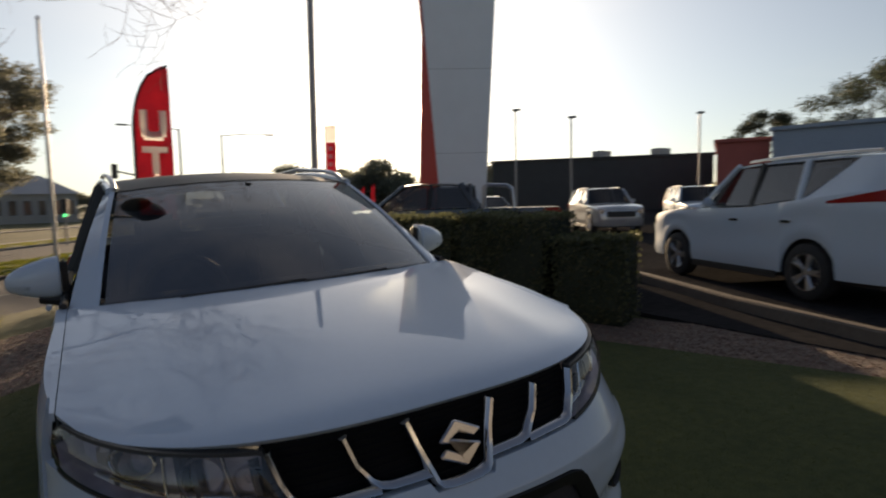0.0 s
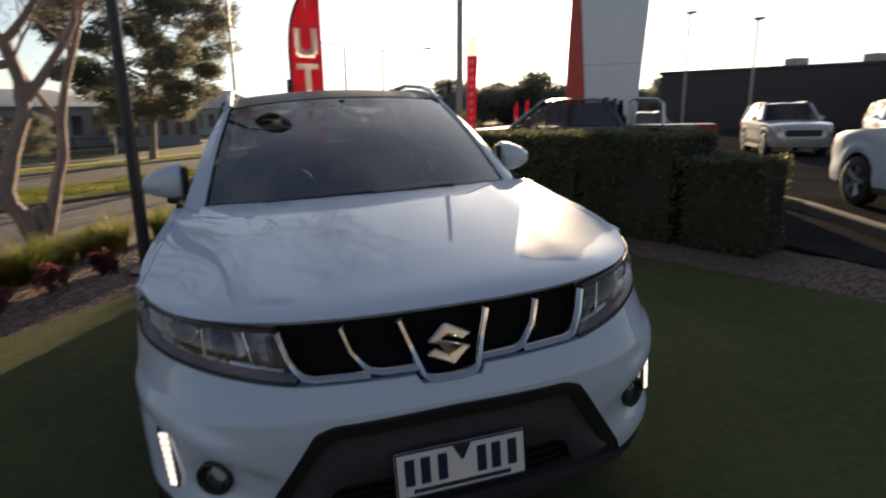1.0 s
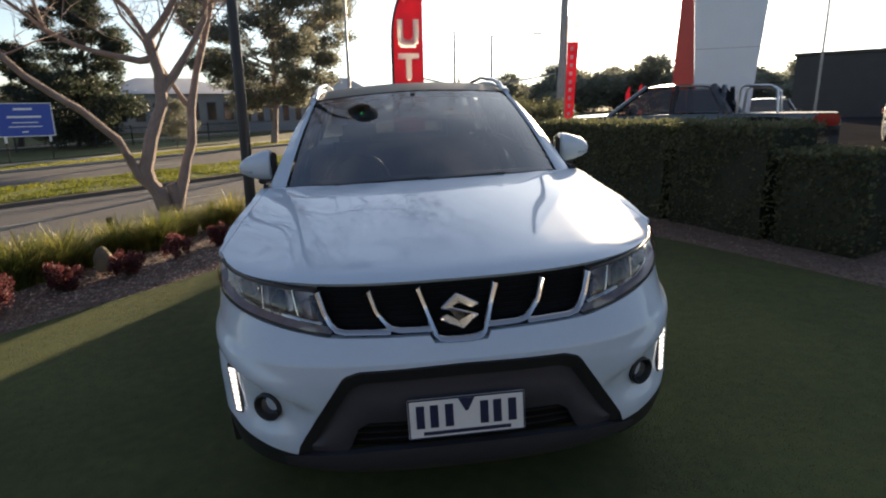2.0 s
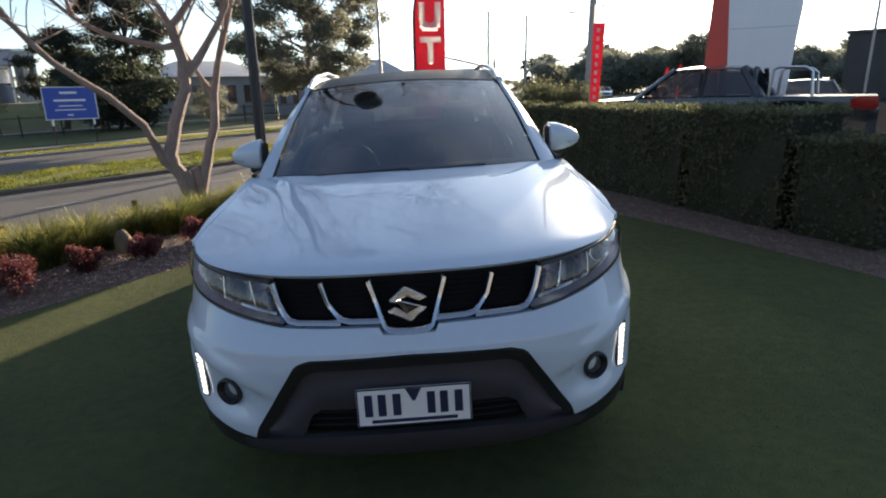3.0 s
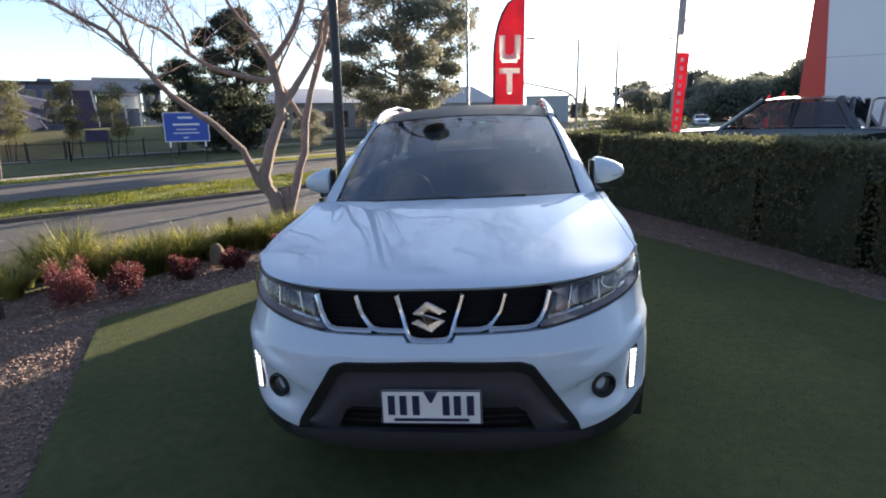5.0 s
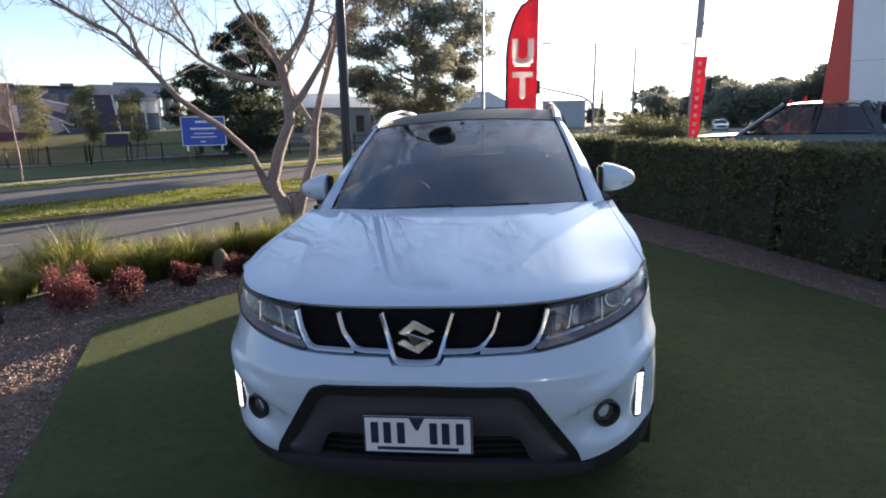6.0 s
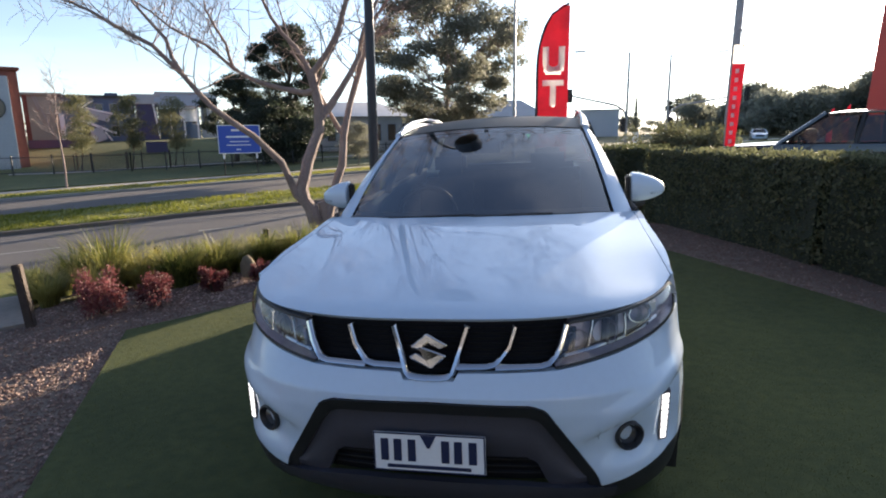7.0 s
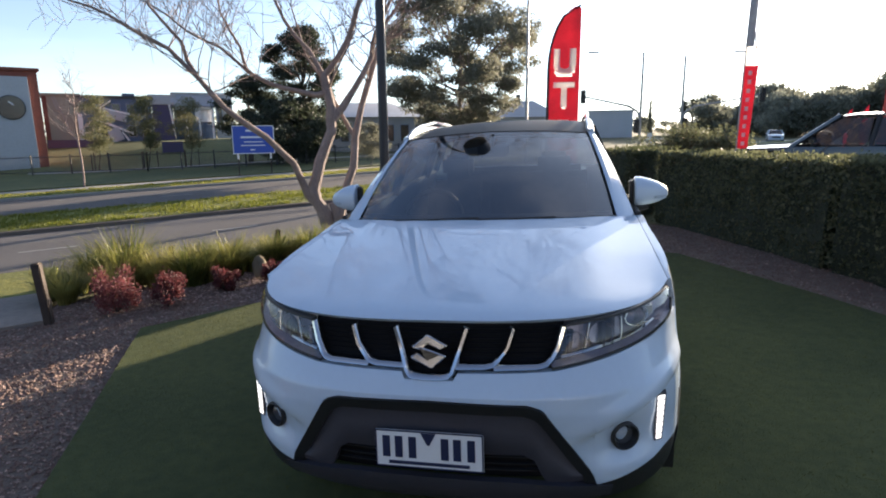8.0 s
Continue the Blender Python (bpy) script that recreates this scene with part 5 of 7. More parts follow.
for x, y in ((-38.3, 40.2), (-34.9, 42.0), (-32.2, 43.9)):
    tree_stakes(x, y)


def woods(name, label, arcs, seed, leaves, leaf):
    """Far woods: uneven clumps along arcs of (azimuth from, to, distance, height)."""
    rnd = random.Random(seed)
    blobs = []
    for a0, a1, dist, h in arcs:
        n = max(3, int((a1 - a0) * dist / 80))
        for k in range(n):
            az_, dd = radians(rnd.uniform(a0, a1)), dist * rnd.uniform(0.9, 1.15)
            hh = h * rnd.uniform(0.55, 1.05)
            for _ in range(3):
                w = hh * rnd.uniform(0.2, 0.42)
                blobs.append((math.sin(az_) * dd + rnd.gauss(0, hh * 0.25), math.cos(az_) * dd + rnd.gauss(0, hh * 0.25), hh * rnd.uniform(0.2, 0.85), w, w, w * 0.6))
    ob = new(name, leaf_mesh(name, blob_points(blobs, leaves, seed, 0.3), leaf, "hazy_far_tree", seed))
    tagged(ob, label, "woods", "", "stuff")


woods("far_woods", "belt of far gum trees behind the intersection, haze painted into the leaf colour", ((12, 40, 135, 9), (15, 32, 126, 9.5), (17, 30, 118, 9), (-3, 13, 190, 6), (-25, -3, 120, 5.5)), 77, 330000, 0.5)
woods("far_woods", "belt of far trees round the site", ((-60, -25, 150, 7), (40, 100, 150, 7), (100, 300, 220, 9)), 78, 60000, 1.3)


def bed_shrub(x, y, h, w, seed):
    z = ground_z(x, y)
    t = thing("shrub", "low olive-green shrub behind the hedge", "shrub", Matrix.Translation((x, y, z - 0.03)), "low shrubs")
    rnd = random.Random(seed)
    blobs, bm = [], bmesh.new()
    for _ in range(10):
        c = (rnd.gauss(0, w * 0.35), rnd.gauss(0, w * 0.35), h * rnd.uniform(0.35, 0.75))
        tube(bm, [(0, 0, 0), (c[0] * 0.5, c[1] * 0.5, c[2] * 0.6), c], [0.02, 0.012, 0.006], 4)
        blobs.append((*c, w * 0.4, w * 0.4, h * 0.3))
    part("stems", bm, "bark_dark", t)
    ob = new("leaves", leaf_mesh("leaves", blob_points(blobs, 6000, seed, 0.3), 0.055, "hedge", seed))
    ob.parent = t


for i, (x, y, h, w) in enumerate(((2.75, 12.5, 1.42, 0.8), (3.15, 12.7, 1.52, 0.9), (3.55, 12.5, 1.50, 0.9), (3.95, 12.6, 1.48, 0.9), (1.4, 12.2, 1.05, 0.8))):
    bed_shrub(x, y, h, w, 90 + i)


def palm(x, y, h, seed):
    z = ground_z(x, y)
    t = thing("palm_tree", "distant tall palm tree with round head of fronds", "tree", Matrix.Translation((x, y, z)), "palm trees")
    bm = bmesh.new()
    tube(bm, [(0, 0, 0), (0.1, 0, h * 0.5), (0, 0, h)], [0.3, 0.22, 0.18], 7)
    part("trunk", bm, "bark_dark", t)
    rnd = random.Random(seed)
    bm = bmesh.new()
    for k in range(26):
        a, e = rnd.uniform(0, math.tau), rnd.uniform(-0.3, 1.2)
        d = Vector((math.cos(a) * math.cos(e), math.sin(a) * math.cos(e), math.sin(e)))
        pts = [Vector((0, 0, h)) + d * q + Vector((0, 0, -0.16 * q * q)) for q in (0, 0.9, 1.7, 2.4)]
        side = d.cross(Vector((0, 0, 1))).normalized()
        rows = [[bm.verts.new(p - side * w), bm.verts.new(p + side * w)] for p, w in zip(pts, (0.05, 0.28, 0.24, 0.03))]
        for r, q in zip(rows, rows[1:]):
            bm.faces.new((r[0], r[1], q[1], q[0]))
    part("crown", bm, "leaf_dark", t)


palm(23.8, 129.1, 5.6, 1)
palm(25.5, 128.8, 5.8, 2)


def cypress(x, y, h, seed):
    t = thing("cypress", "distant narrow cypress tree in haze-paled green", "tree", Matrix.Translation((x, y, ground_z(x, y))))
    bm = bmesh.new()
    tube(bm, [(0, 0, -0.1), (0, 0, h * 0.9)], [0.16, 0.04], 7)
    part("trunk", bm, "bark_dark", t)
    blobs = [(0, 0, h * k, 0.55 * (1.15 - k), 0.55 * (1.15 - k), h * 0.07) for k in steps(0.1, 0.97, 14)]
    ob = new("crown", leaf_mesh("crown", blob_points(blobs, 4000, seed, 0.2), 0.22, "hazy_far_tree", seed))
    ob.parent = t


cypress(15.7, 117.2, 7.0, 5)


# ---- roads and kerbs ----
def road_strip(name, n0, n1, lift, mat, label, a0=-70, a1=130, kind="structure"):
    bm = bmesh.new()
    sheet(bm, lambda a, n: (*road_xy(a, n), low_z(*road_xy(a, n)) + lift), steps(a0, a1, 100), steps(n0, n1, max(2, int((n1 - n0) / 1.5) + 1)), (0, 0, -0.2))
    return solid(name, bm, mat, label, "road" if mat == "road" else "ground", kind)


road_strip("road", 0.0, 8.1, 0.0, "road", "grey worn asphalt carriageway")
road_strip("road", 13.45, 21.6, 0.0, "road", "grey worn asphalt far carriageway")
road_strip("kerb", -0.35, 0.0, 0.10, "concrete", "pale concrete kerb along the road")
road_strip("kerb", 8.1, 8.35, 0.12, "kerb_dark", "dark grey-brown kerb along the median")
road_strip("kerb", 13.2, 13.45, 0.12, "kerb_dark", "dark grey-brown kerb along the median")
road_strip("kerb", 21.6, 21.85, 0.12, "concrete", "pale concrete kerb along the far verge")
road_strip("median", 8.35, 13.2, 0.13, "verge", "mown green grass median strip")
road_strip("verge", 21.85, 24.6, 0.13, "verge", "mown green grass verge")
road_strip("footpath", 24.6, 26.2, 0.14, "concrete", "pale concrete footpath")
for n in (4.35, 17.2):
    for i in range(26):
        a = -40 + i * 5.0
        bm = bmesh.new()
        sheet(bm, lambda p, q: (*road_xy(p, q), low_z(*road_xy(p, q)) + 0.006), (a, a + 1.4), (n - 0.05, n + 0.05))
        solid("lane_mark", bm, "line_paint", "worn white lane marking dash", "road marking", "structure")
bm = bmesh.new()
sheet(bm, lambda a, q: (*road_xy(a, q), ground_z(*road_xy(a, q)) + 0.005), steps(-20.0, 26.0, 47), steps(29.0, 64.0, 36), (0, 0, -0.1))
solid("lawn", bm, "school_grass", "worn green school lawn on a bank", "ground", "structure")
bm = bmesh.new()
sheet(bm, lambda a, q: (*road_xy(a, 40.3 + q + 0.05 * max(0.0, 4.0 - a) ** 2), ground_z(*road_xy(a, 40.3 + q + 0.05 * max(0.0, 4.0 - a) ** 2)) + 0.03), steps(-2.0, 60.0, 60), (0, 0.6, 1.2), (0, 0, -0.15))
solid("footpath", bm, "concrete", "pale footpath across the school lawn", "ground", "structure")
bm = bmesh.new()
sheet(bm, lambda a, q: (*road_xy(a, q), ground_z(*road_xy(a, q)) + 0.012), steps(-16.0, 1.3, 50), steps(-8.46, -7.15, 6), (0, 0, -0.12))
solid("footpath", bm, "sand_path", "pale sandy footpath beside the garden bed", "ground", "structure")
bm = bmesh.new()
sheet(bm, lambda a, q: (*road_xy(a, q), ground_z(*road_xy(a, q)) + 0.008), steps(-16.0, 1.3, 40), steps(-7.15, -5.5, 6), (0, 0, -0.12))
solid("verge", bm, "verge", "narrow green grass strip beside the footpath", "ground", "structure")
# car park, cut in strips that follow the rise
CAR_PARK = [(5.3, -30), (60, -30), (60, 40.0), (34.0, 44.0), (5.6, 16.0), (4.6, 9.0), (4.8, 2.4)]
clipped("car_park", CAR_PARK, 0.0, "asphalt", "dark asphalt car park", 1.0)


def kerb_run(pts):
    bm = bmesh.new()
    rows = []
    for i, (x, y) in enumerate(pts):
        a, b = Vector(pts[max(0, i - 1)]), Vector(pts[min(len(pts) - 1, i + 1)])
        d = (b - a).normalized()
        n = Vector((-d.y, d.x))
        z = ground_z(x, y)
        rows.append([bm.verts.new((x + n.x * w, y + n.y * w, z + h)) for w, h in ((-0.08, -0.05), (-0.07, 0.12), (-0.05, 0.14), (0.06, 0.14), (0.08, 0.12), (0.09, -0.05))])
    for r, s in zip(rows, rows[1:]):
        for k in range(5):
            bm.faces.new((r[k], s[k], s[k + 1], r[k + 1]))
    for r in (rows[0], rows[-1]):
        bm.faces.new(r)
    bmesh.ops.recalc_face_normals(bm, faces=bm.faces)
    solid("kerb", bm, "kerb_dark", "concrete kerb edging the car park, shade put into its brown colour", "kerb", "structure")


kerb_run([(7.4, 6.6), (6.9, 5.0), (5.95, 2.95), (5.35, 1.2), (5.2, -1.0), (5.35, -5.0)])


# ---- vehicles ----
def vehicle(name, label, m, paint, length=4.8, width=1.82, height=1.8, wheelbase=2.8, hood_z=1.08, belt_z=1.12, screen=1.35, roof0=2.05, roof1=4.1, back=4.6,
            rise=0.05, tray=False, clearance=0.28, wheel_r=0.37, glass_mat="dark_glass", quarter=None):
    """A parked car, front towards -y, on z = 0."""
    car = thing(name, label, "car", m, "parked cars")
    hw, f_ax = width / 2, length * 0.185
    r_ax = f_ax + wheelbase

    def half(y):
        e = abs(y / length - 0.5) * 2
        return hw * (1 - 0.16 * e ** 7)

    def top(y):
        return lerp_table(y, [(0, hood_z - 0.22), (0.12, hood_z - 0.1), (0.5, hood_z - 0.03), (screen, belt_z), (length * 0.55, belt_z + 0.03), (length * 0.93, belt_z + rise), (length, belt_z + rise - 0.1)])

    def low(y):
        for c in (f_ax, r_ax):
            if abs(y - c) < wheel_r + 0.06:
                return max(clearance + 0.04, wheel_r + math.sqrt((wheel_r + 0.06) ** 2 - (y - c) ** 2))
        return clearance + 0.04
    ys = sorted(set(steps(0, length, 60) + [c + s * (wheel_r + 0.06) * k for c in (f_ax, r_ax) for s in (-1, 1) for k in (0.999, 1.001, 0.9)]))
    for s in (-1, 1):
        bm = bmesh.new()
        sheet(bm, lambda y, t: (s * (half(y) - 0.05 * abs(t - 0.55) ** 2 * 4 * 0.5 + 0.012 * math.sin(t * 9)), y, low(y) + (top(y) - low(y)) * t), ys, steps(0, 1, 9), (-s * 0.03, 0, 0))
        bmesh.ops.recalc_face_normals(bm, faces=bm.faces)
        side = part("body_side", bm, paint, car)
        for y in (screen + 0.95, screen + 1.95) if not tray else (screen + 0.95, screen + 1.75):
            bm = bmesh.new()
            box(bm, s * half(y) - 0.02, s * half(y) + 0.02, y - 0.1, y + 0.08, belt_z - 0.17, belt_z - 0.135, 0.008)
            part("door_handle", bm, "chrome", side)
        bm = bmesh.new()
        box(bm, s * hw - 0.03 if s > 0 else -hw - 0.005, s * hw + 0.005 if s > 0 else -hw + 0.03, f_ax + wheel_r + 0.1, r_ax - wheel_r - 0.1, clearance - 0.05, clearance + 0.05, 0.015)
        part("side_step", bm, "black_plastic", car)
        # side windows
        edges = ((screen + 0.42, screen + 1.18), (screen + 1.26, screen + 2.05)) + (() if tray else ((screen + 2.13, quarter or back - 0.22),))
        for k, (a, b) in enumerate(edges):
            bm = bmesh.new()
            kick = quarter is not None and k == 2

            def wp(y, t):
                roof_y0, roof_y1 = roof0 + 0.05, roof1
                hi = 0.93
                if y < roof_y0:
                    hi = 0.93 * (y - screen - 0.1) / (roof_y0 - screen - 0.1)
                if y > roof_y1:
                    hi = 0.93 * max(0.15, 1 - (y - roof_y1) / (back - roof_y1))
                lo = 0.04 + (0.74 * ((y - a) / (b - a)) ** 1.3 if kick else 0)
                q = lo + (hi - lo) * t
                return s * (half(y) - 0.05 + (hw * 0.72 - half(y) + 0.05) * q), y, top(y) + (height - 0.07 - top(y)) * q
            sheet(bm, wp, steps(a, b, 10), steps(0, 1, 5))
            part("side_window", bm, glass_mat, car)
            if kick:
                # solid rear pillar under and behind the rising window line
                bm = bmesh.new()
                sheet(bm, lambda y, t: (s * (half(y) - 0.05 + (hw * 0.72 - half(y) + 0.05) * t * min(1, 0.04 + 0.76 * max(0, (y - a) / (b - a)) ** 1.3)), y, top(y) - 0.02 + (height - 0.05 - top(y)) * t * min(1, 0.04 + 0.76 * max(0, (y - a) / (b - a)) ** 1.3)), steps(a, length - 0.12, 16), steps(0, 1, 5), (-s * 0.03, 0, 0))
                bmesh.ops.recalc_face_normals(bm, faces=bm.faces)
                part("rear_pillar", bm, paint, car)
        for y0, y1, r in ((screen + 0.03, roof0, 0.045), (screen + 1.22, screen + 1.26, 0.04), (screen + 2.09, screen + 2.06, 0.045), (back, roof1 + 0.02, 0.075)):
            if quarter and r == 0.075:
                continue
            bm = bmesh.new()
            tube(bm, [(s * (half(y0) - 0.06), y0, top(y0) - 0.02), (s * hw * 0.73, y1, height - 0.06)], r, 6)
            part("pillar", bm, paint if r != 0.04 else "black_plastic", car)
        bm = bmesh.new()
        mx = s * (hw + 0.07)
        box(bm, mx - 0.1, mx + 0.1, screen + 0.38, screen + 0.47, belt_z + 0.03, belt_z + 0.17, 0.038)
        box(bm, s * (hw - 0.04) - 0.06, s * (hw - 0.04) + 0.06, screen + 0.4, screen + 0.45, belt_z + 0.005, belt_z + 0.05, 0.012)
        part("door_mirror", bm, paint, car)
        bm = bmesh.new()
        box(bm, s * hw * 0.74 - 0.13, s * hw * 0.74 + 0.13, -0.03 + 0.05, 0.3, hood_z - 0.3, hood_z - 0.14, 0.04)
        part("headlight", bm, "chrome", car, "bright headlight")
        bm = bmesh.new()
        if quarter:
            sheet(bm, lambda y, t: (s * (half(y) + 0.004), y, belt_z + rise - 0.14 + 0.03 * (y - length + 0.8) + (0.03 + 0.11 * (y - length + 0.8) / 0.75) * t), steps(length - 0.8, length - 0.05, 10), steps(0, 1, 4), (-s * 0.05, 0, 0))
            bmesh.ops.recalc_face_normals(bm, faces=bm.faces)
        else:
            box(bm, s * hw * 0.86 - 0.09, s * hw * 0.86 + 0.09, length - 0.42, length - 0.02, belt_z - 0.2 + rise * 0.7, belt_z + rise * 0.6, 0.03)
        part("tail_light", bm, "red_lens", car, "red tail light")
        for y in (f_ax, r_ax):
            wheel("wheel", car, s * (hw - 0.13), y, wheel_r, 0.24)
            bm = bmesh.new()
            sheet(bm, lambda a, t: (s * (hw - 0.04 - 0.3 * t), y - (wheel_r + 0.05) * math.cos(a), wheel_r + (wheel_r + 0.05) * math.sin(a)), steps(-0.2, math.pi + 0.2, 16), (0, 1))
            part("wheel_well", bm, "black_plastic", car)
        if not tray:
            bm = bmesh.new()
            tube(bm, [(s * hw * 0.66, y, height - 0.04 + 0.05 * math.sin(math.pi * (y - roof0) / (roof1 - roof0)) ** 0.3) for y in steps(roof0 + 0.15, roof1 - 0.1, 9)], 0.018, 6)
            part("roof_rail", bm, "satin", car)
    bm = bmesh.new()
    sheet(bm, lambda p, y: (p * (half(y) - 0.015), y, top(y) + 0.05 * (1 - p * p)), steps(-1, 1, 13), steps(0.02, screen + 0.08, 12), (0, 0, -0.02))
    part("hood", bm, paint, car)
    bm = bmesh.new()
    sheet(bm, lambda p, t: (p * half(0) * (1 - 0.02 * t), 0.02 + 0.13 * p ** 4 - 0.05 * math.sin(math.pi * t), clearance + 0.02 + (hood_z - 0.2 - clearance) * t), steps(-1, 1, 15), steps(0, 1, 8), (0, 0.05, 0))
    bump = part("front_bumper", bm, paint, car)
    bm = bmesh.new()
    box(bm, -hw * 0.55, hw * 0.55, -0.06, 0.0, hood_z - 0.42, hood_z - 0.22, 0.02)
    part("grille", bm, "black_plastic", bump)
    bm = bmesh.new()
    sheet(bm, lambda p, t: (p * half(length) * (1 - 0.02 * t), length - 0.05 - 0.08 * p ** 4 + 0.04 * math.sin(math.pi * t), clearance + 0.05 + (belt_z - 0.05 - clearance) * t), steps(-1, 1, 13), steps(0, 1, 8), (0, -0.05, 0))
    part("tailgate", bm, paint, car)
    bm = bmesh.new()
    sheet(bm, lambda p, t: (p * hw * (0.72 + 0.02 * math.sin(math.pi * t)), roof0 + (roof1 - roof0) * t, height - 0.045 + 0.045 * (1 - p * p) - 0.03 * (2 * t - 1) ** 4), steps(-1, 1, 11), steps(0, 1, 10), (0, 0, -0.03))
    part("roof", bm, paint, car)
    bm = bmesh.new()
    sheet(bm, lambda p, t: (p * (half(screen) - 0.1 + (hw * 0.70 - half(screen) + 0.1) * t), screen + 0.05 + 0.12 * p * p * (1 - t) + (roof0 - screen - 0.05) * t, top(screen) + 0.03 + (height - 0.05 - top(screen) - 0.03) * t), steps(-1, 1, 11), steps(0, 1, 6))
    part("windscreen", bm, glass_mat, car)
    bm = bmesh.new()
    sheet(bm, lambda p, t: (p * (half(back) - 0.1 + (hw * 0.70 - half(back) + 0.1) * t), back - 0.02 + (roof1 - back) * t, top(back) - 0.02 + (height - 0.05 - top(back)) * t), steps(-1, 1, 9), steps(0, 1, 5))
    part("rear_window", bm, glass_mat, car)
    bm = bmesh.new()
    box(bm, -hw * 0.8, hw * 0.8, 0.3, length - 0.2, clearance - 0.02, clearance + 0.12)
    box(bm, -hw * 0.86, hw * 0.86, screen + 0.3, length - 0.25 if not tray else back, 0.6, belt_z - 0.12)
    part("underbody", bm, "black_plastic", car)
    if tray:
        bm = bmesh.new()
        sheet(bm, lambda p, y: (p * (half(y) - 0.02), y, belt_z + 0.03), steps(-1, 1, 5), steps(back + 0.02, length - 0.04, 6), (0, 0, -0.03))
        part("tray_cover", bm, "black_plastic", car)
        for s in (-1, 1):
            bm = bmesh.new()
            tube(bm, [(s * hw * 0.72, back + 0.1, belt_z), (s * hw * 0.70, back + 0.13, height - 0.12), (s * hw * 0.70, back + 0.2, height - 0.07), (s * hw * 0.70, back + 0.62, height - 0.09), (s * hw * 0.71, back + 0.72, height - 0.16), (s * hw * 0.74, back + 0.76, belt_z)], 0.025, 8)
            part("sports_bar", bm, "satin", car)
    return car


def parked(x, y, heading):
    return pose(x, y, ground_z(x, y) + 0.002, 0, 0, 180 - heading)


def placed(axle_x, axle_y, heading, f_ax, hw):
    """The pose of a car whose near front wheel touches the ground at a place."""
    h = radians(heading)
    fwd, right = Vector((math.sin(h), math.cos(h))), Vector((math.cos(h), -math.sin(h)))
    o = Vector((axle_x, axle_y)) + fwd * f_ax + right * hw
    return pose(o.x, o.y, ground_z(axle_x, axle_y), 0, 0, 180 - heading)


vehicle("car", "white seven-seat SUV parked on the asphalt car park", placed(8.1, 5.2, 21.7, 0.89, 0.80), "white_paint", 4.82, 1.83, 1.86, 2.82, 1.14, 1.16, 1.45, 2.2, 4.55, 4.75, 0.22, quarter=4.15)
vehicle("car", "silver SUV parked nose-out in the car park", parked(15.3, 12.7, 212), "silver_paint", 4.6, 1.85, 1.7, 2.7, 1.05, 1.08, 1.35, 2.0, 3.9, 4.4)
vehicle("car", "white SUV parked in the car park row", parked(18.4, 11.2, 222), "white_paint", 4.6, 1.85, 1.72, 2.7, 1.05, 1.08, 1.35, 2.0, 3.9, 4.4)
vehicle("car", "dark sedan parked in the car park row", parked(12.4, 16.0, 205), "dark_paint", 4.6, 1.8, 1.48, 2.7, 0.92, 0.95, 1.4, 2.15, 3.5, 4.2)
vehicle("pickup_truck", "dark double-cab pickup truck parked behind the hedge", parked(3.72, 11.24, -52), "dark_paint", 5.25, 1.85, 1.67, 3.1, 1.06, 1.08, 1.35, 2.05, 3.2, 3.55, 0.03, True, 0.3, 0.38, "dark_glass")
vehicle("car", "far white car waiting at the intersection", parked(25.5, 77.3, 193), "white_paint", 4.5, 1.8, 1.5, 2.7, 0.95, 0.98, 1.4, 2.1, 3.6, 4.2)


# ---- posts, signals, flags ----
def upright(name, label, x, y, parts_, category="pole", lean=0.0):
    """A post; parts_: name, material, list of tubes of (points, radii)."""
    t = thing(name, label, category, Matrix.Translation((x, y, ground_z(x, y) - 0.05)) @ pose(0, 0, 0, 0, lean))
    for pname, mat, tubes in parts_:
        bm = bmesh.new()
        for pts, r in tubes:
            tube(bm, pts, r, 12)
        part(pname, bm, mat, t)
    return t


upright("lamp_post", "slim black steel lamp post beside the lawn", -1.73, 4.92, (("shaft", "pole_black", [([(0, 0, 0), (0, 0, 4.5), (0.04, 0, 4.9), (0.2, 0, 5.3), (0.45, 0, 5.5), (0.6, 0, 5.52)], [0.062, 0.05, 0.045, 0.04, 0.035, 0.03])]), ("base_plate", "pole_black", [([(0, 0, 0), (0, 0, 0.06)], 0.16)]),
        ("lamp_head", "pole_black", [([(0.6, 0, 4.75), (0.6, 0, 4.8), (0.6, 0, 5.2), (0.6, 0, 5.55), (0.6, 0, 5.68)], [0.16, 0.28, 0.34, 0.3, 0.08])])), "lamp post")
upright("flagpole", "tall grey steel pole beside the car park", 4.42, 13.43, (("shaft", "pole_grey", [([(0, 0, 0), (0, 0, 9.0)], [0.10, 0.08])]), ("footing", "concrete", [([(0, 0, 0), (0, 0, 0.1)], 0.2)])), "pole", 0.8)
upright("street_light", "tall thin grey street light by the road", -1.82, 30.5, (("shaft", "pole_grey", [([(0, 0, 0), (0, 0, 11.0)], [0.10, 0.06])]), ("cap", "pole_grey", [([(0, 0, 11.0), (0, 0, 11.15)], [0.09, 0.04])])), "street light")


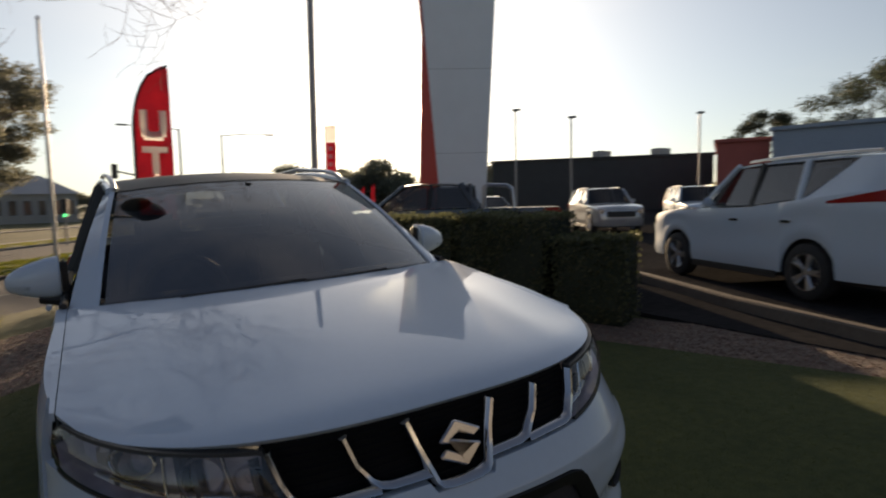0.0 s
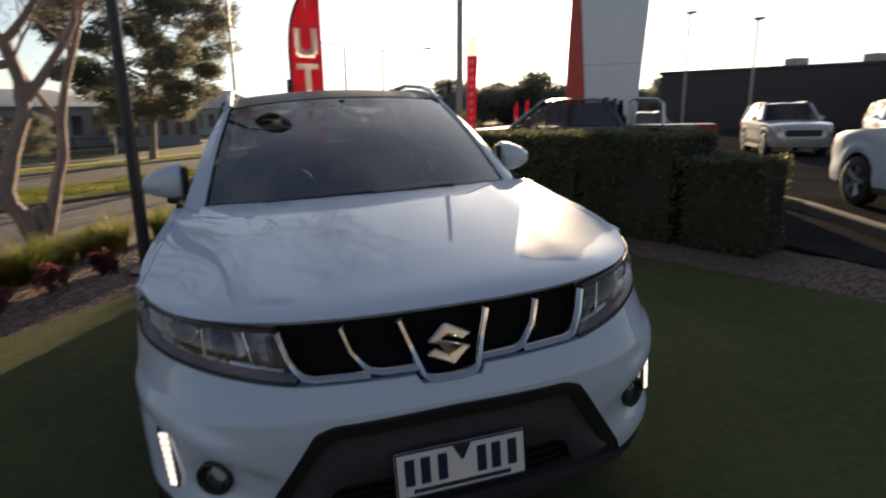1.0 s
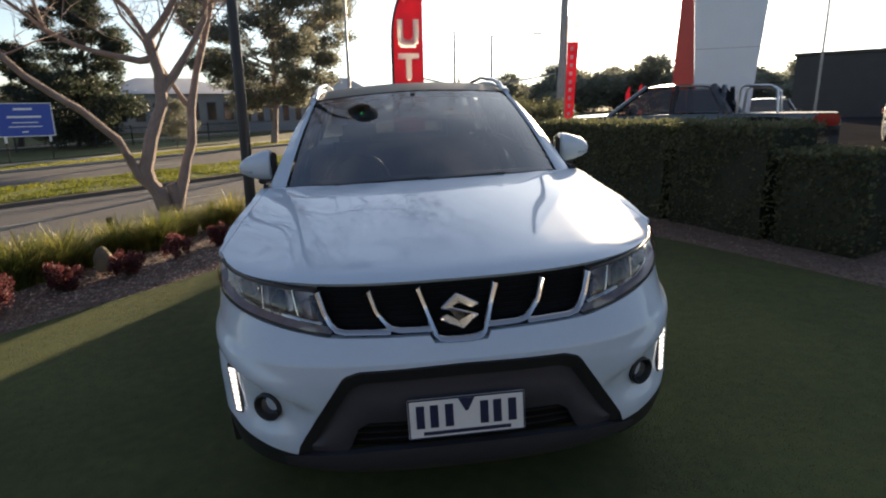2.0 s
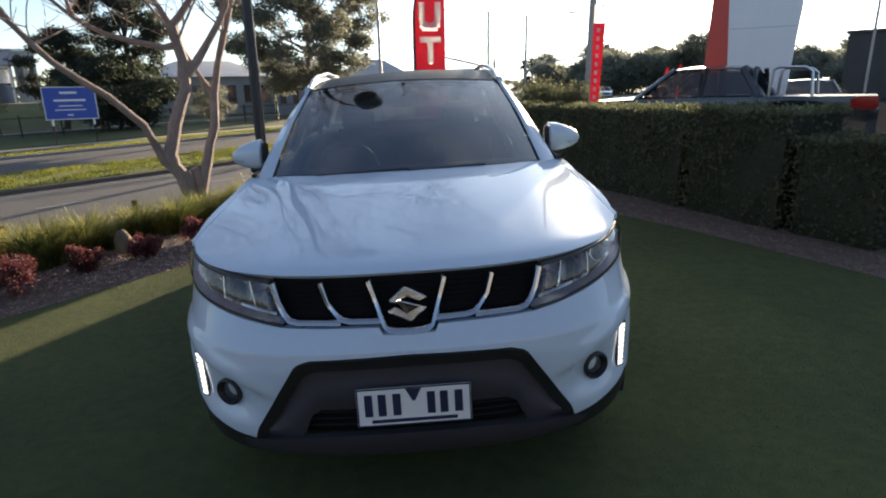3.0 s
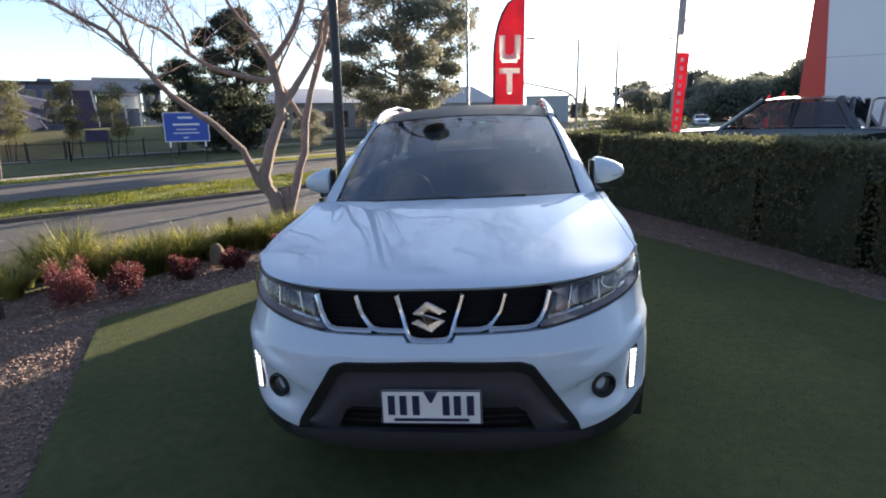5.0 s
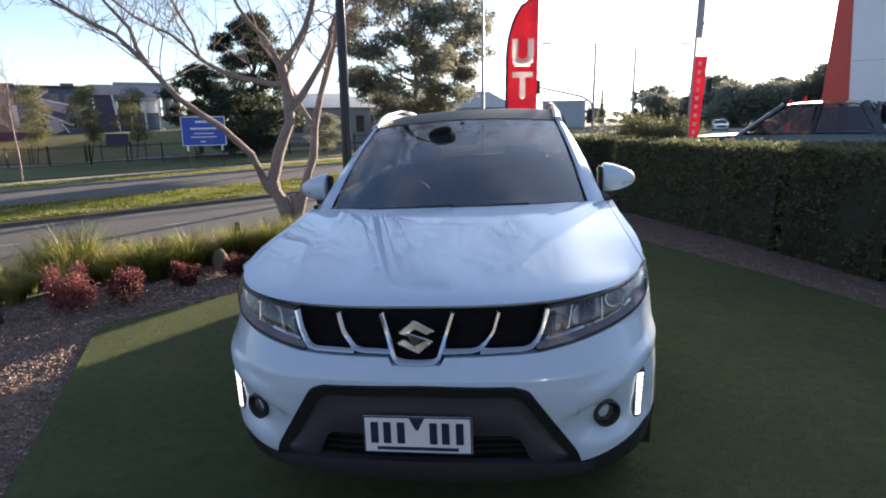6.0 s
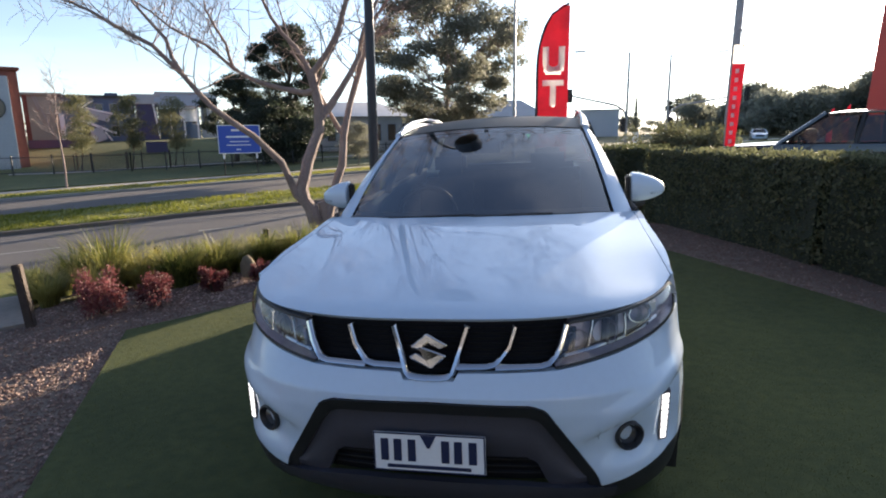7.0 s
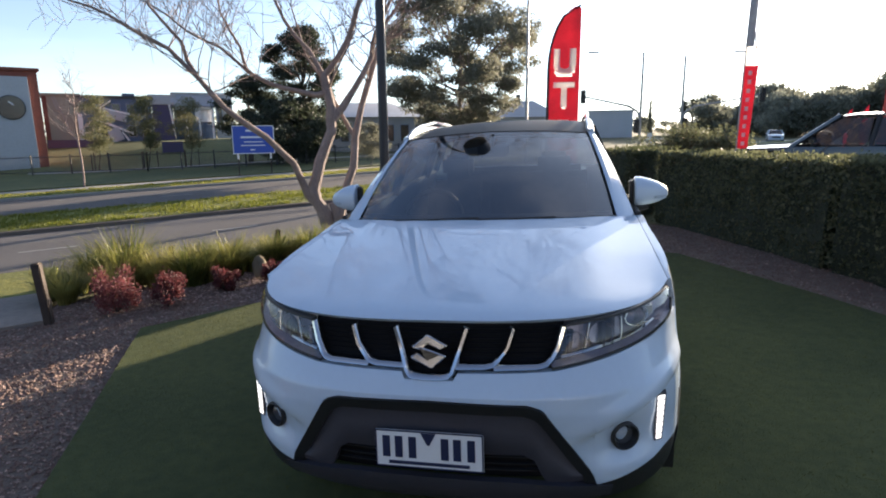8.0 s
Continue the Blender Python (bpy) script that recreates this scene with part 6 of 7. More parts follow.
def traffic_signal(x, y, s, top, arm_z, reach):
    z = ground_z(x, y) - 0.05
    t = thing("traffic_signal", "grey traffic signal mast with outreach arm and dark lantern", "traffic signal", Matrix.Translation((x, y, z)), "traffic signals")
    bm = bmesh.new()
    tube(bm, [(0, 0, 0), (0, 0, top - z)], [0.12, 0.075], 10)
    part("mast", bm, "pole_grey", t)
    bm = bmesh.new()
    a = arm_z - z
    tube(bm, [(0, 0, a), (s * 0.25, 0, a + 0.55), (s * 0.9, 0, a + 0.95), (s * reach * 0.5, 0, a + 1.25), (s * reach, 0, a + 1.75)], [0.09, 0.085, 0.08, 0.07, 0.06], 8)
    part("arm", bm, "pole_grey", t)
    bm = bmesh.new()
    tube(bm, [(0, 0, top - z - 0.05), (s * 1.4, 0, top - z + 0.12), (s * 3.4, 0, top - z + 0.16)], [0.04, 0.035, 0.03], 6)
    part("lamp_arm", bm, "pole_grey", t)
    bm = bmesh.new()
    box(bm, s * 3.75 - 0.4, s * 3.75 + 0.4, -0.12, 0.12, top - z + 0.1, top - z + 0.22, 0.04)
    part("luminaire", bm, "pole_grey", t)
    for px, pz in ((s * reach, a + 1.75), (s * 0.25, 2.6)):
        bm = bmesh.new()
        box(bm, px - 0.2, px + 0.2, -0.12, 0.12, pz - 0.55, pz + 0.5, 0.04)
        lantern = part("lantern", bm, "pole_black", t)
        for k in range(3):
            bm = bmesh.new()
            tube(bm, [(px, -0.12, pz - 0.35 + k * 0.33), (px, -0.3, pz - 0.35 + k * 0.33)], 0.12, 12, False)
            part("visor", bm, "pole_black", lantern)
    return t


traffic_signal(5.9, 46.6, -1, 7.3, 2.4, 4.4)
traffic_signal(8.97, 46.8, 1, 7.0, 2.3, 5.6)
for x, y, h in ((22.1, 26.7, 6.8), (24.5, 24.4, 6.2), (32.4, 21.2, 6.5)):
    upright("area_light", "tall car park light with a square head", x, y, (("shaft", "pole_grey", [([(0, 0, 0), (0, 0, h)], 0.06)]), ("lamp_head", "pole_grey", [([(-0.2, 0, h), (0.4, 0, h + 0.06)], 0.08)])), "light pole")
green = upright("signal_post", "short traffic signal post showing green", -1.62, 44.4, (("shaft", "pole_grey", [([(0, 0, 0), (0, 0, 3.2)], 0.07)]), ("lantern", "pole_black", [([(0, -0.1, 1.9), (0, -0.1, 3.1)], 0.2)])), "traffic signal")
bm = bmesh.new()
tube(bm, [(0, -0.28, 2.05), (0, -0.31, 2.05)], 0.11, 16)
part("green_lamp", bm, "green_lamp", green, "lit green lamp")


def notice_board(x, y):
    bm = bmesh.new()
    box(bm, -0.27, 0.27, -0.02, 0.02, 0.75, 1.75, 0.01)
    t = thing("notice_board", "small white notice board by the intersection", "sign", Matrix.Translation((x, y, ground_z(x, y))))
    part("board", bm, "white", t)
    for px in (-0.2, 0.2):
        bm = bmesh.new()
        tube(bm, [(px, 0.03, 0), (px, 0.03, 1.7)], 0.025, 6)
        part("leg", bm, "pole_grey", t)


notice_board(8.1, 57.7)


def letters(word, size, mat, parent, m, name="letter"):
    """One raised character of the built-in font."""
    cu = bpy.data.curves.new("letter", "FONT")
    cu.body, cu.size, cu.align_x, cu.align_y, cu.extrude, cu.offset = word, size, "CENTER", "CENTER", 0.004, 0.028
    ob = bpy.data.objects.new("letter", cu)
    scene.collection.objects.link(ob)
    me = bpy.data.meshes.new_from_object(ob.evaluated_get(bpy.context.evaluated_depsgraph_get()))
    bpy.data.objects.remove(ob)
    me.materials.clear()
    me.materials.append(M[mat])
    o = new(name, me)
    o.parent = parent
    o.matrix_local = m
    return o


def feather_flag(x, y, z0, height, width, text, label, turn=0, from_z=0.4, lean=0.0):
    """A curved fabric banner on a bent mast."""
    t = thing("feather_flag", label, "flag", Matrix.Translation((x, y, z0)) @ pose(0, 0, 0, 0, lean, turn), "feather flags")
    bm = bmesh.new()
    curve = []
    for k in steps(0, 1, 22):
        z = height * min(1, k * 1.0)
        curve.append((width * 0.97 * (1 - math.sqrt(max(0, 1 - max(0, (k - 0.7) / 0.3) ** 2))), 0, z))
    tube(bm, curve, [0.034 - 0.016 * k for k in steps(0, 1, 22)], 8)
    part("mast", bm, "pole_black", t)
    bm = bmesh.new()

    def cloth(k, w):
        z = from_z + (height - from_z) * k
        left = width * 0.97 * (1 - math.sqrt(max(0, 1 - max(0, (z / height - 0.7) / 0.3) ** 2))) + 0.015
        right = width
        return left + (right - left) * w, 0.03 * math.sin(3.0 * w + 5 * k) * w + 0.015 * math.sin(23 * k + 4 * w), z - 0.02 * w
    sheet(bm, cloth, steps(0, 0.995, 150), steps(0, 1, 34), (0, 0.004, 0))
    cloth_ob = part("cloth", bm, "red", t, "red printed fabric")
    cloth_ob.data.materials.append(M["flag_white"])
    for s, z, size in text:
        if s:
            o = letters(s, size, "flag_white", cloth_ob, Matrix.Translation((width * 0.52, -0.03, z)) @ pose(0, 0, 0, 90))
            hw, hh = max(v.co.x for v in o.data.vertices), max(v.co.y for v in o.data.vertices)
            # the fabric is unprinted behind the strokes and lets the light through
            for f in cloth_ob.data.polygons:
                dx, dz = abs(f.center.x - width * 0.52), f.center.z - z
                bar = hh - 0.075 < dz < hh - 0.012 if s == "T" else -hh + 0.015 < dz < -hh + 0.075 and dx < hw - 0.06
                stem = dx < 0.034 and dz > -hh + 0.012 if s == "T" else hw - 0.075 < dx < hw - 0.014 and dz > -hh + 0.07
                if abs(dz) < hh - 0.012 and dx < hw - 0.012 and (bar or stem):
                    f.material_index = 1
        else:
            bm = bmesh.new()
            box(bm, width * 0.34, width * 0.7, -0.04, -0.03, z - size / 2, z + size / 2)
            part("bar", bm, "flag_white", cloth_ob)
    return t


def banner_flag(x, y, low, high):
    """A narrow banner that tapers downwards, hung from a mast with an arched top."""
    t = thing("feather_flag", "narrow red banner flag with white top and pale unreadable lettering", "flag", Matrix.Translation((x, y, 0)) @ pose(0, 0, 0, 0, 0, -18), "feather flags")
    lean = 0.01
    bm = bmesh.new()
    tube(bm, [(lean * (z - low), 0, z) for z in steps(ground_z(x, y) - 0.02, high + 0.12, 8)] + [(lean * (high - low) + 0.14 * math.sin(k), 0, high + 0.12 + 0.16 * math.sin(k * 2) ** 0.8) for k in (0.35, 0.7, 1.0, 1.25)]
         + [(lean * (high - low) + 0.17, 0, high - 0.05)], 0.012, 8)
    part("mast", bm, "pole_grey", t)

    def cloth(z, w):
        k = (z - low) / (high - low)
        return lean * (z - low) + 0.015 + (0.17 + 0.06 * k) * w, 0.012 * math.sin(9 * z + 3 * w), z
    bm = bmesh.new()
    sheet(bm, cloth, steps(low, high - 0.34, 20), steps(0, 1, 6), (0, 0.004, 0))
    red = part("cloth", bm, "red", t, "red printed fabric")
    bm = bmesh.new()
    sheet(bm, cloth, steps(high - 0.336, high, 8), steps(0, 1, 6), (0, 0.004, 0))
    part("top_panel", bm, "flag_white", t, "white top panel")
    for i in range(9):
        z = low + 0.1 + i * 0.16
        bm = bmesh.new()
        p = cloth(z, 0.3)
        box(bm, p[0], p[0] + 0.06, p[1] - 0.018, p[1] - 0.012, z - 0.04, z + 0.04)
        part("bar", bm, "flag_white", red)
    return t


feather_flag(0.02, 9.4, ground_z(0.02, 9.4) - 0.02, 3.68, 0.56, [("U", 2.70, 0.58), ("T", 2.12, 0.58), ("", 1.52, 0.36)], "red feather flag with white letters behind the car", 0, 0.5)
banner_flag(3.55, 10.3, 1.17, 3.02)
feather_flag(16.7, 38.0, ground_z(16.7, 38) - 0.02, 3.3, 0.34, [("", 2.0, 0.3)], "far red feather flag along the car park", 0, 0.5)
feather_flag(18.2, 39.4, ground_z(18.2, 39.4) - 0.02, 3.5, 0.34, [("", 2.0, 0.3)], "far red feather flag along the car park", 0, 0.5)


def pylon():
    """The tall dealer sign: a white slab with a red fin."""
    ax, ay = 6.44, 11.37
    m = Matrix.Translation((ax, ay, ground_z(ax, ay) - 0.03)) @ pose(0, 0, 0, 0, 0, -29)
    t = thing("pylon_sign", "tall pylon sign with white slab and red fin", "sign", m)
    hgt = 8.6

    def slab(x0, x1, y0, y1):
        bm = bmesh.new()
        vs = []
        for k in steps(0, 1, 12):
            z = hgt * k
            vs.append([bm.verts.new((x, y, z)) for x, y in ((x0(k), y0), (x1(k), y0), (x1(k), y1), (x0(k), y1))])
        for a, b in zip(vs, vs[1:]):
            for i in range(4):
                bm.faces.new((a[i], a[(i + 1) % 4], b[(i + 1) % 4], b[i]))
        bm.faces.new(vs[0])
        bm.faces.new(vs[-1])
        bmesh.ops.recalc_face_normals(bm, faces=bm.faces)
        return bm
    part("fin", slab(lambda k: min(-0.08 + 0.33 * k ** 1.2, 0.5 - 0.6 * k), lambda k: 0.56 - 0.6 * k, 0.02, 0.42), "pylon_red", t, "red fin")
    part("slab", slab(lambda k: 0.562 - 0.6 * k, lambda k: 1.53 + 0.55 * k, 0.0, 0.44), "pylon_white", t, "pale panelled slab")
    for z in (2.55, 4.6, 6.6):
        bm = bmesh.new()
        box(bm, 0.565 - 0.6 * z / hgt, 1.53 + 0.55 * z / hgt, -0.004, 0.002, z, z + 0.012)
        part("panel_joint", bm, "render_grey", t)
    bm = bmesh.new()
    box(bm, -0.2, 1.9, -0.1, 0.55, 0, 0.12, 0.02)
    part("footing", bm, "concrete", t)


pylon()


def billboard():
    a, b = Vector((-22.14, 34.7)), Vector((-19.8, 36.0))
    d = (b - a).normalized()
    ang = math.degrees(math.atan2(d.y, d.x))
    g = ground_z(-21, 35.3)
    w = (b - a).length
    t = thing("billboard", "blue project sign on white posts beside the road", "sign", Matrix.Translation((a.x, a.y, g)) @ pose(0, 0, 0, 0, 0, ang))
    z0, z1 = 0.22 - g, 2.05 - g
    bm = bmesh.new()
    box(bm, 0, w, 0, 0.04, z0, z1, 0.01)
    board = part("board", bm, "sign_blue", t)
    for x0, x1, c0, c1 in ((-0.04, w + 0.04, z1, z1 + 0.05), (-0.04, w + 0.04, z0 - 0.05, z0), (-0.05, 0, z0 - 0.05, z1 + 0.05), (w, w + 0.05, z0 - 0.05, z1 + 0.05)):
        bm = bmesh.new()
        box(bm, x0, x1, -0.01, 0.05, c0, c1)
        part("frame", bm, "white", t)
    for x0, x1, z, h in ((0.85, 1.75, 0.80, 0.13), (0.5, 2.15, 0.56, 0.12), (0.7, 1.95, 0.40, 0.06), (0.5, 2.1, 0.27, 0.06), (1.1, 1.4, 0.1, 0.08)):
        bm = bmesh.new()
        zz = z0 + (z1 - z0) * z
        box(bm, x0, x1, -0.012, 0.0, zz, zz + h)
        part("bar", bm, "white", board)
    for x in (0.25, w - 0.25):
        bm = bmesh.new()
        box(bm, x - 0.06, x + 0.06, 0.05, 0.15, z0 - 0.4, z1, 0.01)
        part("post", bm, "white", t)
        bm = bmesh.new()
        box(bm, x - 0.035, x + 0.035, 0.065, 0.135, 0, z0 - 0.4, 0.006)
        part("stake", bm, "timber", t, "dark timber stake")


billboard()


def bollards():
    pts = [(-4.21, 2.45, 0.56), (-4.44, 4.5, 0.3), (-3.69, 5.86, 0.27), (-2.62, 6.6, 0.27)]
    for k, (x, y, h) in enumerate(pts):
        bm = bmesh.new()
        box(bm, -0.036, 0.036, -0.036, 0.036, -0.1, h, 0.01, pose(0, 0, 0, 0, (-4, 2, 1, -2)[k], 20))
        solid("bollard", bm, "timber", "weathered dark timber bollard among the grasses", "bollard", "", Matrix.Translation((x, y, ground_z(x, y))), 35, "timber bollards")
    bm = bmesh.new()
    bmesh.ops.create_icosphere(bm, subdivisions=2, radius=0.17)
    for v in bm.verts:
        v.co *= 1 + 0.3 * noise.noise(v.co * 6)
        v.co = Vector((v.co.x * 0.58, v.co.y * 0.5, max(-0.05, v.co.z * 1.15)))
    solid("rock", bm, "rock", "rounded tan sandstone rock among the grasses", "rock", "", Matrix.Translation((-3.0, 4.12, ground_z(-3.0, 4.12) + 0.07)), 60)


bollards()


# ---- buildings ----
def bearing(az_deg, dist):
    return 0.3 + dist * math.sin(radians(az_deg)), -1.8 + dist * math.cos(radians(az_deg))


def house(name, label, az0, az1, dist, top, depth, wall, roof="roof_metal", rows=1, cols=5, pitch=0.0, win="window", base_drop=0.0):
    """A building whose front spans two bearings at a distance; windows are set into it."""
    x0, y0 = bearing(az0, dist)
    x1, y1 = bearing(az1, dist)
    ang = math.atan2(y1 - y0, x1 - x0)
    w = math.hypot(x1 - x0, y1 - y0)
    g = min(ground_z(x0, y0), ground_z(x1, y1)) - 0.1
    h = top - g
    t = thing(name, label, "building", Matrix.Translation((x0, y0, g)) @ pose(0, 0, 0, 0, 0, math.degrees(ang)))
    bm = bmesh.new()
    box(bm, 0, w, 0, depth, 0, h - 0.25)
    part("wall", bm, wall, t)
    bm = bmesh.new()
    if pitch:
        o = 0.5
        vs = [bm.verts.new(p) for p in ((-o, -o, h - 0.3), (w + o, -o, h - 0.3), (w + o, depth + o, h - 0.3), (-o, depth + o, h - 0.3), (min(w, depth) * 0.35, depth / 2, h + pitch), (w - min(w, depth) * 0.35, depth / 2, h + pitch))]
        for f in ((0, 1, 5, 4), (1, 2, 5), (2, 3, 4, 5), (3, 0, 4), (3, 2, 1, 0)):
            bm.faces.new([vs[i] for i in f])
    else:
        box(bm, -0.2, w + 0.2, -0.25, depth + 0.2, h - 0.25, h, 0.04)
    part("roof", bm, roof, t)
    for r in range(rows):
        for c in range(cols):
            cx, cz = w * (c + 0.5) / cols, (h - 0.4) * (r + 0.55) / rows
            ww, hh = w / cols * 0.3, min(1.0, (h / rows) * 0.24)
            bm = bmesh.new()
            box(bm, cx - ww, cx + ww, -0.06, 0.02, cz - hh, cz + hh)
            frame_ob = part("window", bm, "wall_grey", t)
            bm = bmesh.new()
            box(bm, cx - ww + 0.08, cx + ww - 0.08, -0.07, -0.05, cz - hh + 0.08, cz + hh - 0.08)
            part("pane", bm, win, frame_ob)
    return t, w, h


def slat_on(bm, a, b, r, y=-0.35):
    """A flat blade across a facade between two points (x, z)."""
    d = Vector((b[0] - a[0], b[1] - a[1])).normalized()
    nx, nz = -d.y * r, d.x * r
    vs = [[bm.verts.new((p[0] + k * nx, yy, p[1] + k * nz)) for yy in (y, 0.05)] for p, k in ((a, 1), (a, -1), (b, -1), (b, 1))]
    for i in range(4):
        bm.faces.new((vs[i][0], vs[i][1], vs[(i + 1) % 4][1], vs[(i + 1) % 4][0]))
    bm.faces.new([v[0] for v in vs])
    bm.faces.new([v[1] for v in reversed(vs)])
    bmesh.ops.recalc_face_normals(bm, faces=bm.faces)


t, w, h = house("building", "white rendered wall with a round window on a red-brown block", -58, -46.05, 62, 7.2, 10, "brick_red", "brick_red", 0, 0)
g = 7.2 - h
bm = bmesh.new()
box(bm, -0.1, w - 0.72, -0.35, 0.02, 0, 6.45 - g, 0.04)
face = part("white_wall", bm, "render_grey", t, "pale rendered front wall")
bm = bmesh.new()
tube(bm, [(w - 2.15, -0.45, 3.9 - g), (w - 2.15, -0.3, 3.9 - g)], 1.02, 40)
part("round_window", bm, "pole_black", face)
bm = bmesh.new()
tube(bm, [(w - 2.15, -0.47, 3.9 - g), (w - 2.15, -0.455, 3.9 - g)], 0.93, 40)
part("pane", bm, "window", face)
bm = bmesh.new()
slat_on(bm, (w - 2.3, 4.4 - g), (w - 1.95, 4.1 - g), 0.05, -0.5)
part("glazing_bar", bm, "white", face)

t, w, h = house("building", "tan panelled hall with a red-brown edge", -46.0, -43.45, 76, 6.0, 12, "wall_tan", "wall_tan", 0, 0)
g = 6.0 - h
bm = bmesh.new()
box(bm, 0.0, 0.42, -0.1, 0.02, 0, h - 0.3)
part("red_edge", bm, "brick_red", t)
for xa, za, xb, zb in ((1.1, 5.8, 2.5, 1.2), (0.9, 5.7, 1.35, 4.2)):
    bm = bmesh.new()
    slat_on(bm, (xa, za - g), (xb, zb - g), 0.06, -0.08)
    part("facade_joint", bm, "wall_beige", t)
bm = bmesh.new()
box(bm, w - 0.32, w + 0.12, -0.6, 0.0, 0, 3.8 - g, 0.03)
part("corner_column", bm, "white", t, "sunlit white column")

t, w, h = house("building", "dark blue school building with white diagonal fins", -43.5, -38.15, 76, 5.85, 12, "wall_blue", "dark_panel", 2, 5)
g = 5.85 - h
bm = bmesh.new()
box(bm, w * 0.60, w * 0.78, 0.5, 6, h - 0.2, h + 0.3, 0.03)
part("roof_box", bm, "wall_blue", t)
for xa, za, xb, zb, r in ((1.85, 4.45, 3.1, 5.3, 0.07), (1.6, 4.5, 2.4, 5.2, 0.06), (1.85, 4.15, 4.5, 3.3, 0.40), (2.3, 4.45, 4.8, 3.85, 0.10), (1.7, 3.2, 5.0, 1.7, 0.13), (3.0, 2.3, 3.5, 0.9, 0.62), (3.9, 1.9, 4.5, 0.9, 0.09)):
    bm = bmesh.new()
    slat_on(bm, (xa, za - g), (xb, zb - g), r)
    part("white_fin", bm, "render_grey" if r > 0.3 else "white", t)

t, w, h = house("building", "dark purple school wall under a pale metal roof", -38.1, -36.45, 75, 5.15, 12, "wall_purple", "roof_metal", 0, 0)
bm = bmesh.new()
box(bm, -0.4, w + 0.5, 1.5, 9, h - 0.1, h + 0.95, 0.05)
part("upper_roof", bm, "roof_metal", t)
bm = bmesh.new()
slat_on(bm, (w - 0.35, h - 0.1), (w + 0.05, 0.6), 0.1, -0.2)
part("white_fin", bm, "white", t)

t, w, h = house("building", "grey school building with deep pale metal fascia", -36.4, -33.1, 77, 6.4, 12, "wall_blue", "roof_metal", 1, 4)
g = 6.4 - h
bm = bmesh.new()
vs = [bm.verts.new(p) for p in ((-0.3, -1.2, 4.75 - g), (w + 0.3, -1.2, 4.75 - g), (w + 0.1, 0.0, 6.42 - g), (-0.1, 0.0, 6.42 - g), (-0.3, 0.1, 4.7 - g), (w + 0.3, 0.1, 4.7 - g))]
for fc in ((0, 1, 2, 3), (0, 4, 5, 1), (0, 3, 4), (1, 5, 2), (4, 3, 2, 5)):
    bm.faces.new([vs[i] for i in fc])
bmesh.ops.recalc_face_normals(bm, faces=bm.faces)
part("fascia", bm, "roof_metal", t, "sloping pale metal fascia")
bm = bmesh.new()
box(bm, 0.2, w, -0.9, 0.0, 4.45 - g, 4.7 - g, 0.02)
part("eave_band", bm, "white", t)
bm = bmesh.new()
box(bm, w * 0.52, w * 0.97, -0.25, 0.02, 3.0 - g, 4.4 - g, 0.02)
part("pale_panel", bm, "wall_pale", t)
for k in (0.3, 0.62, 0.95):
    bm = bmesh.new()
    box(bm, w * k - 0.1, w * k + 0.1, -0.8, -0.6, 0, 4.5 - g)
    part("column", bm, "white", t)


def yard_wall(az0, az1, dist, top, high, label):
    """A low rendered garden wall."""
    (x0, y0), (x1, y1) = bearing(az0, dist), bearing(az1, dist)
    bm = bmesh.new()
    ln = math.hypot(x1 - x0, y1 - y0)
    box(bm, 0, ln, 0, 0.25, -high - 1.0, 0, 0.02)
    box(bm, -0.03, ln + 0.03, -0.03, 0.28, 0, 0.06, 0.01)
    solid("garden_wall", bm, "wall_purple", label, "wall", "", Matrix.Translation((x0, y0, top)) @ pose(0, 0, 0, 0, 0, math.degrees(math.atan2(y1 - y0, x1 - x0))), 35, "garden walls")


yard_wall(-46.0, -42.4, 70, 1.05, 1.2, "low dark purple garden wall in front of the school")
yard_wall(-37.6, -35.9, 66, 0.75, 1.5, "dark purple retaining wall beside the school lawn")
house("building", "white-roofed pavilion beside the school", -32.95, -31.5, 80, 6.6, 8, "render_grey", "white", 1, 2)
house("building", "long low building with pale metal roof behind the trees", -25, -13.5, 70, 3.6, 12, "wall_beige", "roof_metal", 1, 8, 1.6)
house("building", "low brown building with flat eaves", -13.2, -6.4, 66, 3.3, 12, "wall_grey", "roof_metal", 1, 6, 1.7)
t, w, h = house("building", "beige house with pale grey hipped roof and two chimneys", -7.6, -0.8, 92, 3.9, 12, "wall_beige", "roof_metal", 1, 7, 2.4)
for x in (2.6, 4.6):
    bm = bmesh.new()
    box(bm, x - 0.35, x + 0.35, 5.0, 5.6, h + 0.6, h + 3.4, 0.05)
    part("chimney", bm, "dark_panel", t)
# pale grey chosen to carry the haze of 110 m in the wall colour
house("building", "flat-roofed block beyond the intersection, grey paled for distance haze", 1.9, 5.9, 110, 5.0, 10, "render_grey", "render_grey", 0, 0)
house("building", "long dark low shed at the back of the car park", 36, 56.2, 62, 5.55, 14, "dark_panel", "dark_panel", 0, 0)
house("building", "red rendered end wall of a low building", 56.0, 60.2, 44, 5.2, 12, "wall_red", "wall_red", 0, 0)
house("building", "blue-grey metal-clad building beside the car park", 60.3, 82, 43, 5.7, 14, "clad_blue", "clad_blue", 0, 0)
# added behind the camera, unseen: darkens chrome reflections and cuts low sky light
house("building", "unseen dark showroom added behind the camera to darken reflections", 128, 232, 19, 5.2, 10, "unseen_showroom", "wall_grey", 1, 16)
for az_ in (46.5, 51.8):
    x, y = bearing(az_, 66)
    bm = bmesh.new()
    box(bm, -0.9, 0.9, -0.6, 0.6, 0, 0.95, 0.05)
    solid("roof_vent", bm, "roof_metal", "grey ventilation box on the shed roof", "vent", "", Matrix.Translation((x, y, 5.54)))


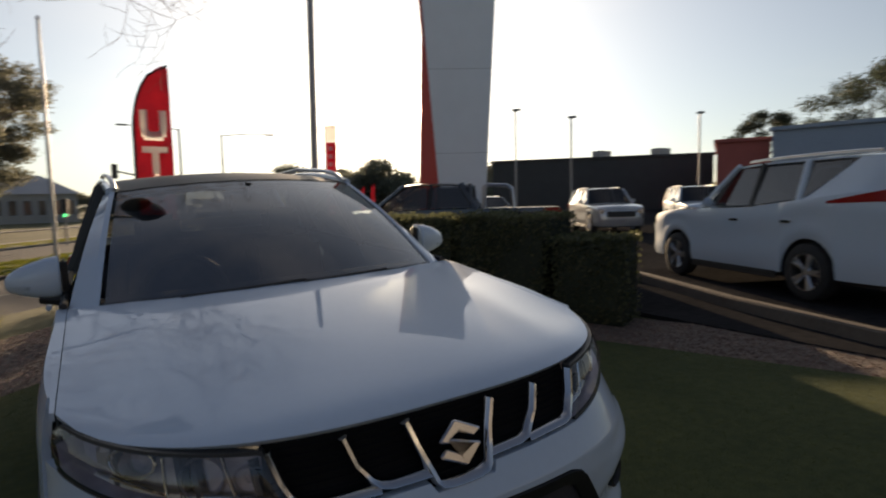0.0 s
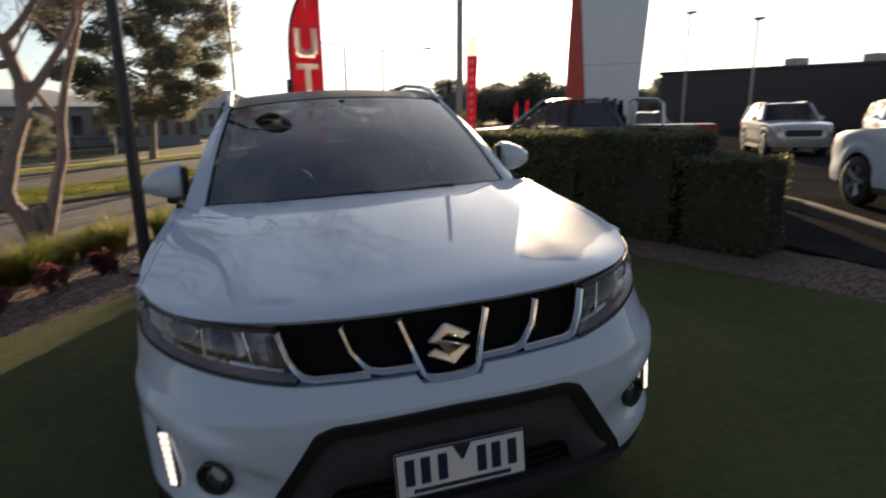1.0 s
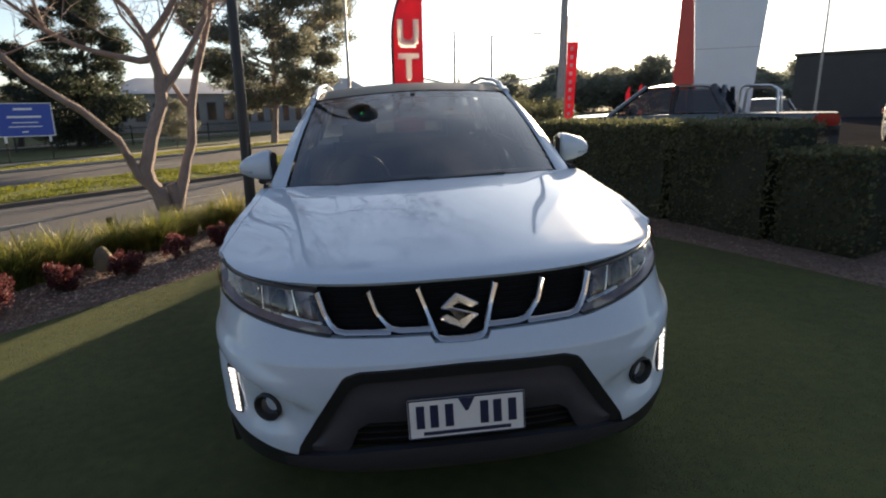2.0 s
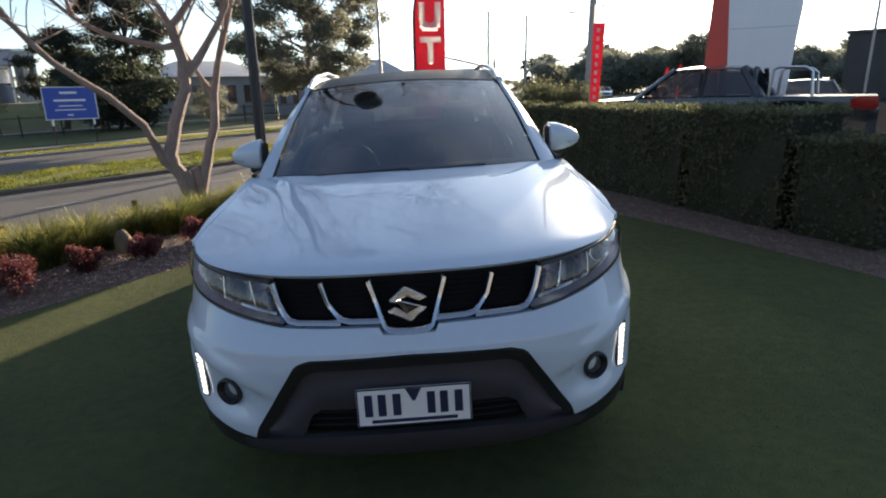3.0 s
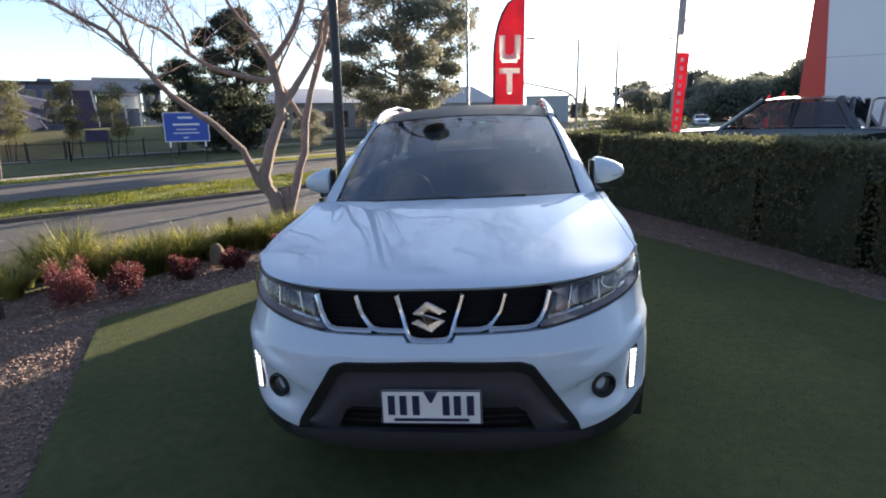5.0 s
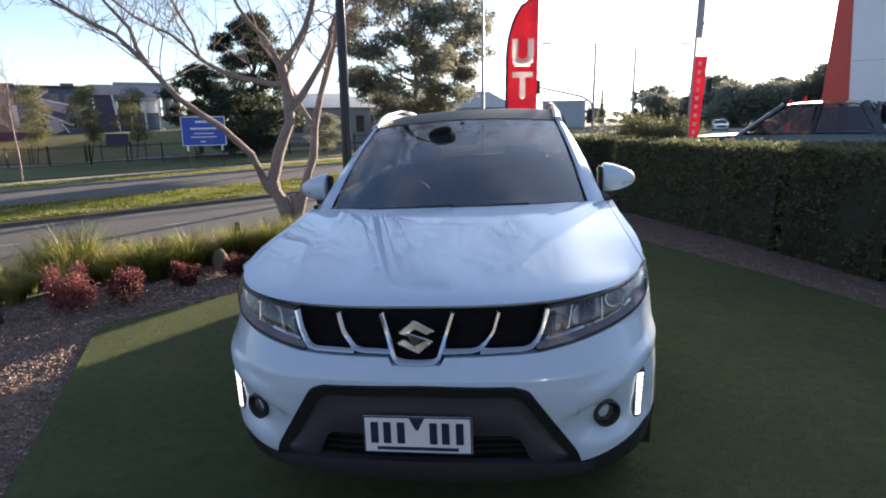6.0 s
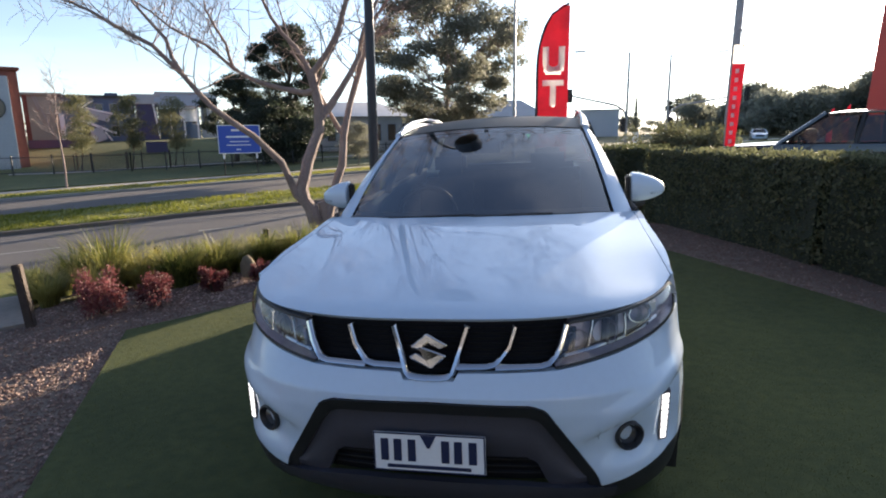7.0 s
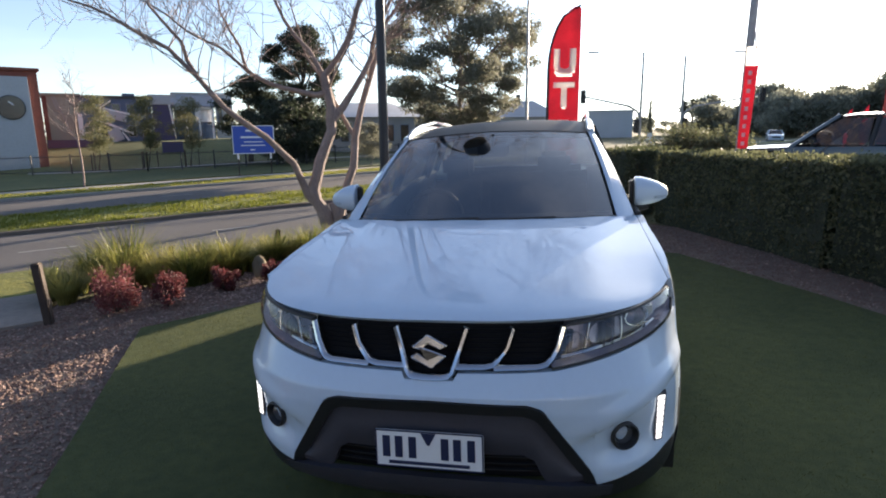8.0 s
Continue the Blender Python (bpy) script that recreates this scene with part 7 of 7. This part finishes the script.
def school_fence():
    """A dark steel picket fence along the far side of the road."""
    t = thing("fence", "dark steel picket fence in front of the school", "fence", Matrix())
    ends = [(-46.0, 34.0), (-33.0, 39.5), (-20.0, 47.5), (-10.0, 54.0)]
    pales = []
    for (ax, ay), (bx, by) in zip(ends, ends[1:]):
        ln = math.hypot(bx - ax, by - ay)
        n = int(ln / 2.4)
        for i in range(n + 1):
            x, y = ax + (bx - ax) * i / n, ay + (by - ay) * i / n
            bm = bmesh.new()
            z = ground_z(x, y)
            box(bm, x - 0.04, x + 0.04, y - 0.04, y + 0.04, z - 0.1, z + 1.55)
            part("post", bm, "pole_black", t)
        for h in (0.2, 1.35):
            bm = bmesh.new()
            tube(bm, [(ax + (bx - ax) * i / n, ay + (by - ay) * i / n, ground_z(ax + (bx - ax) * i / n, ay + (by - ay) * i / n) + h) for i in range(n + 1)], 0.025, 4)
            part("rail", bm, "pole_black", t)
        m = int(ln / 0.14)
        pales += [(ax + (bx - ax) * i / m, ay + (by - ay) * i / m) for i in range(m)]
    verts, faces = [], []
    for x, y in pales:
        z, b = ground_z(x, y), len(verts)
        verts += [(x - 0.012, y, z + 0.1), (x + 0.012, y, z + 0.1), (x + 0.012, y, z + 1.5), (x - 0.012, y, z + 1.5), (x, y + 0.02, z + 0.1), (x, y + 0.02, z + 1.5)]
        faces += [(b, b + 1, b + 2, b + 3), (b + 1, b + 4, b + 5, b + 2), (b + 4, b, b + 3, b + 5)]
    ob = new("infill", raw_mesh("infill", verts, faces, "pole_black"))
    ob.parent = t
    tagged(ob, kind="stuff")


school_fence()


# ---- loose ground cover, last ----
def inside(poly, x, y):
    return all((bx - ax) * (y - ay) - (by - ay) * (x - ax) > 0 for (ax, ay), (bx, by) in zip(poly, poly[1:] + poly[:1]))


def pebbles(name, label, region, count, seed, size):
    rng = np.random.default_rng(seed)
    verts, faces = [], []
    x0, x1, y0, y1 = region
    made = 0
    while made < count:
        x, y = rng.uniform(x0, x1), rng.uniform(y0, y1)
        made += 1
        a_, n_ = road_an(x, y)
        if inside(LAWN, x, y) or not inside(BED, x, y) or (n_ > -8.5 and a_ < 1.32):
            continue
        z, r = ground_z(x, y) - 0.018, size * rng.uniform(0.6, 1.5)
        a = rng.uniform(0, math.tau)
        c, s = math.cos(a) * r, math.sin(a) * r
        k, h = rng.uniform(0.6, 0.9), r * rng.uniform(0.5, 0.9)
        tx, ty = rng.uniform(-0.3, 0.3, 2) * r
        b = len(verts)
        verts += [(x + c, y + s, z + h * 0.3), (x - s * k, y + c * k, z + h * 0.35), (x - c, y - s, z + h * 0.3), (x + s * k, y - c * k, z + h * 0.25),
                  (x + tx + c * 0.4, y + ty + s * 0.4, z + h), (x + tx - c * 0.4, y + ty - s * 0.4, z + h * 0.92), (x, y, z - h * 0.3)]
        faces += [(b, b + 1, b + 4), (b + 1, b + 5, b + 4), (b + 1, b + 2, b + 5), (b + 2, b + 3, b + 5), (b + 3, b + 4, b + 5), (b + 3, b, b + 4), (b, b + 3, b + 6), (b + 3, b + 2, b + 6), (b + 2, b + 1, b + 6), (b + 1, b, b + 6)]
    ob = new(name, raw_mesh(name, verts, faces, "stone"))
    tagged(ob, label, "gravel", "", "stuff")


pebbles("pebbles", "brown and tan pebble mulch beside the lawn", (-5.4, -0.4, -2.5, 4.4), 60000, 4, 0.0105)
pebbles("pebbles", "brown and tan pebble mulch along the front of the bed", (-5.6, 1.8, -6.5, -2.5), 26000, 5, 0.0135)
pebbles("pebbles", "brown pebble mulch strip in front of the hedge", (0.2, 5.3, -1.0, 8.4), 34000, 6, 0.0105)
pebbles("pebbles", "brown pebble mulch under the grasses", (-4.6, 0.5, 3.2, 8.4), 18000, 7, 0.012)


def strip_grass(name, label, n0, n1, a0, a1, count, tall, seed, level):
    """Short uneven grass, in clumps, on a strip along the road."""
    rng = np.random.default_rng(seed)
    verts = []
    for _ in range(count):
        a, n = rng.uniform(a0, a1), rng.uniform(n0, n1)
        x, y = road_xy(a, n)
        lush = noise.noise(Vector((x * 0.8, y * 0.8, seed))) + 0.6 * noise.noise(Vector((x * 3.1, y * 3.1, seed)))
        if lush < rng.uniform(-0.7, 0.2):
            continue
        z, h = level(x, y), tall * rng.uniform(0.4, 1.0) * (1.0 + 0.7 * lush)
        w, t = tall * rng.uniform(0.12, 0.3), rng.uniform(0, math.tau)
        lx, ly = rng.normal(0, 0.35 * h, 2)
        verts += [(x - w * math.cos(t), y - w * math.sin(t), z - 0.01), (x + w * math.cos(t), y + w * math.sin(t), z - 0.01), (x + lx, y + ly, z + h)]
    ob = new(name, raw_mesh(name, verts, np.arange(len(verts)).reshape(-1, 3).tolist(), "strip_blade"))
    tagged(ob, label, "grass", "", "stuff")


strip_grass("median_grass", "clumpy yellow-green grass on the median", 8.37, 13.18, -26, 42, 60000, 0.11, 4, lambda x, y: low_z(x, y) + 0.13)
strip_grass("verge_grass", "patchy green grass on the far verge", 21.9, 24.6, -26, 44, 22000, 0.10, 6, lambda x, y: low_z(x, y) + 0.13)


def turf_pile():
    rng = np.random.default_rng(2)
    n = 240000
    x, y = rng.uniform(-3.2, 4.2, n), rng.uniform(-2.0, 6.1, n)
    keep = np.ones(n, bool)
    for (ax, ay), (bx, by) in zip(LAWN, LAWN[1:] + LAWN[:1]):
        keep &= (bx - ax) * (y - ay) - (by - ay) * (x - ax) > 0
    x, y = x[keep], y[keep]
    n = len(x)
    k = np.clip((x - 2.6) / 3, 0, 1)
    z = 0.0353 * np.minimum(x, 2.6) * (1 - k * k * (3 - 2 * k)) + 0.0066 * y
    a = rng.uniform(0, math.tau, n)
    w, h = 0.0017, rng.uniform(0.004, 0.009, n)
    lx, ly = rng.normal(0, 0.003, n), rng.normal(0, 0.003, n)
    v = np.stack([np.stack([x - w * np.cos(a), y - w * np.sin(a), z - 0.002], 1), np.stack([x + w * np.cos(a), y + w * np.sin(a), z - 0.002], 1), np.stack([x + lx, y + ly, z + h], 1)], 1).reshape(-1, 3)
    ob = new("turf_pile", raw_mesh("turf_pile", v.tolist(), np.arange(n * 3).reshape(-1, 3).tolist(), "turf_blade"))
    tagged(ob, "short green pile of the artificial turf", "turf", "", "stuff")


turf_pile()
